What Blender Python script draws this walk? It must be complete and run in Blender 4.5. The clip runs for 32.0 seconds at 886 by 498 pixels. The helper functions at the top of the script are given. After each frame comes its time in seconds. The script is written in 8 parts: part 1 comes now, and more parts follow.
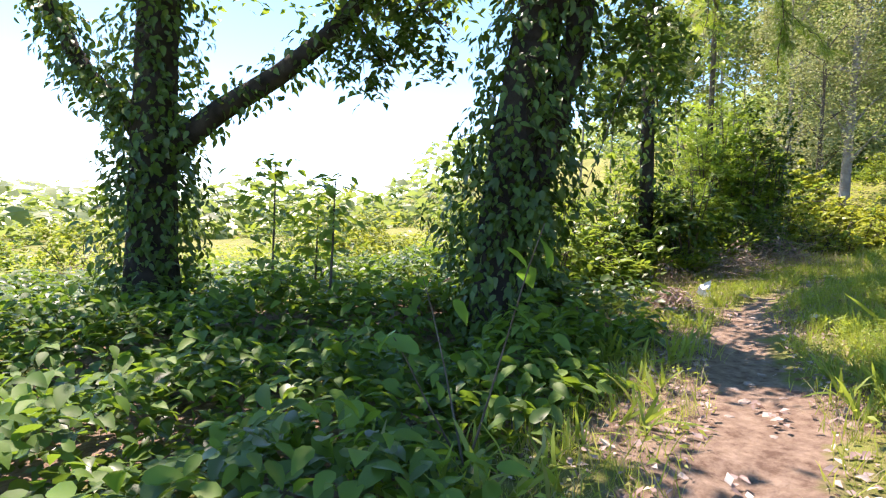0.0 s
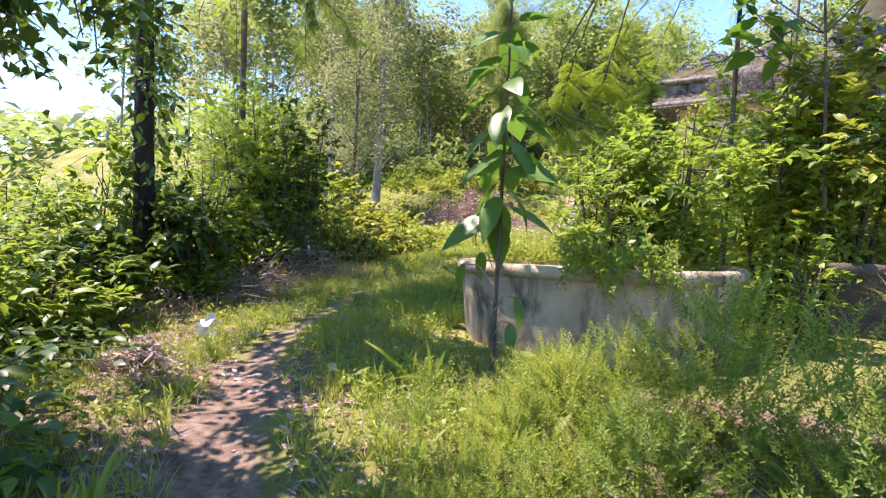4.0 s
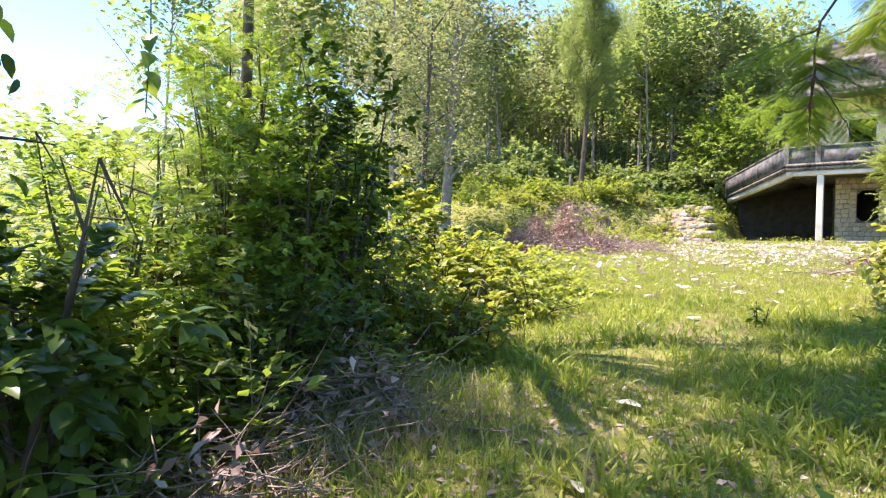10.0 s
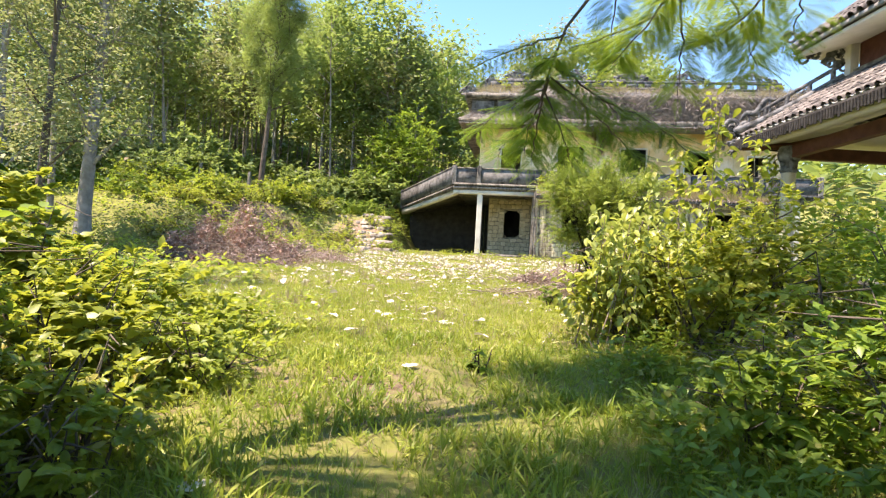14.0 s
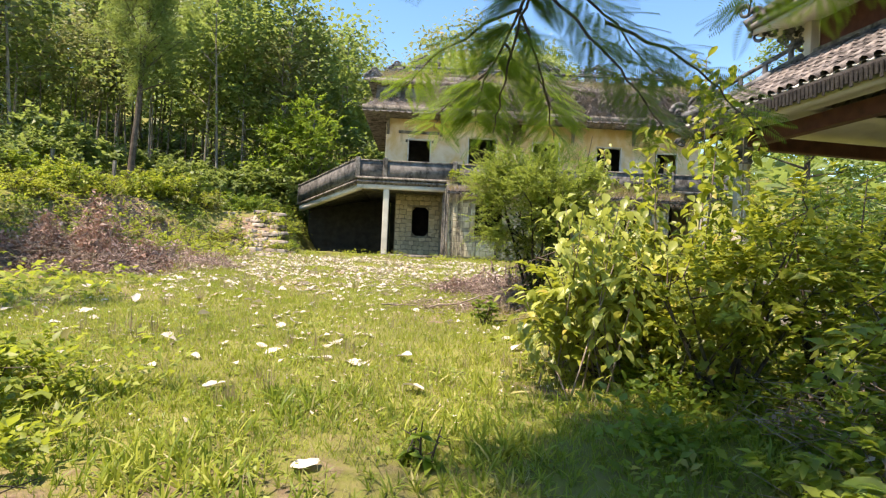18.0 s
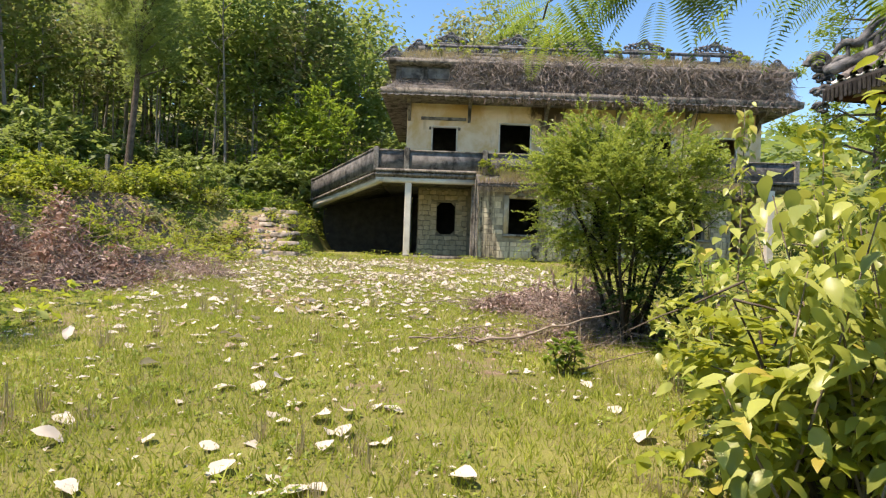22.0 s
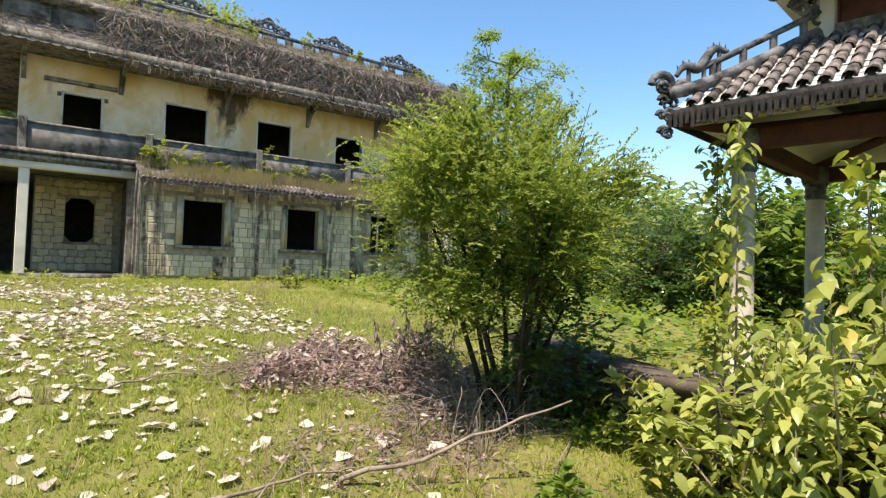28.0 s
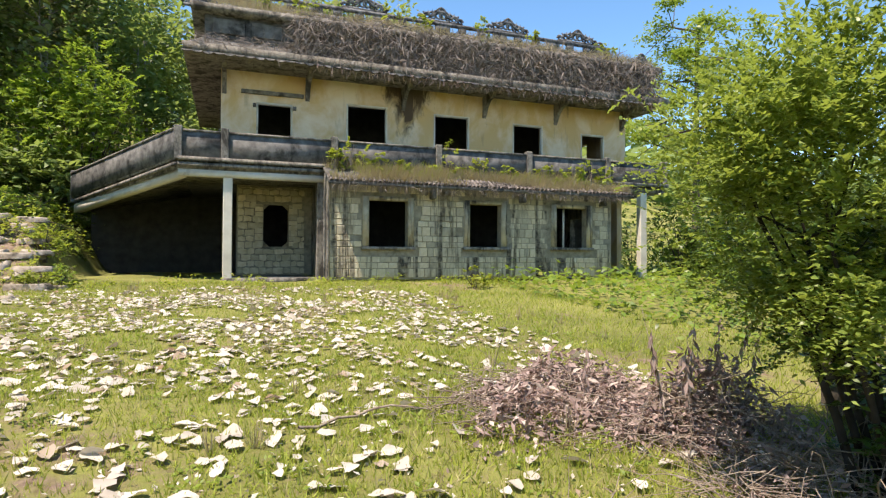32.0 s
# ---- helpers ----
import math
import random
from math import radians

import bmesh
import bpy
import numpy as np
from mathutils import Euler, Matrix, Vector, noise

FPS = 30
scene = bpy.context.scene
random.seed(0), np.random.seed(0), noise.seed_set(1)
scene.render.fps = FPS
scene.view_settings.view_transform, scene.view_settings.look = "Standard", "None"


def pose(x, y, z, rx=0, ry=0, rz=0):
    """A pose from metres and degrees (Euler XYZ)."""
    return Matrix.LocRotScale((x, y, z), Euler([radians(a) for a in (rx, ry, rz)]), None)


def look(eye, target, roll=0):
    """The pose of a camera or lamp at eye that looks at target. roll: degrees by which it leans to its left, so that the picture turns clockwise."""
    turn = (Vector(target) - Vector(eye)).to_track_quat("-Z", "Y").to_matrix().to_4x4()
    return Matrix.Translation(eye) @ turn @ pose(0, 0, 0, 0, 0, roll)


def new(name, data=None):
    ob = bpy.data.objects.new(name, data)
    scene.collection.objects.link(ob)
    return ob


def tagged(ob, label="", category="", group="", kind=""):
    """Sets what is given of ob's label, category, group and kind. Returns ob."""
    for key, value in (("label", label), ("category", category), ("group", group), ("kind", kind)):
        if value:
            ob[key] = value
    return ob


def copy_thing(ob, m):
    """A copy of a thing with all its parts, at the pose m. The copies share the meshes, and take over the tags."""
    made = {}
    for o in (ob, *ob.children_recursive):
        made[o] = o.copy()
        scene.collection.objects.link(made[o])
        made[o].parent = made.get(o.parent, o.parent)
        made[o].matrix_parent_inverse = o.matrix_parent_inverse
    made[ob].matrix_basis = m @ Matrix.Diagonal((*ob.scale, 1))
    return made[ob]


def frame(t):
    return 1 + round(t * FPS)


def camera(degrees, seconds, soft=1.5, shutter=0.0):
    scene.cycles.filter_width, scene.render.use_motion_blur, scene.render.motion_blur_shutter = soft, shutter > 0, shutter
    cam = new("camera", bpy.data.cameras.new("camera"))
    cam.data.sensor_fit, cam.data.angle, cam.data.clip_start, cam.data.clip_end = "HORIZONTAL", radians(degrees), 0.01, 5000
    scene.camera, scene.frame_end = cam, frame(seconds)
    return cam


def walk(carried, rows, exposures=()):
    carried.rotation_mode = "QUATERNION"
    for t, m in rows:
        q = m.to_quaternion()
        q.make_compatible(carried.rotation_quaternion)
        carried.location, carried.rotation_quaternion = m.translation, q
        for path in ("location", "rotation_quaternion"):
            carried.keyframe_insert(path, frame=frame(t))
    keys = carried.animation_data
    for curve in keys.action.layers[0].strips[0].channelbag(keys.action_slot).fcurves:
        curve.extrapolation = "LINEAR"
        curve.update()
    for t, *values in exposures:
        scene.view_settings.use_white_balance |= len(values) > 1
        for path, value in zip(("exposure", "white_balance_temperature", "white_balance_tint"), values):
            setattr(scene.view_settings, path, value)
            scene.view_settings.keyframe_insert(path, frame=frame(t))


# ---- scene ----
cam = camera(74.5, 32.0, soft=1.25)
PATH = [
    (0, (9.295, -38.856, -1.136), (7.374, -38.302, -1.206), 0.8),
    (0.5, (9.057, -38.492, -1.128), (7.191, -37.774, -1.184), 0.6),
    (1, (8.861, -38.182, -1.133), (7.103, -37.228, -1.183), 0.8),
    (1.5, (8.792, -37.993, -1.135), (7.332, -36.626, -1.171), 1.5),
    (2, (8.749, -37.733, -1.128), (7.57, -36.118, -1.161), 1.5),
    (2.5, (8.623, -37.476, -1.089), (7.573, -35.774, -1.121), 1.7),
    (3, (8.32, -37.216, -1.105), (7.303, -35.494, -1.151), 2.0),
    (3.5, (7.896, -36.893, -1.022), (6.878, -35.173, -1.074), 1.7),
    (4, (7.508, -36.507, -0.951), (6.418, -34.831, -1.004), 1.2),
    (4.5, (7.069, -36.221, -0.925), (5.85, -34.636, -0.975), 1.2),
    (6.5, (5.711, -34.968, -0.769), (4.444, -33.421, -0.824), -0.2),
    (7, (5.264, -34.549, -0.684), (4.055, -32.957, -0.747), -0.1),
    (7.5, (4.862, -34.187, -0.628), (3.651, -32.597, -0.688), 0.1),
    (8, (4.525, -33.769, -0.587), (3.304, -32.187, -0.65), -0.0),
    (8.5, (4.223, -33.427, -0.567), (2.975, -31.866, -0.625), 0.0),
    (9, (3.837, -33.086, -0.492), (2.585, -31.527, -0.543), 0.4),
    (9.5, (3.542, -32.664, -0.445), (2.283, -31.11, -0.481), 0.5),
    (10, (3.304, -32.332, -0.409), (2.055, -30.77, -0.431), 1.2),
    (10.5, (3.154, -32.058, -0.335), (2.075, -30.374, -0.343), 1.6),
    (11, (3.093, -31.804, -0.297), (2.251, -29.99, -0.294), 1.9),
    (11.5, (3.021, -31.625, -0.287), (2.355, -29.74, -0.274), 2.9),
    (12, (2.667, -31.348, -0.297), (2.114, -29.426, -0.282), 3.4),
    (12.5, (2.513, -31.078, -0.239), (2.059, -29.13, -0.224), 3.3),
    (13, (2.443, -30.853, -0.131), (2.072, -28.887, -0.111), 3.3),
    (13.5, (2.355, -30.651, -0.115), (2.039, -28.676, -0.092), 3.0),
    (14, (2.18, -30.393, -0.124), (1.92, -28.41, -0.104), 3.1),
    (14.5, (2.104, -30.052, -0.118), (1.889, -28.063, -0.102), 2.8),
    (16.5, (1.788, -28.911, -0.059), (1.765, -26.912, -0.033), 2.8),
    (17, (1.807, -28.495, -0.027), (1.814, -26.495, -0.006), 2.5),
    (17.5, (1.831, -28.252, -0.01), (1.878, -26.252, 0.017), 2.4),
    (18, (1.745, -27.92, 0.022), (1.822, -25.922, 0.049), 2.5),
    (18.5, (1.697, -27.661, 0.036), (1.787, -25.664, 0.062), 2.3),
    (19, (1.74, -27.296, 0.065), (1.838, -25.299, 0.09), 2.2),
    (19.5, (1.707, -26.945, 0.063), (1.801, -24.947, 0.087), 2.2),
    (20, (1.579, -26.549, 0.108), (1.634, -24.55, 0.126), 2.2),
    (20.5, (1.527, -26.091, 0.099), (1.544, -24.092, 0.112), 1.9),
    (21, (1.568, -25.634, 0.165), (1.539, -23.634, 0.173), 1.7),
    (21.5, (1.512, -25.198, 0.212), (1.481, -23.198, 0.216), 1.9),
    (22, (1.425, -24.815, 0.258), (1.436, -22.815, 0.266), 2.0),
    (22.5, (1.357, -24.355, 0.31), (1.428, -22.357, 0.319), 2.0),
    (23, (1.183, -23.91, 0.332), (1.278, -21.912, 0.343), 2.4),
    (23.5, (1.035, -23.554, 0.365), (1.19, -21.561, 0.396), 2.4),
    (24, (1.004, -23.257, 0.39), (1.321, -21.282, 0.436), 2.7),
    (24.5, (0.939, -23.048, 0.43), (1.584, -21.156, 0.488), 2.9),
    (26.5, (0.466, -21.677, 0.535), (1.685, -20.093, 0.6), 3.4),
    (27, (0.32, -21.29, 0.59), (1.533, -19.701, 0.647), 3.0),
    (27.5, (0.167, -21.054, 0.616), (1.355, -19.447, 0.678), 2.8),
    (28, (-0.008, -20.931, 0.646), (1.167, -19.313, 0.706), 1.9),
    (28.5, (-0.102, -20.846, 0.634), (0.99, -19.171, 0.689), 1.2),
    (29, (-0.059, -20.682, 0.599), (0.941, -18.95, 0.635), 1.0),
    (29.5, (0.038, -20.412, 0.644), (0.946, -18.63, 0.668), 0.8),
    (30, (0.037, -20.149, 0.626), (0.818, -18.309, 0.651), 0.8),
    (30.5, (-0.077, -19.9, 0.674), (0.672, -18.046, 0.7), 0.7),
    (31, (-0.069, -19.633, 0.672), (0.675, -17.777, 0.702), 0.3),
    (31.5, (0.009, -19.334, 0.692), (0.726, -17.468, 0.72), 0.3),
    (32, (0.025, -19.003, 0.72), (0.717, -17.126, 0.749), 0.3),
]
walk(cam, [(t, look(eye, target, roll)) for t, eye, target, roll in PATH],
     exposures=[(0, 1.68, 6850, 29), (2, 1.85, 6600, 35), (4, 1.7, 6550, 37), (7, 1.74, 6400, 34), (10, 1.86, 6500, 33), (13, 1.78, 7000, 28), (17, 1.4, 7200, 25), (20, 1.14, 7350, 24), (24, 0.95, 7000, 23), (28, 0.96, 6950, 19), (32, 1.0, 6900, 20)])

# ---- light ----
SUN_DIR = Vector((-0.38, -0.16, 0.91)).normalized()
world = bpy.data.worlds.new("sky")
scene.world = world
world.use_nodes = True
wn = world.node_tree.nodes
sky = wn.new("ShaderNodeTexSky")
sky.sky_type = "NISHITA"
sky.sun_disc = False
sky.sun_elevation = math.asin(SUN_DIR.z)
sky.sun_rotation = math.atan2(SUN_DIR.x, SUN_DIR.y)
sky.air_density, sky.dust_density, sky.ozone_density = 0.8, 0.0, 0.0
wn["Background"].inputs["Strength"].default_value = 0.15
deep = wn.new("ShaderNodeHueSaturation")
deep.inputs["Hue"].default_value, deep.inputs["Saturation"].default_value = 0.49, 1.22
world.node_tree.links.new(sky.outputs[0], deep.inputs["Color"])
world.node_tree.links.new(deep.outputs[0], wn["Background"].inputs["Color"])
sun_data = bpy.data.lights.new("sun", "SUN")
sun_data.energy, sun_data.angle, sun_data.color = 4.6, radians(0.55), (1.0, 0.93, 0.81)
sun = new("sun", sun_data)
sun.matrix_world = look((0, 0, 40), Vector((0, 0, 40)) - SUN_DIR)


# ---- materials ----
def material(name):
    m = bpy.data.materials.new(name)
    m.use_nodes = True
    m.node_tree.nodes.clear()
    nt = m.node_tree
    out = nt.nodes.new("ShaderNodeOutputMaterial")
    return m, nt, out


def node(nt, kind, **values):
    n = nt.nodes.new(kind)
    for key, value in values.items():
        n.inputs[key.replace("_", " ")].default_value = value
    return n


def ramp(nt, source, stops):
    r = nt.nodes.new("ShaderNodeValToRGB")
    e = r.color_ramp.elements
    while len(e) < len(stops):
        e.new(0.5)
    for el, (at, c) in zip(e, stops):
        el.position, el.color = at, (*c, 1)
    nt.links.new(source, r.inputs[0])
    return r.outputs[0]


def mix(nt, fac, a, b, blend="MIX"):
    n = nt.nodes.new("ShaderNodeMix")
    n.data_type, n.blend_type = "RGBA", blend
    if isinstance(fac, float):
        n.inputs[0].default_value = fac
    else:
        nt.links.new(fac, n.inputs[0])
    for sock, v in ((n.inputs[6], a), (n.inputs[7], b)):
        if isinstance(v, tuple):
            sock.default_value = (*v, 1)
        else:
            nt.links.new(v, sock)
    return n.outputs[2]


def noise_tex(nt, scale, detail=4.0, rough=0.55, stretch=None, distort=0.0, laid=False):
    """Noise in the object's space, or in the world's for pieces that share one stain."""
    src = nt.nodes.new("ShaderNodeNewGeometry").outputs["Position"] if laid else nt.nodes.new("ShaderNodeTexCoord").outputs["Object"]
    if stretch:
        mp = nt.nodes.new("ShaderNodeMapping")
        mp.inputs["Scale"].default_value = stretch
        nt.links.new(src, mp.inputs[0])
        src = mp.outputs[0]
    n = node(nt, "ShaderNodeTexNoise", Scale=scale, Detail=detail, Roughness=rough, Distortion=distort)
    nt.links.new(src, n.inputs["Vector"])
    return n.outputs["Fac"]


def bump(nt, height, strength=0.4, distance=0.02):
    b = node(nt, "ShaderNodeBump", Strength=strength, Distance=distance)
    nt.links.new(height, b.inputs["Height"])
    return b.outputs[0]


def leaf_material(name, dark, light, through_colour, share=0.35, rough=0.42, odd=None, odd_share=0.05):
    m, nt, out = material(name)
    geo = nt.nodes.new("ShaderNodeNewGeometry")
    rnd = geo.outputs["Random Per Island"]
    stops = [(0.0, dark), (0.85, light)]
    if odd:
        stops += [(1 - odd_share, light), (1 - odd_share + 0.01, odd)]
    col = ramp(nt, rnd, stops)
    big = noise_tex(nt, 0.9, 3)
    col = mix(nt, ramp(nt, big, [(0.35, (0, 0, 0)), (0.7, (0.55, 0.55, 0.55))]), col, light)
    p = node(nt, "ShaderNodeBsdfPrincipled", Roughness=rough)
    p.inputs["Specular IOR Level"].default_value = 0.4
    nt.links.new(col, p.inputs["Base Color"])
    tr = nt.nodes.new("ShaderNodeBsdfTranslucent")
    nt.links.new(mix(nt, 0.6, col, through_colour), tr.inputs["Color"])
    ms = node(nt, "ShaderNodeMixShader", Fac=share)
    nt.links.new(p.outputs[0], ms.inputs[1])
    nt.links.new(tr.outputs[0], ms.inputs[2])
    nt.links.new(ms.outputs[0], out.inputs[0])
    return m


def surface_material(name, c1, c2, scale=6.0, rough=0.85, fine=40.0, stain=None, stain_scale=1.2, stain_from=0.5,
                     bump_strength=0.4, per_piece=False, stretch=None, runs=None):
    m, nt, out = material(name)
    col = mix(nt, ramp(nt, noise_tex(nt, scale, 6), [(0.3, (0, 0, 0)), (0.7, (1, 1, 1))]), c1, c2)
    if stain:
        s = ramp(nt, noise_tex(nt, stain_scale, 6, 0.65, stretch, 0.6, per_piece), [(stain_from, (0, 0, 0)), (stain_from + 0.16, (0.9, 0.9, 0.9))])
        col = mix(nt, s, col, stain)
    if runs:
        s = ramp(nt, noise_tex(nt, 1.0, 5, 0.6, (3.0, 3.0, 0.2), 0.6, True), [(0.49, (0, 0, 0)), (0.57, (0.95, 0.95, 0.95))])
        s = mix(nt, ramp(nt, noise_tex(nt, 5.0, 5, 0.7, None, 0, True), [(0.3, (0.35, 0.35, 0.35)), (0.6, (1, 1, 1))]), (0.0, 0.0, 0.0), s)
        col = mix(nt, s, col, runs)
    if per_piece:
        info = nt.nodes.new("ShaderNodeObjectInfo")
        col = mix(nt, 0.55, col, ramp(nt, info.outputs["Random"], [(0, (0.45, 0.45, 0.45)), (1, (1.15, 1.12, 1.05))]), "MULTIPLY")
    p = node(nt, "ShaderNodeBsdfPrincipled", Roughness=rough)
    p.inputs["Specular IOR Level"].default_value = 0.25
    nt.links.new(col, p.inputs["Base Color"])
    nt.links.new(bump(nt, noise_tex(nt, fine, 6, 0.7), bump_strength, 0.02), p.inputs["Normal"])
    nt.links.new(p.outputs[0], out.inputs[0])
    return m


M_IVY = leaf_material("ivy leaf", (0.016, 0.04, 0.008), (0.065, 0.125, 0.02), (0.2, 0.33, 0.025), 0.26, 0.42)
M_GREEN = leaf_material("bush leaf", (0.05, 0.10, 0.014), (0.19, 0.275, 0.04), (0.42, 0.56, 0.05), 0.42, 0.42, (0.26, 0.22, 0.06))
M_YELLOW = leaf_material("yellow green leaf", (0.10, 0.14, 0.018), (0.30, 0.34, 0.04), (0.54, 0.58, 0.05), 0.42, 0.42, (0.42, 0.34, 0.07))
M_SHRUB = leaf_material("small shrub leaf", (0.055, 0.095, 0.018), (0.235, 0.30, 0.055), (0.46, 0.56, 0.075), 0.42, 0.4)
M_PALE = leaf_material("pale vine leaf", (0.14, 0.185, 0.04), (0.40, 0.44, 0.11), (0.58, 0.64, 0.1), 0.4, 0.38, (0.45, 0.38, 0.08))
M_WEED = leaf_material("weed leaf", (0.075, 0.125, 0.018), (0.285, 0.345, 0.045), (0.54, 0.63, 0.055), 0.45, 0.5, (0.3, 0.24, 0.1))
M_FERN = leaf_material("feathery leaf", (0.07, 0.14, 0.015), (0.22, 0.31, 0.03), (0.46, 0.60, 0.04), 0.48, 0.5)
M_WOODS = leaf_material("forest leaf", (0.06, 0.10, 0.032), (0.20, 0.265, 0.085), (0.40, 0.52, 0.10), 0.44, 0.5)
M_GREY = leaf_material("grey green leaf", (0.10, 0.13, 0.055), (0.30, 0.33, 0.15), (0.40, 0.44, 0.14), 0.36, 0.55, (0.24, 0.17, 0.09), 0.12)
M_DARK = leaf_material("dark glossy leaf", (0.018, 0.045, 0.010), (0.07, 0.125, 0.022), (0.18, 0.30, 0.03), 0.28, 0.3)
M_BIG = leaf_material("sapling leaf", (0.03, 0.085, 0.016), (0.08, 0.175, 0.026), (0.22, 0.44, 0.035), 0.36, 0.4)
M_VINEY = leaf_material("lush vine leaf", (0.05, 0.105, 0.014), (0.20, 0.295, 0.037), (0.42, 0.58, 0.05), 0.44, 0.5)
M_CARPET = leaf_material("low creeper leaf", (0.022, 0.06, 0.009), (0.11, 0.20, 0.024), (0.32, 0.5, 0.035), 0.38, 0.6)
M_GRASS = leaf_material("lawn grass", (0.145, 0.19, 0.024), (0.37, 0.415, 0.06), (0.52, 0.6, 0.08), 0.38, 0.6, (0.46, 0.40, 0.18), 0.10)
M_LUSH = leaf_material("lush grass", (0.08, 0.14, 0.02), (0.24, 0.31, 0.04), (0.42, 0.54, 0.06), 0.4, 0.5, (0.36, 0.32, 0.14), 0.08)
M_STRAW = leaf_material("dry grass", (0.18, 0.145, 0.07), (0.42, 0.36, 0.2), (0.46, 0.38, 0.2), 0.3, 0.8)
M_VINE = leaf_material("dry roof vine", (0.07, 0.055, 0.045), (0.26, 0.22, 0.185), (0.2, 0.17, 0.13), 0.1, 0.85)
# Darker copy of the feathery leaf with the shade put into its colour.
M_BOUGH = leaf_material("shade-coloured frond", (0.04, 0.09, 0.016), (0.12, 0.20, 0.03), (0.34, 0.50, 0.04), 0.45, 0.5)
M_FERNWEED = leaf_material("dark weed leaf", (0.04, 0.085, 0.014), (0.19, 0.28, 0.036), (0.42, 0.56, 0.05), 0.42, 0.5, (0.26, 0.26, 0.1), 0.05)
M_DEAD = leaf_material("dead leaf", (0.13, 0.08, 0.065), (0.40, 0.30, 0.26), (0.34, 0.2, 0.13), 0.18, 0.75, (0.55, 0.46, 0.38), 0.12)
M_RUST = leaf_material("withered red leaf", (0.13, 0.07, 0.052), (0.39, 0.26, 0.20), (0.38, 0.2, 0.13), 0.2, 0.75, (0.55, 0.46, 0.38), 0.08)
M_FALLEN = leaf_material("fallen pale leaf", (0.36, 0.31, 0.24), (0.62, 0.575, 0.48), (0.52, 0.46, 0.34), 0.2, 0.6, (0.24, 0.15, 0.08), 0.13)
M_STRAP = leaf_material("strap leaf", (0.06, 0.055, 0.022), (0.19, 0.15, 0.065), (0.32, 0.24, 0.08), 0.3, 0.4, (0.18, 0.08, 0.04), 0.2)
M_BARK = surface_material("bark", (0.055, 0.042, 0.032), (0.16, 0.13, 0.10), 5, 0.95, 22, (0.28, 0.27, 0.2), 3.0, 0.6, 0.9, stretch=(1, 1, 0.3))
M_BARKD = surface_material("very dark bark", (0.018, 0.014, 0.011), (0.06, 0.048, 0.037), 5, 0.9, 22, (0.15, 0.14, 0.10), 3.0, 0.64, 0.9, stretch=(1, 1, 0.3))
M_BARKP = surface_material("pale bark", (0.16, 0.14, 0.12), (0.33, 0.30, 0.26), 4, 0.9, 18, (0.08, 0.07, 0.05), 2.0, 0.58, 0.6, stretch=(1, 1, 0.4))
M_TWIG = surface_material("twig", (0.15, 0.11, 0.08), (0.34, 0.28, 0.22), 9, 0.9, 60)
M_CONC = surface_material("weathered concrete", (0.13, 0.12, 0.10), (0.31, 0.285, 0.24), 9.0, 0.92, 28, (0.035, 0.032, 0.027), 2.2, 0.46, 1.0, stretch=(1.3, 1.3, 0.5))
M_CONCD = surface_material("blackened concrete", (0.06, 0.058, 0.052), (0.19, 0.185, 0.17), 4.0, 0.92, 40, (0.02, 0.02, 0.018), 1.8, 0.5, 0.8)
M_EAVE = surface_material("sooty carved eave", (0.012, 0.011, 0.01), (0.055, 0.05, 0.044), 9.0, 0.92, 40, (0.11, 0.10, 0.088), 5.0, 0.62, 0.8)
M_MOULD = surface_material("mouldy brown concrete", (0.05, 0.042, 0.031), (0.15, 0.12, 0.09), 4.0, 0.92, 40, (0.018, 0.017, 0.013), 1.8, 0.5, 0.8)
M_CREAM = surface_material("pale beam render", (0.52, 0.48, 0.39), (0.70, 0.66, 0.55), 2.0, 0.85, 30, (0.16, 0.15, 0.12), 1.3, 0.6, 0.3)
M_COLUMN = surface_material("stained column limewash", (0.36, 0.32, 0.24), (0.56, 0.51, 0.40), 3, 0.88, 30, (0.06, 0.055, 0.045), 3.0, 0.58, 0.4)
M_PLANT = surface_material("planter render", (0.30, 0.235, 0.15), (0.47, 0.385, 0.27), 4.0, 0.9, 30, (0.06, 0.05, 0.038), 2.6, 0.47, 0.6, stretch=(1.3, 1.3, 0.6))
M_SOIL = surface_material("dark planter soil", (0.07, 0.05, 0.035), (0.19, 0.14, 0.095), 8, 0.95, 25, (0.26, 0.2, 0.15), 5, 0.58, 0.9)
M_OLDSTEP = surface_material("crumbling pale step stone", (0.26, 0.215, 0.16), (0.48, 0.42, 0.34), 5, 0.92, 25, (0.07, 0.06, 0.042), 2.2, 0.5, 0.9)
M_JOINT = surface_material("mortar", (0.20, 0.175, 0.12), (0.34, 0.30, 0.215), 6, 0.95, 40, (0.06, 0.055, 0.045), 1.2, 0.55)
M_STONE = surface_material("yellow rubble stone", (0.52, 0.43, 0.26), (0.70, 0.62, 0.43), 5, 0.88, 30, (0.14, 0.12, 0.085), 1.2, 0.62, 0.5, True)
M_ASHLAR = surface_material("grey ashlar stone", (0.48, 0.40, 0.26), (0.70, 0.61, 0.43), 4, 0.9, 30, (0.05, 0.044, 0.036), 0.7, 0.53, 0.6, True, (1.4, 1.4, 0.5), (0.035, 0.031, 0.026))
# Near-black colour stands in for the shade inside rooms and porch.
M_DARKIN = surface_material("shade-dark inner plaster", (0.04, 0.038, 0.034), (0.08, 0.075, 0.068), 3, 0.95, 30)
M_SOFFIT = surface_material("white soffit", (0.52, 0.48, 0.42), (0.68, 0.64, 0.57), 2, 0.85, 30, (0.26, 0.22, 0.17), 1.5, 0.62, 0.2)
M_REDWOOD = surface_material("dark red painted beam", (0.07, 0.026, 0.02), (0.13, 0.05, 0.038), 5, 0.7, 40)
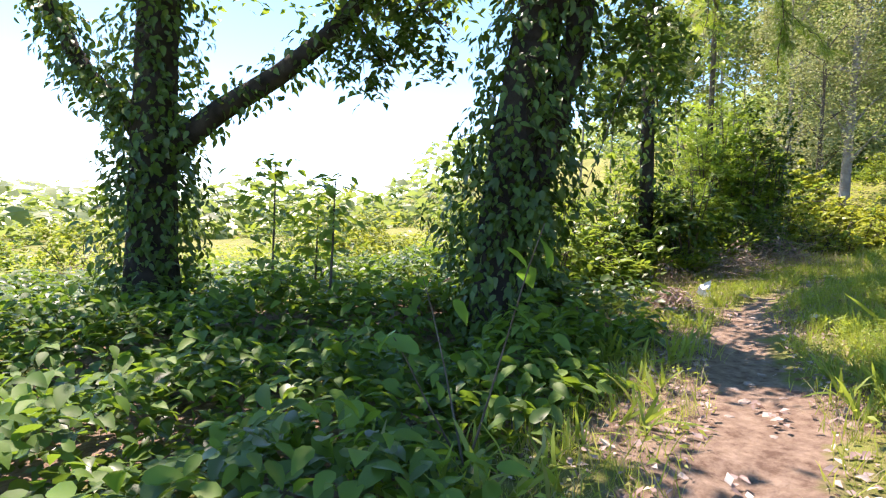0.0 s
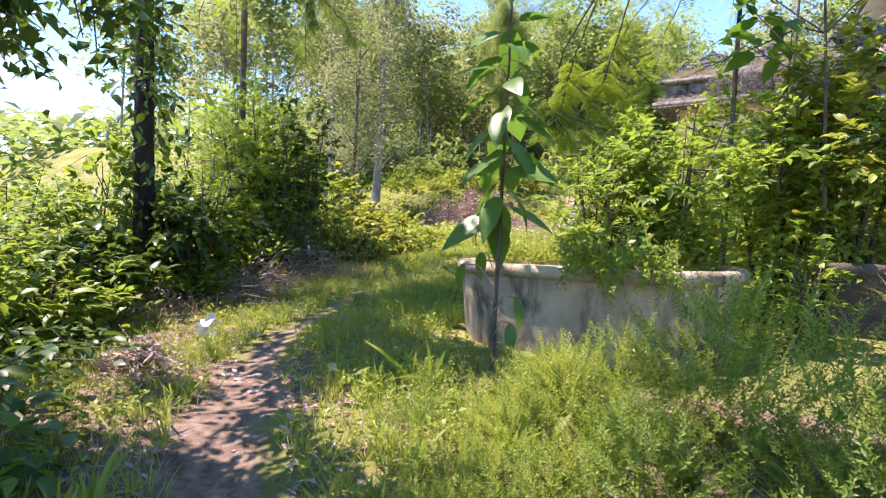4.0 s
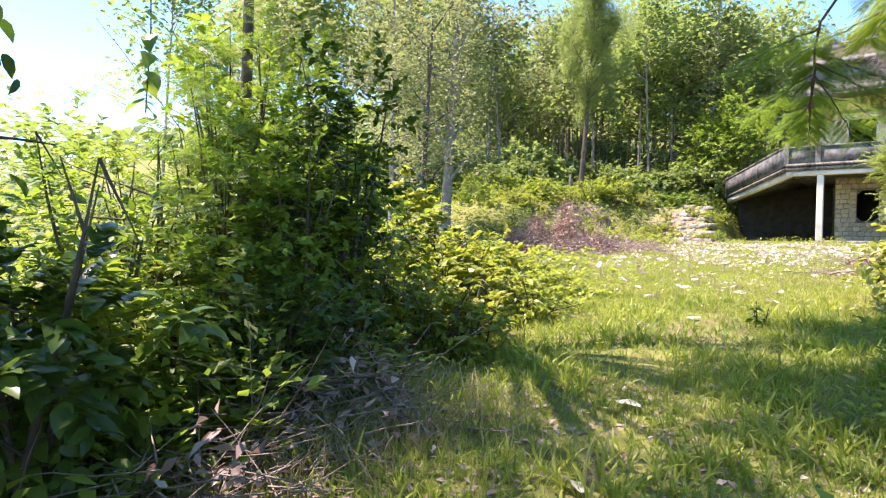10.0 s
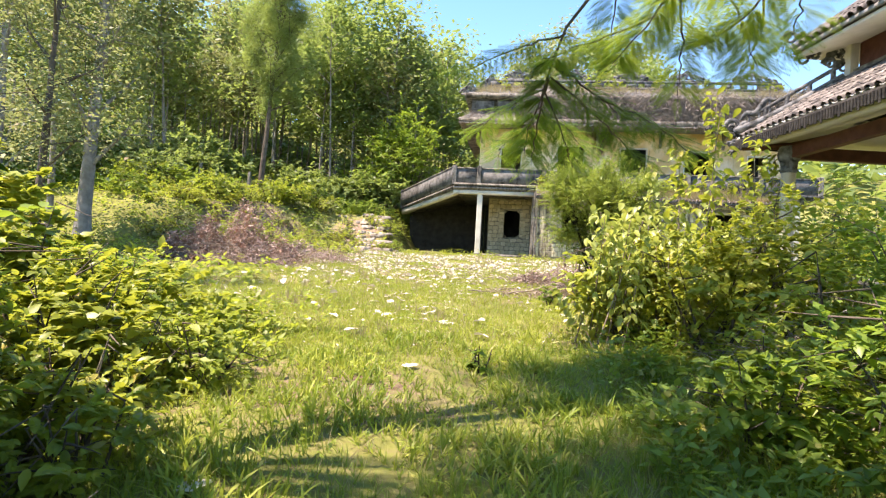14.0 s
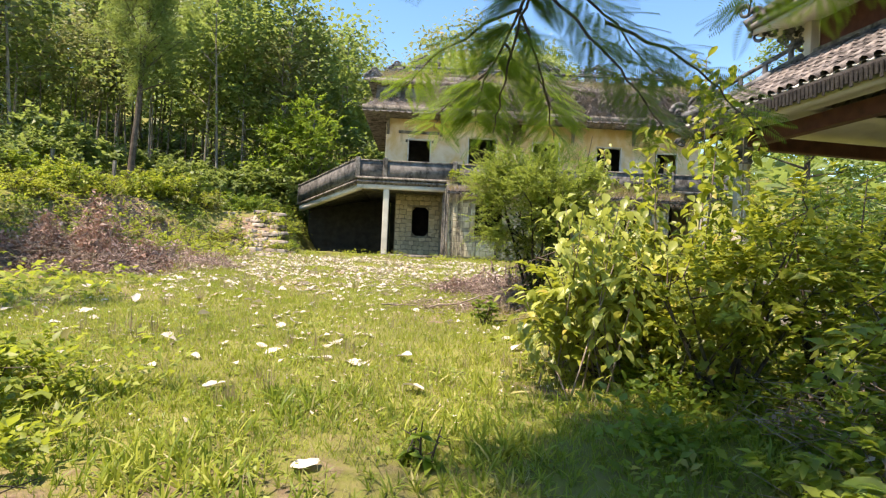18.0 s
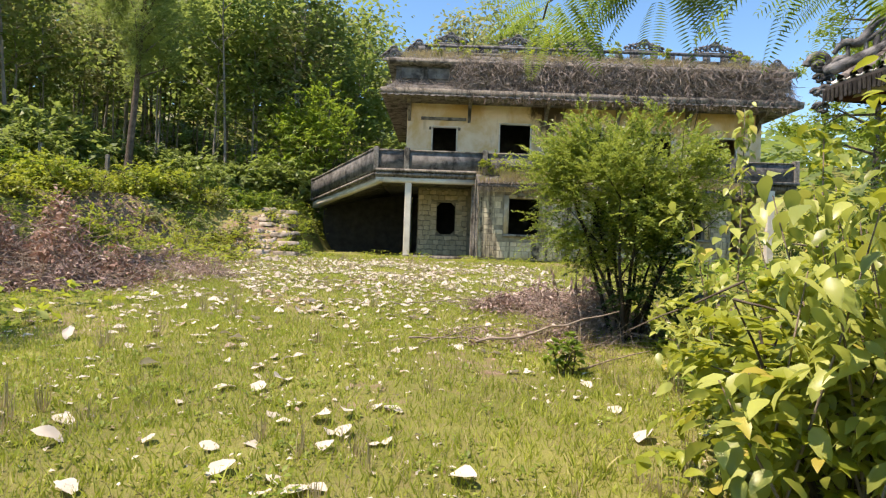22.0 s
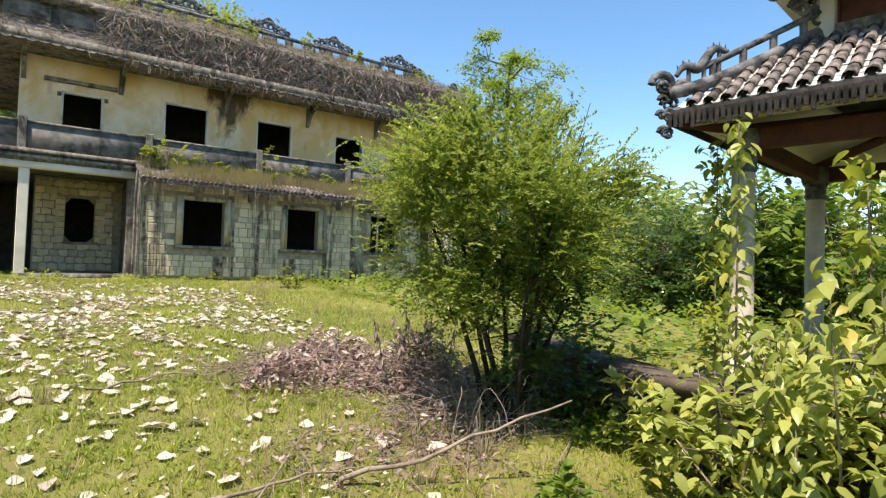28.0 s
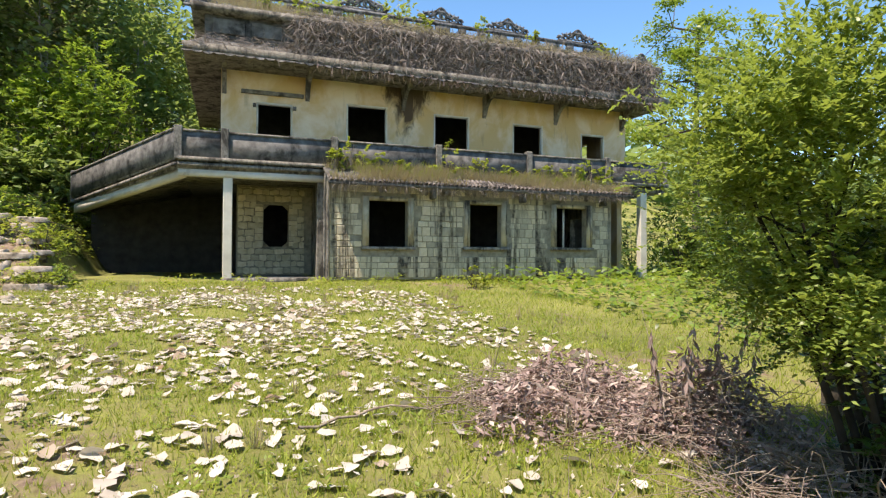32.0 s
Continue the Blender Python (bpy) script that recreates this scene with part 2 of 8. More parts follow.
M_TILE = surface_material("old clay tile", (0.10, 0.085, 0.078), (0.27, 0.24, 0.215), 9, 0.85, 40, (0.022, 0.02, 0.018), 4.0, 0.46, 0.6, True)
M_PAN = surface_material("pale overlapping pan tile", (0.50, 0.47, 0.43), (0.74, 0.71, 0.66), 9, 0.8, 40, (0.07, 0.062, 0.055), 5.0, 0.56, 0.5, True)
M_TILEPAN = surface_material("pale tile channel", (0.16, 0.15, 0.135), (0.34, 0.32, 0.29), 7, 0.8, 40, (0.06, 0.055, 0.05), 3.0, 0.56, 0.5)
M_ORN = surface_material("carved lime ornament", (0.07, 0.07, 0.07), (0.24, 0.24, 0.235), 7, 0.9, 50, (0.02, 0.02, 0.02), 4, 0.46, 0.8)
M_PAPER = surface_material("white litter", (0.68, 0.68, 0.7), (0.8, 0.8, 0.8), 9, 0.6, 60)
M_PINK = surface_material("bare bank earth", (0.26, 0.2, 0.16), (0.36, 0.3, 0.25), 3, 0.95, 20)


def plaster_material():
    """Yellow lime wash: paler low down where it is worn, ochre above, with black mould runs below roof leaks."""
    m, nt, out = material("yellow plaster")
    worn = ramp(nt, noise_tex(nt, 0.9, 7, 0.6, (1, 1, 0.7), 0.5), [(0.42, (0, 0, 0)), (0.62, (1, 1, 1))])
    col = mix(nt, worn, (0.62, 0.43, 0.19), (0.76, 0.64, 0.46))
    dirt = ramp(nt, noise_tex(nt, 2.2, 6, 0.65, (1.6, 1.6, 0.35)), [(0.58, (0, 0, 0)), (0.8, (0.6, 0.6, 0.6))])
    col = mix(nt, dirt, col, (0.22, 0.16, 0.09))
    co = nt.nodes.new("ShaderNodeTexCoord")
    sep = nt.nodes.new("ShaderNodeSeparateXYZ")
    nt.links.new(co.outputs["Object"], sep.inputs[0])

    def calc(op, a, b):
        n = nt.nodes.new("ShaderNodeMath")
        n.operation = op
        for sock, v in zip(n.inputs, (a, b)):
            if isinstance(v, float):
                sock.default_value = v
            else:
                nt.links.new(v, sock)
        return n.outputs[0]

    rough = noise_tex(nt, 2.6, 7, 0.7, (1.3, 1.3, 0.5), 0.8)
    for at, wide, low in ((6.15, 0.95, 4.7), (9.35, 0.32, 6.0), (13.0, 0.3, 6.3)):
        off = calc("DIVIDE", calc("ABSOLUTE", calc("SUBTRACT", sep.outputs["X"], at), 0.0), wide)
        rise = calc("MULTIPLY", calc("SUBTRACT", sep.outputs["Z"], low), 0.55)
        v = calc("ADD", calc("SUBTRACT", rise, off), calc("MULTIPLY", calc("SUBTRACT", rough, 0.5), 2.2))
        col = mix(nt, ramp(nt, v, [(0.05, (0, 0, 0)), (0.55, (0.93, 0.93, 0.93))]), col, (0.05, 0.032, 0.022))
    p = node(nt, "ShaderNodeBsdfPrincipled", Roughness=0.9)
    nt.links.new(col, p.inputs["Base Color"])
    nt.links.new(bump(nt, noise_tex(nt, 25, 6, 0.7), 0.25, 0.02), p.inputs["Normal"])
    nt.links.new(p.outputs[0], out.inputs[0])
    return m


M_PLASTER = plaster_material()


def ground_material():
    m, nt, out = material("ground soil and turf")
    att = nt.nodes.new("ShaderNodeAttribute")
    att.attribute_name = "dirt"
    n1, n2 = noise_tex(nt, 0.5, 6), noise_tex(nt, 9, 8, 0.7)
    turf = mix(nt, ramp(nt, n1, [(0.35, (0, 0, 0)), (0.65, (1, 1, 1))]), (0.12, 0.14, 0.03), (0.24, 0.245, 0.065))
    turf = mix(nt, ramp(nt, n2, [(0.45, (0, 0, 0)), (0.75, (0.8, 0.8, 0.8))]), turf, (0.22, 0.165, 0.095))
    soil = mix(nt, ramp(nt, n2, [(0.35, (0, 0, 0)), (0.65, (1, 1, 1))]), (0.115, 0.072, 0.05), (0.29, 0.215, 0.155))
    sep = nt.nodes.new("ShaderNodeMath")
    sep.operation = "ADD"
    sub = nt.nodes.new("ShaderNodeMath")
    sub.operation, sub.inputs[1].default_value = "SUBTRACT", 0.5
    nt.links.new(noise_tex(nt, 4, 5), sub.inputs[0])
    nt.links.new(att.outputs["Fac"], sep.inputs[0])
    nt.links.new(sub.outputs[0], sep.inputs[1])
    col = mix(nt, ramp(nt, sep.outputs[0], [(0.35, (0, 0, 0)), (0.6, (1, 1, 1))]), turf, soil)
    p = node(nt, "ShaderNodeBsdfPrincipled", Roughness=0.95)
    p.inputs["Specular IOR Level"].default_value = 0.15
    nt.links.new(col, p.inputs["Base Color"])
    nt.links.new(bump(nt, noise_tex(nt, 14, 8, 0.75), 0.8, 0.05), p.inputs["Normal"])
    nt.links.new(p.outputs[0], out.inputs[0])
    return m


M_GROUND = ground_material()


# ---- mesh helpers ----
def mk(name, verts, faces, mat, parent=None, label="", smooth=False):
    """One mesh object from an (n, 3) array and face arrays of one width each."""
    if isinstance(faces, list) and isinstance(faces[0], tuple):
        faces = np.array(faces)
    if not isinstance(faces, list):
        faces = [faces]
    faces = [np.asarray(f, dtype=np.int32) for f in faces if len(f)]
    me = bpy.data.meshes.new(name)
    verts = np.asarray(verts, dtype=np.float32)
    me.vertices.add(len(verts))
    me.vertices.foreach_set("co", verts.ravel())
    loops = np.concatenate([f.ravel() for f in faces])
    sizes = np.concatenate([np.full(len(f), f.shape[1], dtype=np.int32) for f in faces])
    me.loops.add(len(loops))
    me.loops.foreach_set("vertex_index", loops)
    me.polygons.add(len(sizes))
    me.polygons.foreach_set("loop_start", np.r_[0, np.cumsum(sizes)[:-1]].astype(np.int32))
    me.update(calc_edges=True)
    if smooth:
        me.polygons.foreach_set("use_smooth", np.ones(len(sizes), dtype=bool))
    me.materials.append(mat)
    ob = new(name, me)
    if parent is not None:
        ob.parent = parent
    if label:
        ob["label"] = label
    return ob


class Geo:
    """Gathers pieces of one mesh."""

    def __init__(self):
        self.v, self.f, self.n = [], {}, 0

    def add(self, v, f):
        v = np.asarray(v, float)
        if isinstance(f, list) and isinstance(f[0], tuple):
            f = np.array(f)
        for one in (f if isinstance(f, list) else [f]):
            one = np.asarray(one)
            if len(one):
                self.f.setdefault(one.shape[1], []).append(one + self.n)
        self.v.append(v)
        self.n += len(v)
        return self

    def box(self, x0, x1, y0, y1, z0, z1):
        v = [(x, y, z) for z in (z0, z1) for y in (y0, y1) for x in (x0, x1)]
        return self.add(v, [(0, 2, 3, 1), (4, 5, 7, 6), (0, 1, 5, 4), (2, 6, 7, 3), (0, 4, 6, 2), (1, 3, 7, 5)])

    def done(self, name, mat, parent=None, label="", smooth=False):
        return mk(name, np.concatenate(self.v), [np.concatenate(f) for f in self.f.values()], mat, parent, label, smooth)


def bevel_box(x0, x1, y0, y1, z0, z1, b=0.015):
    """A box with worn, chamfered edges."""
    bm = bmesh.new()
    bmesh.ops.create_cube(bm, size=1)
    bmesh.ops.scale(bm, vec=(x1 - x0, y1 - y0, z1 - z0), verts=bm.verts)
    bmesh.ops.translate(bm, vec=((x0 + x1) / 2, (y0 + y1) / 2, (z0 + z1) / 2), verts=bm.verts)
    bmesh.ops.bevel(bm, geom=list(bm.edges), offset=b, segments=1, affect="EDGES")
    return bm


def part(name, bm, mat, parent=None, label=""):
    me = bpy.data.meshes.new(name)
    bm.to_mesh(me)
    bm.free()
    me.materials.append(mat)
    ob = new(name, me)
    if parent is not None:
        ob.parent = parent
    if label:
        ob["label"] = label
    return ob


def tube(points, radii, sides=7):
    """A tapered tube along a line of points, closed at the end."""
    p = np.asarray(points, float)
    r = np.broadcast_to(np.asarray(radii, float), len(p))
    d = np.gradient(p, axis=0)
    d /= np.linalg.norm(d, axis=1, keepdims=True) + 1e-9
    ref = np.where(np.abs(d[:, 2:3]) > 0.9, [[1.0, 0, 0]], [[0, 0, 1.0]])
    a = np.cross(d, ref)
    a /= np.linalg.norm(a, axis=1, keepdims=True) + 1e-9
    b = np.cross(d, a)
    th = np.arange(sides) * 2 * math.pi / sides
    v = p[:, None] + r[:, None, None] * (a[:, None] * np.cos(th)[None, :, None] + b[:, None] * np.sin(th)[None, :, None])
    n = len(p)
    i, j = np.meshgrid(np.arange(n - 1), np.arange(sides), indexing="ij")
    f = np.stack([i * sides + j, i * sides + (j + 1) % sides, (i + 1) * sides + (j + 1) % sides, (i + 1) * sides + j], -1).reshape(-1, 4)
    return v.reshape(-1, 3), f


# leaf shapes: along +y, face up, one unit long
LEAF = (np.array([(0, 0, 0), (-0.27, 0.36, 0.07), (0, 0.46, 0), (0.27, 0.36, 0.07), (0, 1, -0.10)]), np.array([(0, 2, 1), (0, 3, 2), (1, 2, 4), (2, 3, 4)]))
HEART = (np.array([(0, 0, 0), (-0.36, 0.05, 0.05), (-0.40, 0.38, 0.08), (0, 0.45, 0), (0.40, 0.38, 0.08), (0.36, 0.05, 0.05), (0, 1, -0.14)]),
         np.array([(0, 3, 2), (0, 2, 1), (0, 4, 3), (0, 5, 4), (2, 3, 6), (3, 4, 6)]))
OVAL = (np.array([(0, 0, 0), (-0.17, 0.10, 0.03), (-0.27, 0.36, 0.07), (-0.18, 0.70, 0.02), (0, 0.36, 0), (0, 0.70, -0.04), (0.17, 0.10, 0.03), (0.27, 0.36, 0.07), (0.18, 0.70, 0.02), (0, 1, -0.16)]),
        [np.array([(0, 4, 2, 1), (4, 5, 3, 2), (0, 6, 7, 4), (4, 7, 8, 5)]), np.array([(3, 5, 9), (5, 8, 9)])])
NARROW = (np.array([(0, 0, 0), (-0.12, 0.4, 0.03), (0.12, 0.4, 0.03), (0, 1, -0.12)]), np.array([(0, 2, 1), (1, 2, 3)]))
DIAMOND = (np.array([(0, 0, 0), (-0.26, 0.42, 0.05), (0.26, 0.42, 0.05), (0, 1, -0.10)]), np.array([(0, 2, 1), (1, 2, 3)]))
NEEDLE = (np.array([(-0.03, 0, 0), (0.03, 0, 0), (0, 1, -0.2)]), np.array([(0, 1, 2)]))
SPIKE = (np.array([(-0.035, 0, 0), (0.035, 0, 0), (0, 1, 0.16)]), np.array([(0, 1, 2)]))
BLADE = (np.array([(-0.03, 0, 0), (0.03, 0, 0), (-0.022, 0.55, 0.05), (0.022, 0.55, 0.05), (0, 1, 0.28)]), [np.array([(0, 1, 3, 2)]), np.array([(2, 3, 4)])])


def frond_shape(pairs=11, wide=0.30):
    v, f = [], []
    for k in range(pairs):
        y = 0.12 + 0.86 * k / pairs
        w = wide * math.sin(math.pi * (0.18 + 0.78 * k / pairs))
        for s in (-1, 1):
            n = len(v)
            thin = 0.42 / pairs
            v += [(0, y, -0.12 * y * y), (s * w * 0.5, y + 0.012, 0.01 - 0.12 * y * y), (s * w, y + 0.04, -0.03 - 0.12 * y * y), (s * w * 0.5, y + 0.012 + thin, 0.01 - 0.12 * y * y)]
            f.append((n, n + 1, n + 2, n + 3) if s > 0 else (n, n + 3, n + 2, n + 1))
    return np.array(v), np.array(f)


FROND = frond_shape()
PINNATE = frond_shape(25, 0.22)


def spray_shape(whorls=9, leaf=0.20, wide=0.2):
    """An upright weed shoot: pairs of small leaves set round a thin stem."""
    v, f = [(-0.008, 0, 0), (0.008, 0, 0), (0.003, 1, 0.02), (-0.003, 1, 0.02)], [(0, 1, 2, 3)]
    for k in range(whorls * 2):
        u = 0.10 + 0.9 * (k + 0.5) / (whorls * 2)
        a = k * 2.4
        d = np.array((math.cos(a), 0.55 + 0.5 * u, math.sin(a)))
        d /= np.linalg.norm(d)
        s = np.array((-math.sin(a), 0.1, math.cos(a)))
        ln = leaf * (1.15 - 0.65 * u)
        b = np.array((0, u, 0.02 * u))
        n = len(v)
        v += [tuple(b), tuple(b + d * ln * 0.5 + s * ln * wide), tuple(b + d * ln - np.array((0, 0.02, 0))), tuple(b + d * ln * 0.5 - s * ln * wide)]
        f.append((n, n + 1, n + 2, n + 3))
    return np.array(v), np.array(f)


SPRAY = spray_shape()


def grassy_shape(blades=5):
    """A tuft of broad arching grass blades."""
    v, f = [], []
    for k in range(blades):
        a = k * 2.4
        o, side = np.array((math.cos(a), 0, math.sin(a))), np.array((-math.sin(a), 0, math.cos(a)))
        lean, ln = 0.25 + 0.75 * (k % 4) / 3, 0.65 + 0.35 * ((k * 3) % 5) / 4
        n = len(v)
        for u, w in ((0, 0.028), (0.4, 0.04), (0.75, 0.03), (1.0, 0.004)):
            c = o * (lean * ln * u * (0.45 + 0.55 * u)) + np.array((0, ln * (u - 0.38 * lean * u * u), 0))
            v += [tuple(c - side * w), tuple(c + side * w)]
        f += [(n + 2 * i, n + 2 * i + 1, n + 2 * i + 3, n + 2 * i + 2) for i in range(3)]
    return np.array(v), np.array(f)


GRASSY = grassy_shape()


def unit(a):
    return a / (np.linalg.norm(a, axis=-1, keepdims=True) + 1e-9)


def scatter(shape, at, way, up, length, width=None):
    """Copies of a leaf shape: at points, along way, faces turned to up. Returns verts and face arrays."""
    tv, tf = shape
    at, way = np.asarray(at, float), unit(np.asarray(way, float))
    side = unit(np.cross(way, np.asarray(up, float)))
    nrm = np.cross(side, way)
    n = len(at)
    length = np.broadcast_to(np.asarray(length, float), n)[:, None, None]
    width = length if width is None else np.broadcast_to(np.asarray(width, float), n)[:, None, None]
    v = at[:, None] + side[:, None] * tv[None, :, :1] * width + (way[:, None] * tv[None, :, 1:2] + nrm[:, None] * tv[None, :, 2:3]) * length
    off = (np.arange(n) * len(tv))[:, None, None]
    fs = [(f[None] + off).reshape(-1, f.shape[1]) for f in (tf if isinstance(tf, list) else [tf])]
    return v.reshape(-1, 3), fs


def rand_ways(rng, n, droop=0.25, spread=1.0):
    a = rng.uniform(0, 2 * math.pi, n)
    w = np.stack([np.cos(a), np.sin(a), rng.normal(-droop, 0.35 * spread, n)], -1)
    up = np.stack([rng.normal(0, 0.4, n), rng.normal(0, 0.4, n), np.ones(n)], -1)
    return unit(w), up


def clumped(rng, n, centre, radii, clumps=14, tight=0.34, hollow=0.45):
    """Points in uneven clumps near the skin of an ellipsoid."""
    c = unit(rng.normal(0, 1, (clumps, 3))) * rng.uniform(hollow, 0.95, (clumps, 1))
    k = rng.integers(0, clumps, n)
    p = c[k] + rng.normal(0, tight, (n, 3)) * rng.uniform(0.5, 1.0, (clumps, 1))[k]
    return np.asarray(centre) + p * np.asarray(radii)


def twiggy(rng, n, centre, radii, clumps=24, tight=0.2, hollow=0.35, per=14, droop=0.25, long=1.0):
    """Leaves set along many short arching twigs that point outwards from a crown: places, ways and ups."""
    m = max(4, n // per)
    centre, radii = np.asarray(centre, float), np.asarray(radii, float)
    p0 = clumped(rng, m, (0, 0, 0), (1, 1, 1), clumps, tight, hollow)
    d = unit(unit(p0) * 0.8 + rng.normal(0, 0.45, (m, 3)) + np.array((0, 0, 0.35)))
    ln = rng.uniform(0.5, 1.25, (m, 1)) * min(0.75, 0.32 * radii.mean()) * long
    k = np.repeat(np.arange(m), per)
    u = np.tile((np.arange(per) + 0.6) / per, m)[:, None]
    p = centre + p0[k] * radii * 0.86 + d[k] * ln[k] * u - np.array((0, 0, 0.28)) * ln[k] * u * u
    side = unit(np.cross(d, (0, 0, 1.0)) + 1e-6)[k] * np.tile(np.where(np.arange(per) % 2, 1, -1), m)[:, None]
    w = unit(side + 0.7 * d[k] + rng.normal(0, 0.35, (m * per, 3)) - np.array((0, 0, droop)))
    up = np.array((0, 0, 1.0)) + 0.3 * d[k] + rng.normal(0, 0.3, (m * per, 3))
    return p, w, up


# ---- ground ----
def smooth01(x):
    x = np.clip(x, 0, 1)
    return x * x * (3 - 2 * x)


def ground_z(x, y):
    """Height of the ground: a lawn that falls away from the house, a bank and hill to its west and behind it."""
    x, y = np.asarray(x, float), np.asarray(y, float)
    z = np.interp(y, [-120, -45, -38, -33, -30, -22.5, -14.5, 0, 3], [-5.5, -2.9, -2.52, -2.12, -1.84, -1.27, -0.84, -0.02, 0.0])
    z = z + 1.9 * smooth01((-4.5 - x) / 1.4) * smooth01((y + 3.4 - 1.8 * np.clip(x + 8, -5, 0)) / 5.6)
    ramp_up = np.clip((y + 2.75) * 0.49, 0, 1.95) * smooth01((-3.95 - 0.25 * (y + 2.5) - x) / 0.45) * (y < 9)
    z = np.where(ramp_up > 0.02, np.maximum(z, ramp_up - 0.14), z)
    z = z + np.clip(-x - 8, 0, 60) * 0.13 * smooth01((y + 12) / 14)
    z = z + 0.30 * np.clip(y - 16, 0, 60) * smooth01((y - 16) / 8)
    z = z + 0.35 * smooth01((3.9 - x) / 2.0) * smooth01((-34.2 - y) / 1.6) * smooth01((x + 8) / 6)
    return z + 0.05 * np.sin(x * 1.3 + y * 0.7) * np.sin(y * 0.9 - x * 0.4)


TRACK = np.array([(12, -41.5), (9.2, -39.0), (7.6, -37.3), (6.7, -36.2), (4.8, -34.5), (3.5, -33.3), (2.7, -32.2), (2.1, -30.4), (1.8, -28.6)])


def track_distance(x, y):
    p = np.stack([np.asarray(x, float), np.asarray(y, float)], -1)
    best = np.full(p.shape[:-1], 1e9)
    for a, b in zip(TRACK[:-1], TRACK[1:]):
        t = np.clip(((p - a) @ (b - a)) / ((b - a) @ (b - a)), 0, 1)
        best = np.minimum(best, np.linalg.norm(p - a - t[..., None] * (b - a), axis=-1))
    return best


def track_width(y):
    """The track narrows to a trodden line where the grass closes in."""
    return np.interp(y, [-35.5, -33.2, -31.5, -29], [1.0, 0.75, 0.45, 0.25])


def bare_patch(x, y):
    """High where the turf is worn thin."""
    return np.sin(x * 0.9 + 1.3 * np.sin(y * 0.5)) * np.sin(y * 0.62 + 0.8 * np.sin(x * 0.7 + 2)) + 0.25 * np.sin(x * 3.1 + y * 2.3)


def build_ground():
    gx = np.r_[-700, -400, -220, -130, -80, np.arange(-56, -16, 2.0), np.arange(-16, 14, 0.22), np.arange(14, 40, 2.0), 60, 100, 180, 320, 700]
    gy = np.r_[-700, -400, -200, -120, -80, np.arange(-62, -46, 2.0), np.arange(-46, 4, 0.22), np.arange(4, 60, 2.0), 80, 140, 260, 700]
    X, Y = np.meshgrid(gx, gy, indexing="ij")
    Z = ground_z(X, Y)
    d = track_distance(X, Y)
    Z = Z - 0.05 * np.exp(-(d / 0.35) ** 2) * track_width(Y)
    rng = np.random.default_rng(3)
    Z = Z + rng.normal(0, 0.008, Z.shape)
    n, m = X.shape
    i, j = np.meshgrid(np.arange(n - 1), np.arange(m - 1), indexing="ij")
    f = np.stack([i * m + j, (i + 1) * m + j, (i + 1) * m + j + 1, i * m + j + 1], -1).reshape(-1, 4)
    ob = mk("ground", np.stack([X, Y, Z], -1).reshape(-1, 3), f, M_GROUND, smooth=True)
    dirt = 1.12 - d / ((0.40 + 0.10 * np.sin(X * 3.1 + Y * 2.3)) * track_width(Y))
    dirt = np.maximum(dirt, 0.55 * np.exp(-(((X - 0.5) / 2.4) ** 2 + ((Y + 25.0) / 1.6) ** 2)))
    dirt = np.maximum(dirt, 0.7 * np.exp(-(((X + 9.4) / 3.0) ** 4 + ((Y + 4.6) / 3.0) ** 4)))
    dirt = np.maximum(dirt, 0.62 * np.exp(-(((X + 6.3) / 2.0) ** 4 + ((Y + 1.6) / 3.2) ** 4)))
    dirt = np.maximum(dirt, 0.44 * smooth01((bare_patch(X, Y) - 0.3) / 0.6) * (Y > -26) * (Y < -1) * (np.abs(X) < 7))
    dirt = np.maximum(dirt, 0.75 * (d < 6) * (X > -4) * (Y < -32.3) * (np.sin(X * 2.1 + Y) * np.sin(Y * 1.7) > -0.3))
    at = ob.data.attributes.new("dirt", "FLOAT", "POINT")
    at.data.foreach_set("value", np.clip(dirt, 0, 1).ravel().astype(np.float32))
    tagged(ob, "uneven lawn and trodden reddish earth track", "ground", kind="structure")


build_ground()


# ---- the house ----
def thick_wall(name, axis, x0, x1, z0, z1, at, thick, holes, mat, parent, label=""):
    """A wall along x (axis 'x', front at y = at) or along y (axis 'y', front at x = at) with rectangular openings through it."""
    xs = sorted({x0, x1, *(h[0] for h in holes), *(h[1] for h in holes)})
    zs = sorted({z0, z1, *(h[2] for h in holes), *(h[3] for h in holes)})
    solid = {}
    for i in range(len(xs) - 1):
        for k in range(len(zs) - 1):
            cx, cz = (xs[i] + xs[i + 1]) / 2, (zs[k] + zs[k + 1]) / 2
            solid[i, k] = not any(h[0] < cx < h[1] and h[2] < cz < h[3] for h in holes)
    v, f = [], []

    def quad(*pts):
        n = len(v)
        for a, d, z in pts:
            v.append((a, at + d, z) if axis == "x" else (at + d, a, z))
        f.append((n, n + 1, n + 2, n + 3))

    for (i, k), s in solid.items():
        if not s:
            continue
        a, b, c, d = xs[i], xs[i + 1], zs[k], zs[k + 1]
        quad((a, 0, c), (b, 0, c), (b, 0, d), (a, 0, d))
        quad((b, thick, c), (a, thick, c), (a, thick, d), (b, thick, d))
        if not solid.get((i - 1, k)):
            quad((a, thick, c), (a, 0, c), (a, 0, d), (a, thick, d))
        if not solid.get((i + 1, k)):
            quad((b, 0, c), (b, thick, c), (b, thick, d), (b, 0, d))
        if not solid.get((i, k - 1)):
            quad((a, thick, c), (b, thick, c), (b, 0, c), (a, 0, c))
        if not solid.get((i, k + 1)):
            quad((a, 0, d), (b, 0, d), (b, thick, d), (a, thick, d))
    return mk(name, v, f, mat, parent, label)


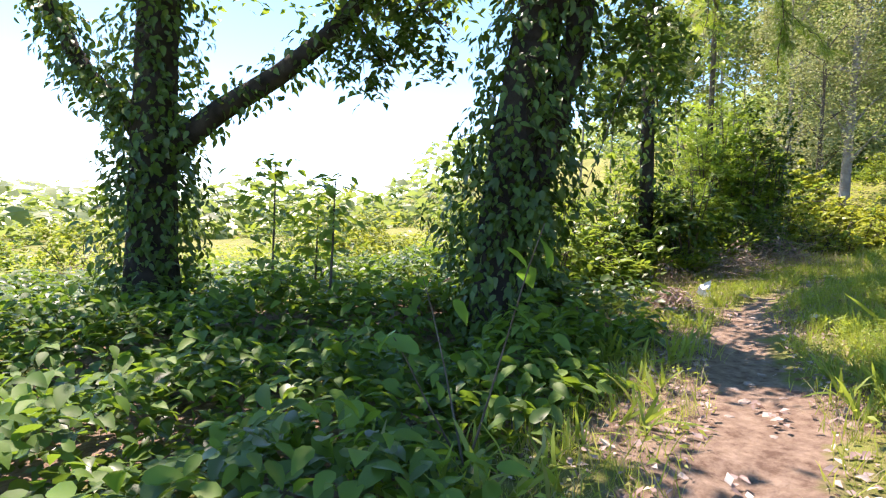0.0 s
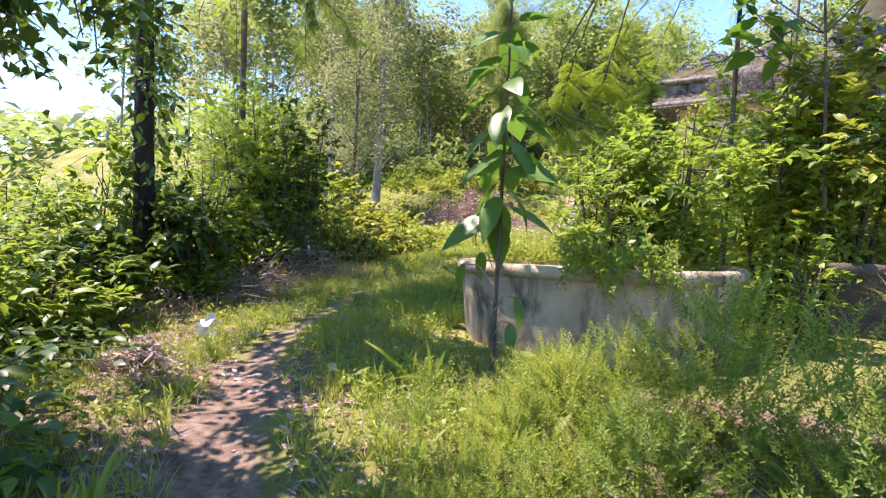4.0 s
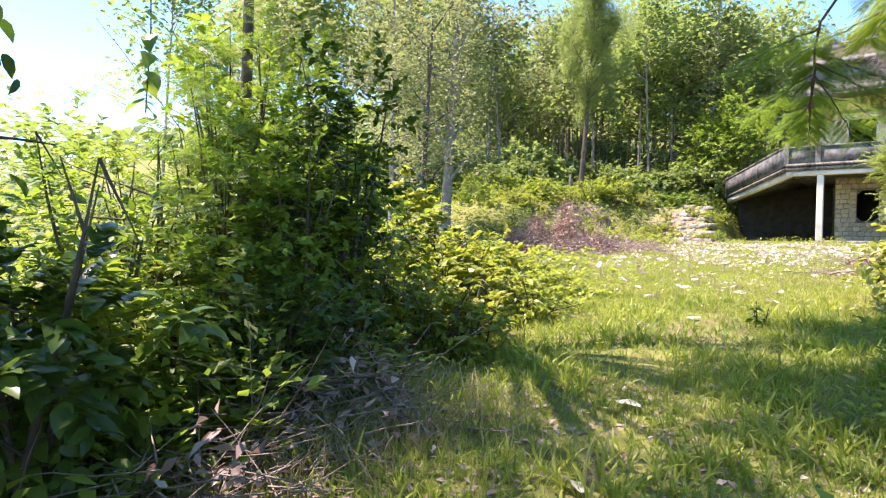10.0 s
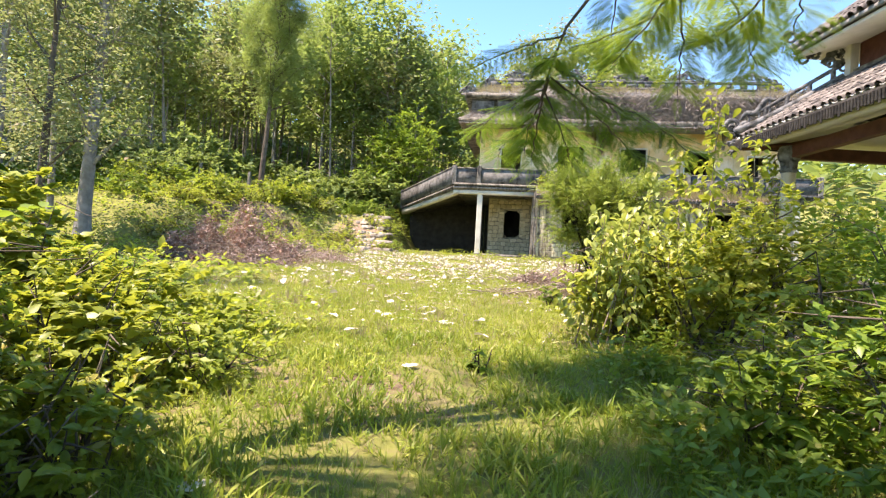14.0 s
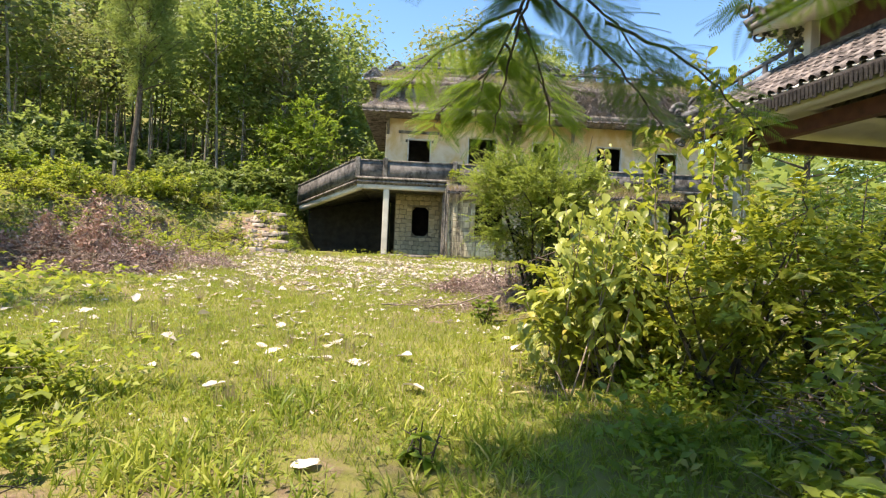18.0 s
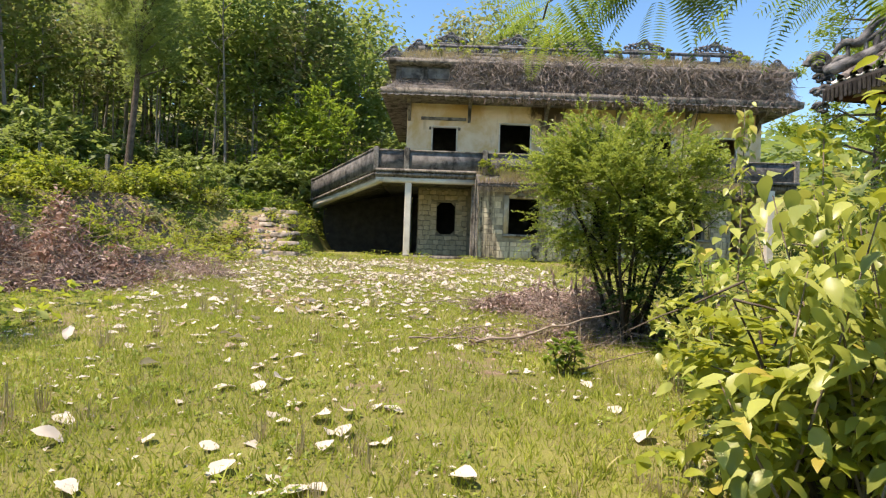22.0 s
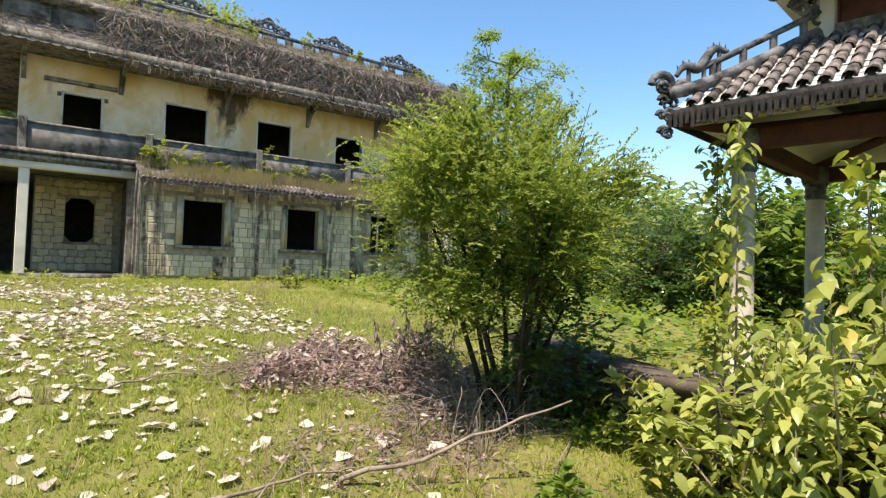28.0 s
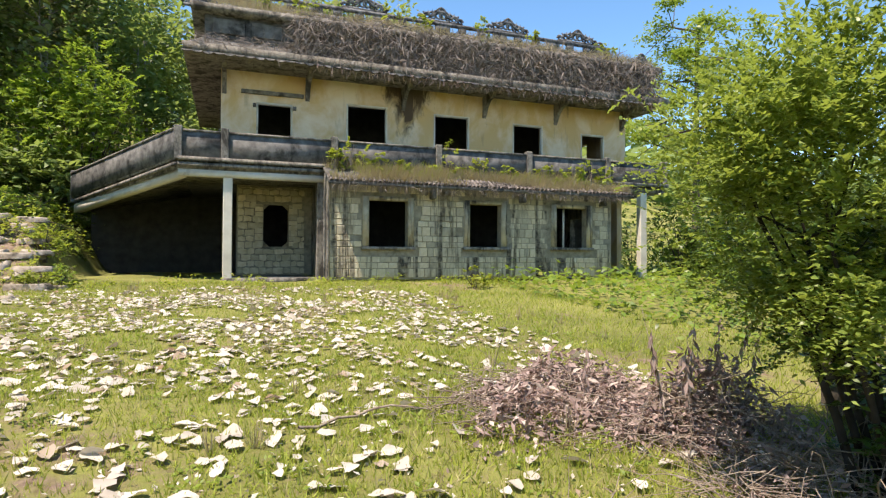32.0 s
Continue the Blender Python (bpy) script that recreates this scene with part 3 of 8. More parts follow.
def prism(points, z0, z1):
    """An upright prism over a polygon."""
    n = len(points)
    v = [(x, y, z0) for x, y in points] + [(x, y, z1) for x, y in points]
    g = Geo().add(v, np.array([(i, (i + 1) % n, n + (i + 1) % n, n + i) for i in range(n)]))
    g.f.setdefault(n, []).append(np.array([list(range(n))[::-1], list(range(n, 2 * n))]))
    return g


def along(p, q, width, z0, z1, out=0.0):
    """A straight run of wall between two points of the plan; out shifts it sideways to its right."""
    p, q = np.array(p, float), np.array(q, float)
    d = (q - p) / np.linalg.norm(q - p)
    s = np.array((d[1], -d[0]))
    a, b = s * (out + width / 2), s * (out - width / 2)
    return prism([tuple(p + b), tuple(p + a), tuple(q + a), tuple(q + b)], z0, z1)


def ramp_run(p, q, width, zp, zq, out=0.0):
    """A run of wall whose foot and head change height from p to q; zp and zq are (foot, head)."""
    g = along(p, q, width, 0.0, 1.0, out)
    v = g.v[0]
    d = np.array(q, float) - np.array(p, float)
    u = np.clip(((v[:, :2] - np.array(p, float)) @ d) / (d @ d), 0, 1)
    lo, hi = zp[0] + (zq[0] - zp[0]) * u, zp[1] + (zq[1] - zp[1]) * u
    v[:, 2] = np.where(v[:, 2] < 0.5, lo, hi)
    return g


house = tagged(new("abandoned_house"), "abandoned two storey yellow plastered villa with blackened overgrown roof edges", "house")
UP = 1.51
WINDOWS = [(0.90, 2.02, 4.72, 5.90), (3.94, 5.37, 3.66, 6.13), (7.22, 8.60, 3.66, 6.06), (10.51, 11.79, 3.66, 5.98), (13.64, 14.72, 4.75, 5.82)]
upper = thick_wall("upper_wall", "x", -0.25, 15.82, 3.60, 7.0, UP, 0.24, WINDOWS, M_PLASTER, house, "peeling yellow plastered wall with black mould runs")
thick_wall("side_wall", "y", UP + 0.24, 9.0, 3.6, 7.0, -0.25, 0.24, [(4, 5.3, 4.6, 6)], M_PLASTER, house)
thick_wall("side_wall", "y", UP + 0.24, 9.0, 0.0, 7.0, 15.58, 0.24, [(4, 5.3, 4.6, 6)], M_PLASTER, house)
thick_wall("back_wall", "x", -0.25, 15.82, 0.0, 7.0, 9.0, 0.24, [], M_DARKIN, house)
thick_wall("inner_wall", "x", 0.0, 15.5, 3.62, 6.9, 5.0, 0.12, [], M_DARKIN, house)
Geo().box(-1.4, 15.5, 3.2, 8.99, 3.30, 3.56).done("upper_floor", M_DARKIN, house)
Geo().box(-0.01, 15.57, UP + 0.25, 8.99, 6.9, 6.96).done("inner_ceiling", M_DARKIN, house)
for x0, x1, z0, z1 in WINDOWS:
    w = new("window")
    w.parent = house
    g = Geo()
    t = 0.03
    g.box(x0 - 0.03, x0 + t, UP - 0.012, UP + 0.14, z0, z1 + 0.03).box(x1 - t, x1 + 0.03, UP - 0.012, UP + 0.14, z0, z1 + 0.03)
    g.box(x0 + t, x1 - t, UP - 0.012, UP + 0.14, z1 - 0.045, z1 + 0.03)
    g.done("window_frame", M_CREAM, w, "pale plaster window reveal without sash")
for x in (0.80, 2.12):
    Geo().box(x - 0.05, x + 0.05, UP - 0.10, UP, 5.74, 5.86).done("shutter_bracket", M_CONC, house)
part("wall_beam", bevel_box(0.38, 2.42, UP - 0.12, UP - 0.002, 6.17, 6.30), M_CONC, house, "weathered lintel strip over a window")

# balcony
KNEE, FAR_END = (-1.40, -0.16), (-5.30, 5.80)
Geo().add(*[prism([(16.55, -0.06), (16.55, 3.2), (-1.38, 3.2), KNEE], 3.32, 3.60).v[0], [np.concatenate(f) for f in prism([(16.55, -0.06), (16.55, 3.2), (-1.38, 3.2), KNEE], 3.32, 3.60).f.values()]]).done("balcony_slab", M_CONC, house)
g = prism([KNEE, (-1.39, 3.21), (-1.39, 8.9), (-5.3, 8.9), FAR_END], 3.32, 3.60)
g.v[0][:, 2] -= 0.75 * np.clip((-1.4 - g.v[0][:, 0]) / 3.9, 0, 1)
g.done("balcony_slab", M_CONC, house)
POSTS = [-0.10, 3.22, 6.80, 10.31, 13.72, 16.45]
ends = [KNEE[0], *POSTS]
for a, b in zip(ends[:-1], ends[1:]):
    along((a + 0.1, -0.10), (b - 0.1, -0.10), 0.14, 3.62, 4.44).done("parapet", M_CONCD, house, "lichen blackened concrete balcony parapet")
    along((a + 0.1, -0.10), (b - 0.1, -0.10), 0.20, 4.44, 4.50).done("parapet_cap", M_CONC, house)
ramp_run(KNEE, FAR_END, 0.14, (3.62, 4.44), (2.87, 3.69), -0.07).done("parapet", M_CONCD, house, "lichen blackened concrete balcony parapet")
ramp_run(KNEE, FAR_END, 0.20, (4.44, 4.50), (3.69, 3.75), -0.07).done("parapet_cap", M_CONC, house)
for x in ends:
    part("parapet_post", bevel_box(x - 0.11, x + 0.11, -0.23, 0.02, 3.60, 4.60, 0.02), M_CONC, house)
part("parapet_post", bevel_box(-5.42, -5.2, 5.7, 5.92, 2.7, 3.84, 0.02), M_CONC, house)
along(KNEE, (16.55, -0.16), 0.12, 3.56, 3.68, 0.06).done("cornice", M_CONC, house)
along(KNEE, (3.0, -0.16), 0.10, 3.40, 3.50, 0.05).done("cornice", M_CONC, house)
ramp_run(FAR_END, KNEE, 0.12, (2.81, 2.93), (3.56, 3.68), 0.06).done("cornice", M_CONC, house)
ramp_run(FAR_END, KNEE, 0.10, (2.65, 2.75), (3.40, 3.50), 0.05).done("cornice", M_CONC, house)
along((KNEE[0], -0.02), (2.95, -0.02), 0.26, 3.12, 3.318).done("beam", M_CREAM, house, "pale rendered beam under the balcony")
ramp_run((FAR_END[0] + 0.1, FAR_END[1]), (KNEE[0] + 0.12, 0.1), 0.26, (2.30, 2.60), (3.10, 3.318), 0.0).done("beam", M_CREAM, house, "pale rendered beam under the balcony")
part("porch_column", bevel_box(-0.14, 0.13, -0.13, 0.14, -0.1, 3.119, 0.02), M_CREAM, house, "square rendered porch column")
part("porch_column", bevel_box(15.3, 15.6, -0.13, 0.14, -0.1, 3.32, 0.02), M_CREAM, house, "square rendered porch column")
Geo().box(-0.15, 3.0, -0.25, 3.19, -0.15, 0.06).done("porch_step", M_CONC, house)
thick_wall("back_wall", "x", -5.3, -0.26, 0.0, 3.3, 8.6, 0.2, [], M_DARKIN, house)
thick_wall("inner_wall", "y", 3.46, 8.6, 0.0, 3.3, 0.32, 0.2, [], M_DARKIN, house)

# porch wall of rubble, with an eight sided window
porch = thick_wall("porch_wall", "x", 0.30, 2.95, 0.0, 3.30, 3.20, 0.24, [(1.22, 2.10, 1.08, 2.62)], M_JOINT, house, "rubble stone wall with an octagonal window")
for cx, sx in ((1.22, 1), (2.10, -1)):
    for cz, sz in ((1.08, 1), (2.62, -1)):
        c = 0.20
        v = [(cx, y, cz) for y in (3.20, 3.43)] + [(cx + sx * c, y, cz) for y in (3.20, 3.43)] + [(cx, y, cz + sz * c) for y in (3.20, 3.43)]
        mk("window_corner", v, [np.array([(0, 2, 4), (1, 5, 3)]), np.array([(2, 3, 5, 4), (0, 1, 3, 2), (0, 4, 5, 1)])], M_JOINT, porch)
Geo().box(0.53, 2.9, 6.6, 6.7, 0.0, 3.29).done("inner_wall", M_DARKIN, house)
part("porch_pilaster", bevel_box(2.70, 2.955, 0.0, 0.3, 0, 3.119, 0.015), M_CONC, house)
for x in (2.80, 2.90):
    mk("drain_pipe", *tube([(x, -0.90, 0.0), (x, -0.90, 2.6), (x + 0.02, -0.9, 3.3)], 0.035, 8), M_CONC, house)

# lower room of squared stone
LOW = [(4.21, 5.50, 1.06, 2.54), (7.68, 8.87, 1.08, 2.53), (11.04, 12.33, 1.10, 2.52)]
room = thick_wall("stone_front", "x", 2.96, 13.41, 0.0, 3.30, -0.80, 0.30, LOW, M_JOINT, house, "grey squared stone wall streaked with black mould")
thick_wall("room_side", "y", -0.5, 3.2, 0, 3.3, 2.96, 0.25, [], M_CONC, house)
thick_wall("room_side", "y", -0.5, 3.2, 0, 3.3, 13.16, 0.25, [(0.5, 1.6, 0.0, 2.3)], M_CONC, house)
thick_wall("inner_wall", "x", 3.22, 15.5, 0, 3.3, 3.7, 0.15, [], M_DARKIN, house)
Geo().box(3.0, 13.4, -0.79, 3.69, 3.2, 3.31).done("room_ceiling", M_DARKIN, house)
for x0, x1, z0, z1 in LOW:
    w = new("window")
    w.parent = house
    g = Geo()
    g.box(x0 - 0.2, x0 - 0.001, -0.87, -0.70, z0, z1 + 0.12).box(x1 + 0.001, x1 + 0.2, -0.87, -0.70, z0, z1 + 0.12).box(x0, x1, -0.87, -0.70, z1 + 0.001, z1 + 0.12)
    g.done("window_surround", M_ASHLAR, w, "stained plaster window surround")
    part("window_sill", bevel_box(x0 - 0.25, x1 + 0.25, -0.93, -0.55, z0 - 0.10, z0 - 0.002), M_CONC, w)
w3 = LOW[2]
Geo().box(11.55, 11.62, -0.45, -0.40, w3[2], w3[3]).done("window_post", M_CREAM, house)

# skirt roof over the room
sk = Geo()
sk.add([(2.85, -0.25, 3.60), (14.0, -0.25, 3.60), (14.0, -1.38, 3.02), (2.85, -1.38, 3.02), (2.85, -0.25, 3.50), (14.0, -0.25, 3.50), (14.0, -1.38, 2.93), (2.85, -1.38, 2.93)],
       np.array([(3, 2, 1, 0), (4, 5, 6, 7), (0, 1, 5, 4), (2, 3, 7, 6), (0, 4, 7, 3), (1, 2, 6, 5)]))
skirt = sk.done("skirt_roof", M_CONCD, house, "small lean-to roof smothered in dry vines")
rng = np.random.default_rng(11)
for k in range(74):
    x = 2.93 + k * 0.15
    v, f = tube([(x, -1.40, 3.035), (x, -0.9, 3.30)], 0.062, 6)
    mk("tile", v, f, M_TILE, skirt)
for x in (6.3, 9.6, 12.9):
    part("bracket", bevel_box(x - 0.06, x + 0.06, -1.2, -0.80, 2.62, 2.93, 0.03), M_CONCD, house)

# main roof: stacked rings round the upper storey
RX0, RX1, RY0, RY1 = -0.25, 15.82, UP, 9.24


def ring(name, levels, mat, label="", cap=False):
    v, f = [], []
    for dx, dy, z in levels:
        v += [(RX0 - dx, RY0 - dy, z), (RX1 + dx * 0.8, RY0 - dy, z), (RX1 + dx * 0.8, RY1 + dy, z), (RX0 - dx, RY1 + dy, z)]
    for k in range(len(levels) - 1):
        for i in range(4):
            f.append((4 * k + i, 4 * k + (i + 1) % 4, 4 * k + 4 + (i + 1) % 4, 4 * k + 4 + i))
    if cap:
        n = 4 * (len(levels) - 1)
        f.append((n, n + 1, n + 2, n + 3))
    return mk(name, v, np.array(f), mat, house, label)


ring("eave", [(-0.05, -0.05, 6.92), (1.0, 1.66, 6.86), (1.05, 1.72, 6.86), (1.07, 1.74, 7.12), (0.95, 1.62, 7.16)], M_CONC, "carved grey eave board with a scalloped edge")
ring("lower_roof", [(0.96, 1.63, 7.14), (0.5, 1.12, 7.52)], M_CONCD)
ring("frieze", [(0.48, 1.10, 7.50), (0.48, 1.10, 8.26)], M_CONCD, "dark frieze with recessed panels")
ring("upper_cornice", [(0.46, 1.08, 8.24), (0.86, 1.46, 8.28), (0.88, 1.48, 8.44), (0.8, 1.4, 8.48)], M_CONC)
ring("upper_roof", [(0.82, 1.42, 8.46), (-0.55, -0.72, 9.40)], M_CONCD, "", True)
rng = np.random.default_rng(12)
for k in range(60):
    x = -1.2 + k * 0.30
    r = 0.045 + 0.03 * ((k * 7) % 5) / 4
    th = np.linspace(0, math.pi, 7)
    v = [(x + 0.15 * math.cos(a), -0.238, 6.87 - r * math.sin(a)) for a in th] + [(x + 0.15 * math.cos(a), -0.18, 6.87 - r * math.sin(a)) for a in th]
    f = [(i, i + 1, 8 + i, 7 + i) for i in range(6)]
    mk("scallop", v, [np.array(f), np.array([list(range(7))])], M_CONCD, house)
for k in range(15):
    x = -0.5 + k * 1.14
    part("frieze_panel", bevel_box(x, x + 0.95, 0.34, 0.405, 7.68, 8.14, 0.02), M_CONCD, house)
for x in (-0.15, 2.55, 6.0, 9.25, 12.4, 15.6):
    bm = bmesh.new()
    pts = [(0, 6.9), (-1.0, 6.9), (-0.85, 6.72), (-0.5, 6.66), (-0.25, 6.45), (-0.1, 6.2), (0, 6.1)]
    vs = [[bm.verts.new((x + s, UP + a, z)) for a, z in pts] for s in (-0.07, 0.07)]
    bm.faces.new(vs[0])
    bm.faces.new(vs[1][::-1])
    for i in range(len(pts)):
        j = (i + 1) % len(pts)
        bm.faces.new((vs[0][j], vs[0][i], vs[1][i], vs[1][j]))
    part("eave_bracket", bm, M_CONC, house, "carved scroll bracket under the eave")

# ridge rail and carved crests
g = Geo()
g.box(0.4, 15.4, 2.14, 2.26, 9.39, 9.50).box(0.4, 15.4, 2.14, 2.26, 9.74, 9.86)
for k in range(19):
    x = 0.4 + k * 0.82
    g.box(x - (0.16 if k % 3 else 0.3), x + (0.16 if k % 3 else 0.3), 2.15, 2.25, 9.50, 9.74)
g.done("ridge_rail", M_ORN, house, "pierced grey ridge rail")


def scroll(g, x, z, r, turns, sign, y=0.0, thick=0.05):
    a = np.linspace(0, turns * 2 * math.pi, int(14 * turns) + 6)
    rr = r * (1 - 0.75 * a / a[-1])
    g.add(*tube(np.stack([x + sign * rr * np.cos(a), np.full_like(a, y), z + rr * np.sin(a)], -1), np.linspace(thick, thick * 0.55, len(a)), 6))


def crest(width, height):
    g = Geo()
    g.box(-width * 0.5, width * 0.5, -0.05, 0.05, 0, 0.07)
    for s in (-1, 1):
        for k in range(4):
            x = s * width * (0.06 + 0.13 * k)
            scroll(g, x, height * (0.42 - 0.07 * k), height * (0.34 - 0.05 * k), 1.3, s, 0.02 * (k % 2))
        wave = np.linspace(0, 1, 14)
        g.add(*tube(np.stack([s * width * 0.5 * wave, 0 * wave, height * (0.62 - 0.5 * wave + 0.10 * np.sin(wave * 12))], -1), 0.055 * (1.1 - 0.6 * wave), 6))
    scroll(g, 0, height * 0.68, height * 0.26, 1.4, 1)
    for k in range(9):
        x = (k - 4) * width * 0.1
        g.add(*tube([(x, 0, height * 0.5), (x + 0.03, 0, height * (0.95 - 0.09 * abs(k - 4)))], [0.04, 0.008], 5))
    return g


for x, w in ((1.6, 1.5), (4.7, 1.7), (7.7, 1.8), (10.6, 1.8), (13.9, 1.9)):
    ob = crest(w, 0.62).done("ridge_crest", M_ORN, house, "openwork carved scroll crest")
    ob.location = (x, 2.2, 9.86)
for x in (-0.9, 0.1, 15.0, 15.9):
    ob = crest(0.9, 0.7).done("ridge_crest", M_ORN, house, "openwork carved scroll crest")
    ob.location = (x, 0.6 if x < 0 or x > 15.5 else 2.2, 8.5 if x < 0 or x > 15.5 else 9.4)


# dry vines and roof weeds
def strands(rng, n, xr, yr, zr, length, mat, name, label, droop=1.0, shape=NARROW, wide=0.25):
    p = np.stack([rng.uniform(*xr, n), rng.uniform(*yr, n), rng.uniform(*zr, n)], -1)
    w = unit(np.stack([rng.normal(0, 0.7, n), rng.normal(-0.1, 0.35, n), rng.normal(-droop, 0.6, n)], -1))
    ln = rng.uniform(0.5, 1.3, n) * length
    v, f = scatter(shape, p, w, np.stack([rng.normal(0, 1, n), -np.ones(n), rng.normal(0, 1, n)], -1), ln, ln * wide)
    return mk(name, v, f, mat, house, label)


rng = np.random.default_rng(14)
tagged(strands(rng, 11000, (1.9, 16.2), (-0.20, 0.40), (7.30, 8.60), 0.55, M_VINE, "dry_vines", "tangle of dry grey vines over the frieze", 0.7, wide=0.22), kind="stuff")
tagged(strands(rng, 5200, (-1.2, 16.4), (-0.26, 0.30), (6.95, 7.5), 0.34, M_VINE, "dry_vines", "tangle of dry grey vines", 0.2, wide=0.22), kind="stuff")
tagged(strands(rng, 1500, (2.6, 16.2), (-0.30, 0.05), (6.75, 7.15), 0.30, M_DEAD, "dry_vines", "dead brown vines hanging from the eave", 1.2, wide=0.2), kind="stuff")
tagged(strands(rng, 2600, (2.9, 13.9), (-1.42, -1.2), (2.85, 3.2), 0.28, M_VINE, "dry_vines", "dry stalks hanging over the lean-to eave", 0.9, wide=0.2), kind="stuff")


def roof_grass(n, xr, y0, y1, z0, z1, ln, mat, label, up=1.0):
    u = rng.uniform(0, 1, n)
    x = rng.uniform(*xr, n)
    keep = noise_field(x * 0.6, u * 2.0) > -0.35
    x, u = x[keep], u[keep]
    p = np.stack([x, y0 + (y1 - y0) * u, z0 + (z1 - z0) * u], -1)
    m = len(p)
    w = unit(np.stack([rng.normal(0, 0.45, m), rng.normal(-0.2, 0.4, m), np.full(m, up)], -1))
    ln = rng.uniform(0.4, 1.3, m) * ln
    v, f = scatter(BLADE, p, w, np.stack([rng.normal(0, 1, m), -np.ones(m), np.zeros(m)], -1), ln, ln * 0.6)
    tagged(mk("roof_grass", v, f, mat, house, label), kind="stuff")


def noise_field(a, b):
    return np.sin(a * 2.1 + 1.3 * np.sin(b * 1.7)) * 0.6 + np.sin(b * 2.9 + a * 0.9) * 0.4


roof_grass(9000, (-0.6, 16.2), 0.12, 2.0, 8.48, 9.33, 0.30, M_STRAW, "dry grass growing on the roof slope")
roof_grass(15000, (2.9, 13.9), -1.36, -0.27, 3.04, 3.60, 0.34, M_STRAW, "dry grass on the lean-to roof")
roof_grass(1500, (2.9, 13.9), -1.1, -0.25, 3.15, 3.62, 0.40, M_WEED, "green grass on the lean-to roof")
for x, y, z, s in ((3.7, -0.5, 3.5, 0.75), (4.6, -0.6, 3.45, 0.5), (6.9, -0.5, 3.5, 0.75), (8.3, -0.5, 3.5, 0.55), (10.7, -0.5, 3.5, 0.45), (12.0, -0.5, 3.5, 0.6), (12.7, -0.5, 3.5, 0.75), (13.4, -0.5, 3.5, 0.5), (5.4, -0.55, 3.45, 0.35), (9.3, -0.6, 3.45, 0.4), (3.2, -0.5, 3.5, 0.5), (11.3, -0.7, 3.4, 0.4),
                   (5.8, 1.4, 9.1, 0.95), (6.9, 1.5, 9.1, 0.5), (8.9, 1.3, 9.05, 0.6), (11.4, 1.4, 9.1, 0.5), (14.6, 1.2, 9.0, 0.6), (1.0, 1.1, 8.9, 0.5), (2.2, 1.0, 8.9, 0.5)):
    s *= 1.35
    n = 336
    p, w, up = twiggy(rng, n, (x, y, z + s * 0.5), (s * 0.6, s * 0.4, s * 0.6), 9, 0.3)
    v, f = scatter(LEAF, p, w, up, rng.uniform(0.07, 0.14, n))
    weed = tagged(new("roof_weed"), "green weed rooted in the dry growth on the roof", "weed", "roof weeds")
    mk("foliage", v, f, M_WEED, weed)
    for k in range(4):
        mk("stem", *tube([(x, y, z - 0.05), (x + rng.normal(0, s * 0.2), y, z + s * rng.uniform(0.5, 0.9))], [0.012, 0.004], 4), M_TWIG, weed)


# pieces of the stone walls
def stone_mesh(corners, depth, name):
    """A flat-faced stone over a polygon in x and z, raised from y = 0 towards -y, with a chamfered rim."""
    c = np.asarray(corners, float)
    mid = c.mean(0)
    n = len(c)
    inner = mid + (c - mid) * 0.86
    v = [(x, 0, z) for x, z in c] + [(x, -depth * 0.7, z) for x, z in c] + [(x, -depth, z) for x, z in inner]
    q = [(k * n + i, k * n + (i + 1) % n, (k + 1) * n + (i + 1) % n, (k + 1) * n + i) for k in (0, 1) for i in range(n)]
    me = bpy.data.meshes.new(name)
    me.from_pydata(v, [], q + [tuple(range(2 * n, 3 * n))])
    me.materials.append(M_STONE if name == "rubble" else M_ASHLAR)
    return me


rng = np.random.default_rng(21)
z = 0.08
row = 0
while z < 3.22:
    h = rng.uniform(0.19, 0.27)
    x = 0.32 + (0.0 if row % 2 else -0.14)
    while x < 2.7:
        w = rng.uniform(0.22, 0.40)
        a, b = max(x, 0.33), min(x + w, 2.69)
        if b - a > 0.1:
            j = lambda: rng.uniform(-0.035, 0.035)
            m = 0.012
            zb, zt = z + m, min(z + h, 3.24) - m
            cs = [(a + m, zb + j() + 0.02), ((a + b) / 2 + j(), zb + j() * 0.8), (b - m, zb + j() + 0.02), (b - m + j() * 0.3, (zb + zt) / 2), (b - m, zt + j() - 0.02), ((a + b) / 2 + j(), zt + j() * 0.8), (a + m, zt + j() - 0.02), (a + m + j() * 0.3, (zb + zt) / 2)]
            if not (b > 1.20 and a < 2.12 and zt > 1.06 and zb < 2.64):
                ob = new("stone", stone_mesh(cs, rng.uniform(0.02, 0.045), "rubble"))
                ob.location, ob.parent = (0, 3.2, 0), porch
        x += w
    z += h
    row += 1
# short stones beside the eight sided window
for side in (0, 1):
    z = 1.1
    while z < 2.6:
        h = rng.uniform(0.18, 0.26)
        a, b = ((0.93, 1.20) if side == 0 else (2.12, 2.42))
        cs = [(a, z + 0.012), (b, z + 0.012), (b, min(z + h, 2.64) - 0.012), (a, min(z + h, 2.64) - 0.012)]
        ob = new("stone", stone_mesh(cs, 0.03, "rubble"))
        ob.location, ob.parent = (0, 3.197, 0), porch
        z += h
blocks = []
for w, h in ((0.30, 0.19), (0.42, 0.19), (0.22, 0.19), (0.36, 0.19), (0.30, 0.30), (0.20, 0.30)):
    blocks.append((w, h, stone_mesh([(0.009, 0.009), (w - 0.009, 0.009), (w - 0.009, h - 0.009), (0.009, h - 0.009)], 0.028, "ashlar")))
z, row = 0.06, 0
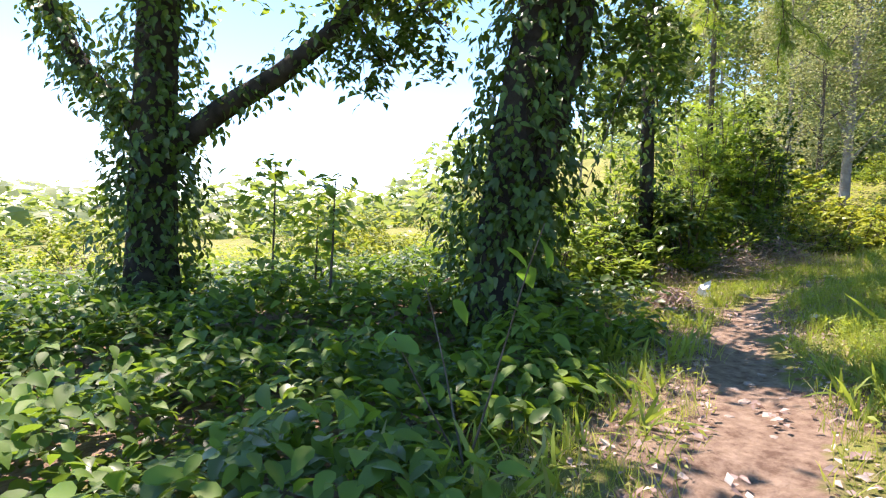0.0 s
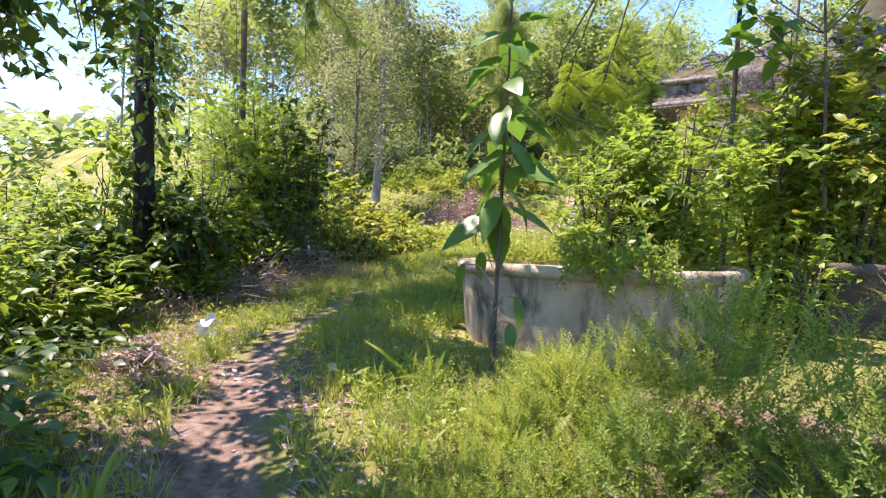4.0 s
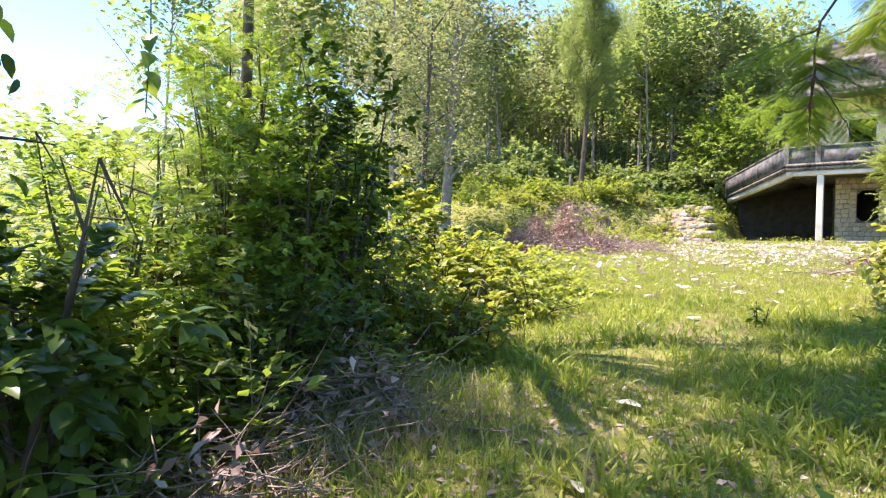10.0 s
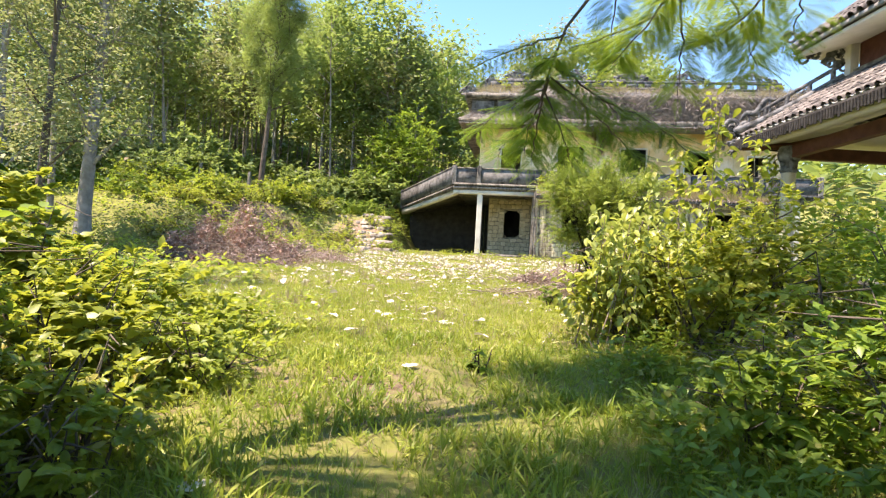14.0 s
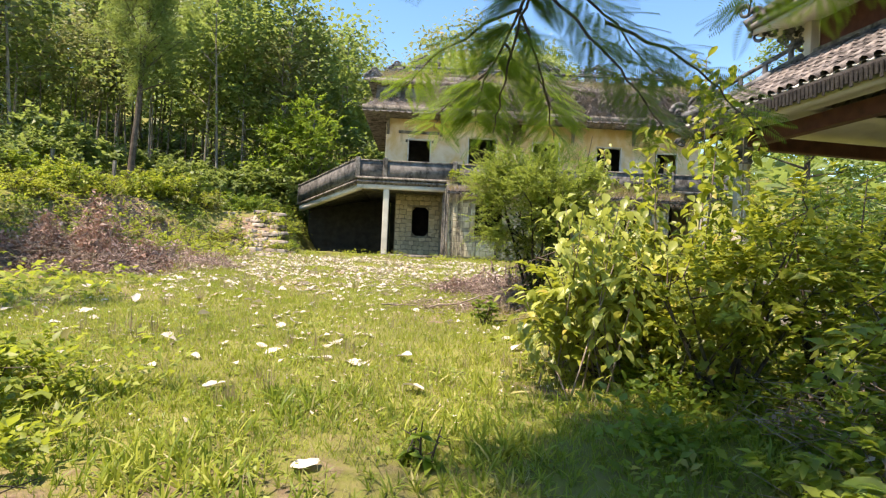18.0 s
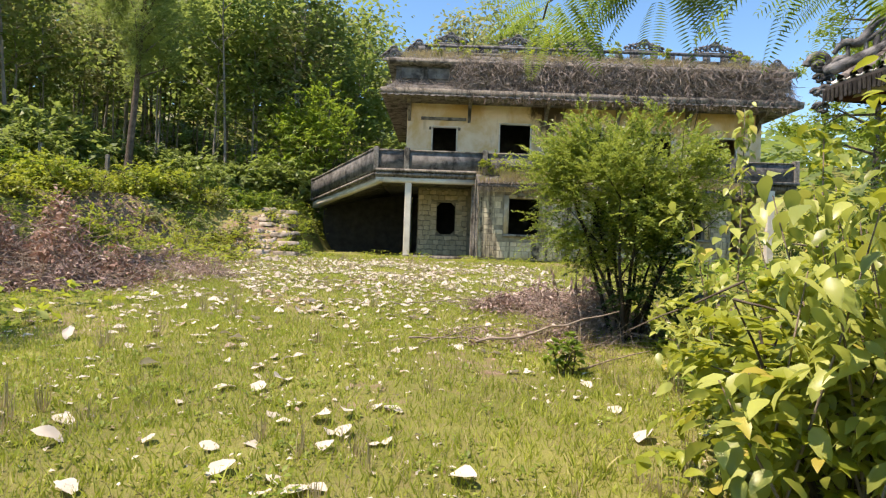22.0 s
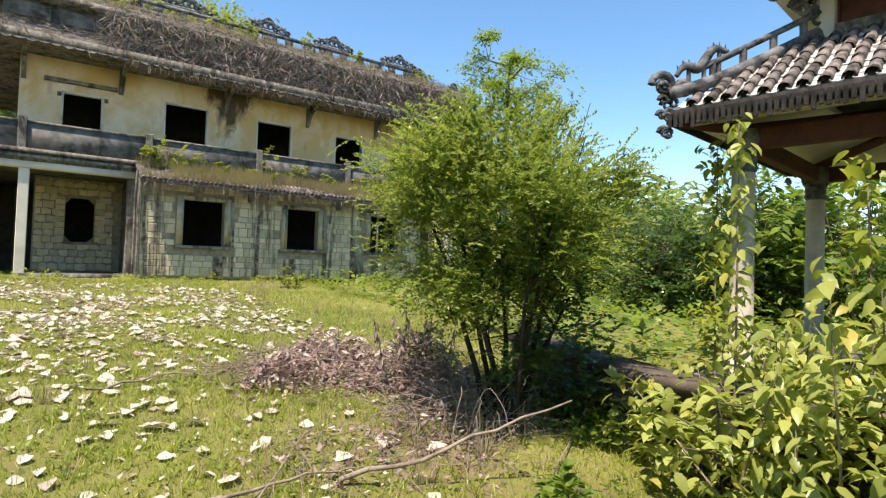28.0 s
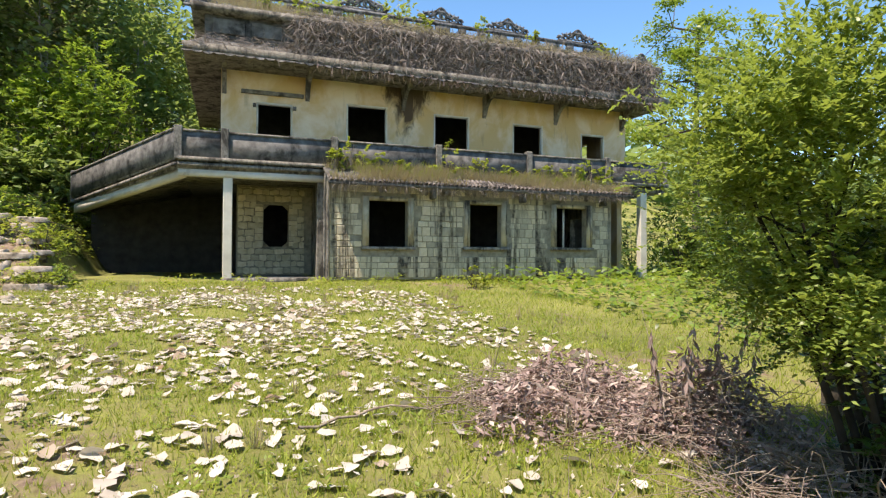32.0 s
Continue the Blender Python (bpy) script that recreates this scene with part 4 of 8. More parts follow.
while z < 2.9:
    kinds = [0, 1, 2, 3] if row % 3 else [4, 5]
    h = blocks[kinds[0]][1]
    x = 2.98
    while x < 13.38:
        w, _, me = blocks[kinds[rng.integers(len(kinds))]]
        if x + w > 13.40:
            break
        clear = not any(x + w > a - 0.2 and x < b + 0.2 and z + h > c - 0.11 and z < d + 0.13 for a, b, c, d in LOW)
        if clear:
            ob = new("stone", me)
            ob.location, ob.parent = (x, -0.80 - rng.uniform(0, 0.008), z), room
        x += w
    z += h
    row += 1

# ---- garden steps on the bank ----
def rough_slab(rng, w, d, h):
    """A broken slab with a chipped, uneven outline."""
    n = 9
    a = np.arange(n) * 2 * math.pi / n + rng.uniform(-0.2, 0.2, n)
    r = rng.uniform(0.8, 1.1, n)
    sq = 1 / np.maximum(np.abs(np.cos(a)), np.abs(np.sin(a))) ** 0.75
    px, py = np.cos(a) * r * sq * w / 2, np.sin(a) * r * sq * d / 2
    v, f = [], []
    for z, s in ((0, 1.04), (h * 0.8, 1.0), (h, 0.9)):
        v += list(zip(px * s, py * s, z + rng.normal(0, 0.012, n)))
    f = np.array([(k * n + i, k * n + (i + 1) % n, (k + 1) * n + (i + 1) % n, (k + 1) * n + i) for k in range(2) for i in range(n)])
    return np.array(v), [f, np.array([list(range(2 * n, 3 * n))])]


steps = tagged(new("stone_steps"), "crumbling overgrown pale stone steps up the bank", "steps")
for k in range(9):
    y0 = -2.45 + k * 0.46
    x = -4.9 - 0.115 * k
    u = -0.75
    while u < 0.7:
        w = rng.uniform(0.3, 0.9)
        v, f = rough_slab(rng, w * 1.1, 0.44, 0.15)
        sx, sy = x + u + w / 2 + rng.normal(0, 0.07), y0 + rng.normal(0, 0.10)
        mk("step", v + np.array((sx, sy, float(ground_z(sx, sy)) - 0.085 + rng.normal(0, 0.035))), f, M_OLDSTEP, steps)
        u += w * rng.uniform(1.0, 1.5)


# broken stones and dead leaves on the worn slope beside the steps
for k in range(90):
    sx, sy = rng.uniform(-8.0, -4.3), rng.uniform(-4.6, 1.2)
    w = rng.uniform(0.08, 0.3)
    v, f = rough_slab(rng, w, w * rng.uniform(0.6, 1.0), w * 0.4)
    ob = mk("rubble_stone", v, f, M_OLDSTEP)
    ob.location, ob.rotation_euler = (sx, sy, float(ground_z(sx, sy)) - 0.03), (rng.normal(0, 0.2), rng.normal(0, 0.2), rng.uniform(0, 6.3))
    tagged(ob, "broken pale stone on the worn bank", "stone", "rubble stones")

# ---- the pavilion ----
pav = tagged(new("garden_pavilion"), "traditional two tiered pavilion with weathered clay tiles and dark red beams", "pavilion")
pav.location, pav.rotation_euler = (9.95, -18.88, -0.39), (0, 0, radians(8))
PX, PY = 2.66, 2.86


def pav_slope(x0, y0, z0, x1, y1, z1):
    """Four slopes between an outer and an inner rectangle, with thickness."""
    o = [(-x0, -y0), (x0, -y0), (x0, y0), (-x0, y0)]
    i = [(-x1, -y1), (x1, -y1), (x1, y1), (-x1, y1)]
    v = [(x, y, z0) for x, y in o] + [(x, y, z1) for x, y in i] + [(x, y, z0 - 0.09) for x, y in o] + [(x, y, z1 - 0.09) for x, y in i]
    f = []
    for k in range(4):
        n = (k + 1) % 4
        f += [(k, n, 4 + n, 4 + k), (8 + n, 8 + k, 12 + k, 12 + n), (8 + k, 8 + n, n, k)]
    return v, np.array(f)


mk("roof_bed", *pav_slope(PX, PY, 3.20, 1.15, 1.5, 4.30), M_TILEPAN, pav, "pale tile channels of the lower roof")
mk("soffit", *pav_slope(PX - 0.22, PY - 0.22, 3.10, 1.05, 1.4, 3.44), M_SOFFIT, pav, "white plastered soffit")
mk("upper_roof_bed", *pav_slope(1.95, 2.0, 5.02, 0.5, 0.7, 6.2), M_TILEPAN, pav)
mk("upper_soffit", *pav_slope(1.9, 1.95, 4.92, 0.9, 1.2, 5.1), M_SOFFIT, pav)
Geo().box(-0.5, 0.5, -0.7, 0.7, 6.1, 6.4).done("roof_ridge", M_ORN, pav)
for sx in (-1, 1):
    for sy in (-1, 1):
        part("upper_post", bevel_box(sx * 1.1 - 0.09, sx * 1.1 + 0.09, sy * 1.4 - 0.09, sy * 1.4 + 0.09, 4.2, 5.05, 0.012), M_SOFFIT, pav)
for s in (-1, 1):
    part("upper_panel", bevel_box(-1.15, 1.15, s * 1.42 - 0.03, s * 1.42 + 0.03, 4.2, 4.45, 0.01), M_CONC, pav)
    part("upper_panel", bevel_box(s * 1.1 - 0.03, s * 1.1 + 0.03, -1.385, 1.385, 4.2, 4.45, 0.01), M_CONC, pav)
    part("upper_wall", bevel_box(-1.0, 1.0, s * 1.30 - 0.02, s * 1.30 + 0.02, 4.46, 5.0, 0.008), M_REDWOOD, pav, "dark red timber between the roof tiers")
    part("upper_wall", bevel_box(s * 0.98 - 0.02, s * 0.98 + 0.02, -1.275, 1.275, 4.46, 5.0, 0.008), M_REDWOOD, pav, "dark red timber between the roof tiers")
# fascia of tile ends
for sx, sy in ((-1, 0), (1, 0), (0, -1), (0, 1)):
    g = Geo()
    if sx:
        g.box(sx * PX - 0.03, sx * PX + 0.03, -PY, PY, 3.03, 3.20)
    else:
        g.box(-PX, PX, sy * PY - 0.03, sy * PY + 0.03, 3.03, 3.20)
    g.done("eave_fascia", M_EAVE, pav, "blackened carved eave edge")
for k in range(76):
    y = -PY + 0.04 + k * (2 * PY - 0.08) / 75
    part("tile_end", bevel_box(-PX - 0.055, -PX - 0.032, y - 0.026, y + 0.026, 2.99 - 0.03 * (k % 2) - 0.015 * (k % 3), 3.16, 0.008), M_EAVE, pav)
# columns and beams
col = new("column")
col.parent = pav
v, f = tube([(0, 0, -0.40), (0, 0, -0.28), (0, 0, -0.26), (0, 0, 1.2), (0, 0, 2.45)], [0.21, 0.21, 0.155, 0.15, 0.145], 18)
mk("shaft", v, f, M_COLUMN, col, "pale lime washed round shaft", True)
v, f = tube([(0, 0, 2.43), (0, 0, 2.5), (0, 0, 2.52), (0, 0, 2.66), (0, 0, 2.72), (0, 0, 2.84), (0, 0, 3.0)], [0.15, 0.19, 0.16, 0.17, 0.21, 0.24, 0.20], 14)
mk("capital", v, f, M_ORN, col, "carved grey capital")
cols = [col]
for k in range(3):
    c2 = col.copy()
    scene.collection.objects.link(c2)
    for o in col.children:
        o2 = o.copy()
        scene.collection.objects.link(o2)
        o2.parent = c2
    cols.append(c2)
for c2, (x, y) in zip(cols, ((-1.8, 2.2), (1.75, 2.2), (-1.8, -2.2), (1.75, -2.2))):
    c2.location = (x, y, 0)
for s in (-1, 1):
    part("beam", bevel_box(-1.9, 1.9, s * 2.2 - 0.09, s * 2.2 + 0.09, 2.74, 3.0), M_REDWOOD, pav, "dark red timber beam")
    part("beam", bevel_box(s * 1.78 - 0.09, s * 1.78 + 0.09, -2.108, 2.108, 2.74, 3.0), M_REDWOOD, pav, "dark red timber beam")
    for sy in (-1, 1):
        mk("hip_rafter", *tube([(s * PX * 0.96, sy * PY * 0.96, 3.06), (s * 1.78, sy * 2.2, 3.02), (s * 0.4, sy * 0.6, 3.3)], 0.08, 4), M_REDWOOD, pav)
# tiles
v, f = tube([(0, 0, 0), (0, 0.25, 0.0), (0, 0.30, 0.0)], [0.078, 0.064, 0.062], 8)
first_tile = mk("tile", v, f, M_TILE, pav)
tile_mesh = first_tile.data
bpy.data.objects.remove(first_tile)


def tile_slope(side, half, run_in, rise, count, inner_half, each):
    """Rows of tube tiles up one slope; side is the way the slope faces."""
    g = Geo()
    length = math.hypot(run_in, rise)
    for k in range(count):
        s = -half + (k + 0.5) * 2 * half / count
        for r in range(7):
            u = r / 7
            if abs(s) > half + (inner_half - half) * (u + 0.1):
                continue
            out = run_in * u
            jig = rng.normal(0, 0.008)
            if side == "west":
                m = Matrix.Translation((-PX + out - 0.02, s + jig, 3.235 + rise * u)) @ Euler((math.atan2(rise, run_in), 0, -math.pi / 2)).to_matrix().to_4x4()
            elif side == "north":
                m = Matrix.Translation((s + jig, PY - out + 0.02, 3.235 + rise * u)) @ Euler((math.atan2(rise, run_in), 0, math.pi)).to_matrix().to_4x4()
            elif side == "south":
                m = Matrix.Translation((s + jig, -PY + out - 0.02, 3.235 + rise * u)) @ Euler((math.atan2(rise, run_in), 0, 0)).to_matrix().to_4x4()
            if each:
                o = new("tile", tile_mesh)
                o.parent, o.matrix_basis = pav, m
            else:
                a = np.c_[v, np.ones(len(v))] @ np.array(m).T
                g.add(a[:, :3], f)
    if g.n:
        tagged(g.done("tile_course", M_TILE, pav), kind="stuff")


bm = bmesh.new()
rows = [[bm.verts.new((math.sin(a) * 0.075, y, 0.03 - 0.035 * math.cos(a) + 0.012 * (y < 0))) for a in np.linspace(-1.2, 1.2, 5)] for y in (-0.07, 0.12)]
low = [bm.verts.new((c.co.x, c.co.y, c.co.z - 0.02)) for c in rows[0]]
for i in range(4):
    bm.faces.new((rows[0][i], rows[0][i + 1], rows[1][i + 1], rows[1][i]))
    bm.faces.new((low[i], low[i + 1], rows[0][i + 1], rows[0][i]))
pan_mesh = bpy.data.meshes.new("pan_tile")
bm.to_mesh(pan_mesh)
bm.free()
pan_mesh.materials.append(M_PAN)
for k in range(26):
    s0 = -PY + (k + 1) * 2 * PY / 27
    for r in range(11):
        u = r / 11
        if abs(s0) > PY + (1.5 - PY) * (u + 0.06):
            continue
        o = new("pan_tile", pan_mesh)
        o.parent = pav
        o.matrix_basis = Matrix.Translation((-PX + 1.57 * u + 0.03, s0 + rng.normal(0, 0.006), 3.245 + 1.10 * u + rng.normal(0, 0.004))) @ Euler((math.atan2(1.10, 1.57), rng.normal(0, 0.05), -math.pi / 2)).to_matrix().to_4x4()
tile_slope("west", PY, 1.57, 1.10, 27, 1.5, True)
tile_slope("north", PX, 1.55, 1.10, 24, 1.15, False)
tile_slope("south", PX, 1.55, 1.10, 24, 1.15, False)
g = Geo()
for k in range(17):
    s = -1.9 + k * 0.237
    for r in range(6):
        u = r / 6
        if abs(s) < 2.0 - 1.3 * (u + 0.1):
            m = Matrix.Translation((-1.95 + 1.45 * u - 0.02, s, 5.055 + 1.18 * u)) @ Euler((math.atan2(1.18, 1.45), 0, -math.pi / 2)).to_matrix().to_4x4()
            a = np.c_[v, np.ones(len(v))] @ np.array(m).T
            g.add(a[:, :3], f)
tagged(g.done("tile_course", M_TILE, pav), kind="stuff")
# hips with rails and scrolls at the corners
for sx in (-1, 1):
    for sy in (-1, 1):
        a, b = np.array((sx * (PX + 0.02), sy * (PY + 0.02), 3.28)), np.array((sx * 1.15, sy * 1.5, 4.36))
        u = np.linspace(0, 1, 12)[:, None]
        line = a + (b - a) * u
        line[:, 2] += 0.16 * (1 - u[:, 0]) ** 4
        mk("hip_ridge", *tube(line, 0.09, 6), M_ORN, pav, "carved hip ridge")
        g = Geo()
        rail = a + (b - a) * np.linspace(0.22, 1, 10)[:, None] + np.array((0, 0, 0.28))
        g.add(*tube(rail, 0.045, 5))
        for t in (0.3, 0.5, 0.7, 0.9):
            p = a + (b - a) * t
            g.add(*tube([p, p + np.array((0, 0, 0.28))], 0.05, 5))
        g.done("hip_rail", M_ORN, pav)
        g = Geo()
        d = unit((a - b) * np.array((1, 1, 0)))
        for k, (off, r) in enumerate(((0.05, 0.16), (-0.22, 0.11), (-0.42, 0.09))):
            th = np.linspace(0, 2.6 * math.pi, 26)
            rr = r * (1 - 0.7 * th / th[-1])
            c = a + d * off + np.array((0, 0, 0.12 + r))
            g.add(*tube(c + d * (rr * np.cos(th))[:, None] + np.array((0, 0, 1)) * (rr * np.sin(th))[:, None], np.linspace(0.06, 0.025, 26), 6))
        tail = a - d * 0.5 + np.array((0, 0, 0.25)) + d * np.linspace(0, -0.4, 9)[:, None] + np.array((0, 0, 1)) * (0.12 * np.sin(np.linspace(0, 5, 9)) + np.linspace(0, 0.12, 9))[:, None]
        g.add(*tube(tail, np.linspace(0.06, 0.02, 9), 6))
        for k in range(11):
            r = rng.uniform(0.05, 0.09)
            th = np.linspace(0, 2.4 * math.pi, 16)
            rr = r * (1 - 0.7 * th / th[-1])
            c = a + d * (0.06 - 0.07 * (k % 3)) + np.array((0, 0, 0.24 - 0.5 * (k // 3) / 3 * 1.2)) + rng.normal(0, 0.02, 3)
            mk("scroll", *tube(c + d * (rr * np.cos(th))[:, None] + np.array((0, 0, 1)) * (rr * np.sin(th))[:, None], np.linspace(0.035, 0.015, 16), 5), M_ORN, pav)
        g.done("corner_scroll", M_ORN, pav, "carved cloud scroll on the roof corner")
        g = Geo()
        w = np.linspace(0, 1, 18)[:, None]
        body = a + (b - a) * (0.06 + 0.34 * w) + np.array((0, 0, 1)) * (0.34 + 0.07 * np.sin(w * 11) + 0.08 * w)
        g.add(*tube(body, 0.055 * np.sin(0.4 + 2.5 * w[:, 0]) + 0.012, 7))
        for i in range(1, 17):
            g.add(*tube([body[i], body[i] + np.array((0, 0, 0.10)) - (b - a) * 0.02 * (i % 2)], [0.022, 0.004], 4))
        for i in (4, 9, 14):
            g.add(*tube([body[i] - np.array((0, 0, 0.32)), body[i]], 0.03, 5))
        g.done("ridge_beast", M_ORN, pav, "carved coiled beast on the hip")
        g = Geo()
        for k in range(9):
            r = rng.uniform(0.06, 0.12)
            th = np.linspace(0, 2.4 * math.pi, 16)
            rr = r * (1 - 0.7 * th / th[-1])
            c = np.array((sx * 1.22, sy * 1.52, 4.50)) + d * rng.uniform(-0.05, 0.28) + np.array((0, 0, 0.05 + 0.055 * k)) + rng.normal(0, 0.02, 3)
            mk("scroll", *tube(c + d * (rr * np.cos(th))[:, None] + np.array((0, 0, 1)) * (rr * np.sin(th))[:, None], np.linspace(0.045, 0.02, 16), 5), M_ORN, pav)
        a2, b2 = np.array((sx * 1.98, sy * 2.03, 5.06)), np.array((sx * 0.5, sy * 0.7, 6.25))
        mk("hip_ridge", *tube(a2 + (b2 - a2) * u, 0.08, 6), M_ORN, pav)
        g = Geo()
        for k, (off, r) in enumerate(((0.02, 0.14), (-0.2, 0.10))):
            th = np.linspace(0, 2.6 * math.pi, 22)
            rr = r * (1 - 0.7 * th / th[-1])
            c = a2 + d * off + np.array((0, 0, 0.1 + r))
            g.add(*tube(c + d * (rr * np.cos(th))[:, None] + np.array((0, 0, 1)) * (rr * np.sin(th))[:, None], np.linspace(0.05, 0.02, 22), 6))
            c = a2 + d * (off - 0.25) + np.array((0, 0, -0.12 - r))
            under = Geo().add(*tube(c + d * (rr * np.cos(th))[:, None] + np.array((0, 0, 1)) * (rr * np.sin(th))[:, None], np.linspace(0.05, 0.02, 22), 6))
            under.done("eave_scroll", M_ORN, pav, "carved scroll under the upper eave")
        g.done("corner_scroll", M_ORN, pav, "carved cloud scroll on the roof corner")
part("plinth", bevel_box(-2.4, 2.4, -2.9, 2.9, -1.4, -0.38, 0.03), M_CONC, pav, "grey concrete plinth")
part("plinth_edge", bevel_box(-2.55, -2.38, -2.95, 2.95, -0.52, -0.36, 0.03), M_CONC, pav)
mk("low_rail", *tube([(-2.3, -2.8, 0.16), (-2.3, 0.0, 0.16), (-2.3, 1.6, 0.16)], 0.09, 8), M_CONCD, pav)
for y in (-2.7, -1.3, 0.1, 1.5):
    part("rail_post", bevel_box(-2.37, -2.23, y - 0.07, y + 0.07, -0.38, 0.1, 0.012), M_CONC, pav)


# ---- planter and low walls ----
def rim_wall(name, line, z0, z1, thick, rim, label, closed=True, lean=0.12, mat=None):
    """A wall that follows a line in plan, leaning in towards its foot, with a rounded rim on top."""
    p = np.asarray(line, float)
    d = np.roll(p, -1, 0) - np.roll(p, 1, 0) if closed else np.gradient(p, axis=0)
    d /= np.linalg.norm(d, axis=1, keepdims=True)
    s = np.stack([d[:, 1], -d[:, 0]], -1)
    h = z1 - z0
    prof = [(-lean, z0), (-lean * 0.35, z0 + h * 0.4), (0.0, z1 - 0.12), (rim * 0.6, z1 - 0.11), (rim, z1 - 0.08), (rim, z1 - 0.03), (rim * 0.6, z1), (-thick * 0.6, z1), (-thick, z1 - 0.02), (-thick, z1 - 0.5)]
    v = np.concatenate([np.c_[p + s * o, np.full(len(p), z)] for o, z in prof])
    n, m = len(p), len(prof)
    f = []
    for k in range(m - 1):
        for i in range(n if closed else n - 1):
            j = (i + 1) % n
            f.append((k * n + i, k * n + j, (k + 1) * n + j, (k + 1) * n + i))
    f = np.array(f)
    cut = 2 * (n if closed else n - 1)
    root = tagged(new(name), label, "planter" if closed else "wall")
    mk("wall", v, f[:cut], mat or M_PLANT, root)
    mk("rim", v, f[cut:], mat or M_PLANT, root, "rounded rim, chipped and stained")
    return root


a = np.linspace(math.pi / 2, 1.5 * math.pi, 15)
outline = [(5.12 + 0.83 * math.cos(t), -30.95 + 0.83 * math.sin(t)) for t in a] + [(5.7, -31.81), (6.3, -31.79)] + [(6.4 + 0.55 * math.cos(t), -30.95 + 0.82 * math.sin(t)) for t in np.linspace(-1.5, 1.5, 9)] + [(6.3, -30.11), (5.7, -30.1)]
bowl = rim_wall("planter", outline, -2.30, -1.21, 0.16, 0.06, "pale rendered concrete planter with a rounded cracked rim")
part_soil = Geo()
part_soil.add([(x, y, -1.30) for x, y in outline], [np.array([list(range(len(outline)))])])
part_soil.done("soil", M_SOIL, bowl, "dark soil")
rim_wall("low_wall", [(7.55, -30.25), (8.5, -30.0), (10, -29.6), (12, -29.2), (16, -28.8)], -2.6, -1.14, 0.2, 0.05, "mouldy low concrete garden wall with a rounded rim", False, 0.02, M_MOULD)
rim_wall("low_wall", [(5.9, -14.6), (5.3, -16.2), (4.85, -17.5), (4.9, -18.7), (5.3, -20.2)], -1.6, -0.3, 0.5, 0.08, "broken concrete ledge round the pavilion garden", False, 0.02, M_MOULD)


# ---- plants ----
def gz1(x, y):
    return float(ground_z(x, y))


def bent(rng, p, q, n=7, wob=0.06):
    p, q = np.array(p, float), np.array(q, float)
    u = np.linspace(0, 1, n)[:, None]
    w = np.cumsum(rng.normal(0, wob, (n, 3)), 0) * np.linalg.norm(q - p) / n
    return p + (q - p) * u + w * u * 0.9


def bush(name, label, x, y, radii, top, n, leaf, mat, shape=LEAF, seed=0, clumps=18, stems=7, tight=0.32, droop=0.25, base=None, low=0.08, branch=None, category="bush", group=""):
    """A shrub: stems that fan out from one foot and leaves in uneven clumps."""
    rng = np.random.default_rng(seed)
    zb = gz1(x, y) if base is None else base
    h = top - zb
    root = tagged(new(name), label, category, group)
    root.location = (x, y, zb)
    g = Geo()
    for k in range(stems):
        a = rng.uniform(0, 2 * math.pi)
        e = (math.cos(a) * radii[0] * rng.uniform(0.2, 0.8), math.sin(a) * radii[1] * rng.uniform(0.2, 0.8), h * rng.uniform(0.5, 0.95))
        line = bent(rng, (rng.normal(0, 0.06), rng.normal(0, 0.06), -0.08), e)
        g.add(*tube(line, np.linspace(0.012 + 0.008 * h, 0.004, len(line)), 5))
        for _ in range(3):
            i = rng.integers(2, len(line))
            q = line[i] + rng.normal(0, 0.3, 3) * np.array((radii[0], radii[1], h * 0.4))
            q[2] = max(q[2], 0.1)
            g.add(*tube(bent(rng, line[i], q, 5), np.linspace(0.009, 0.003, 5), 4))
    g.done("branching", branch or M_BARK, root)
    n = int(n * 1.15)
    p, w, up = twiggy(rng, n, (0, 0, h * (0.46 + low * 0.5)), (radii[0], radii[1], h * (0.5 - low * 0.5)), clumps + 12, tight * 0.75, 0.3, 14, droop)
    n = len(p)
    p[:, 2] = np.abs(p[:, 2])
    skirt = rng.uniform(0, 1, n) < 0.14
    m = int(skirt.sum())
    a, r = rng.uniform(0, 2 * math.pi, m), rng.uniform(0.2, 0.85, m)
    p[skirt] = np.stack([np.cos(a) * r * radii[0], np.sin(a) * r * radii[1], rng.uniform(0.02, 0.5, m) * h], -1)
    v, f = scatter(shape, p, w, up, rng.uniform(0.6, 1.3, n) * leaf)
    mk("foliage", v, f, mat, root)
    return root


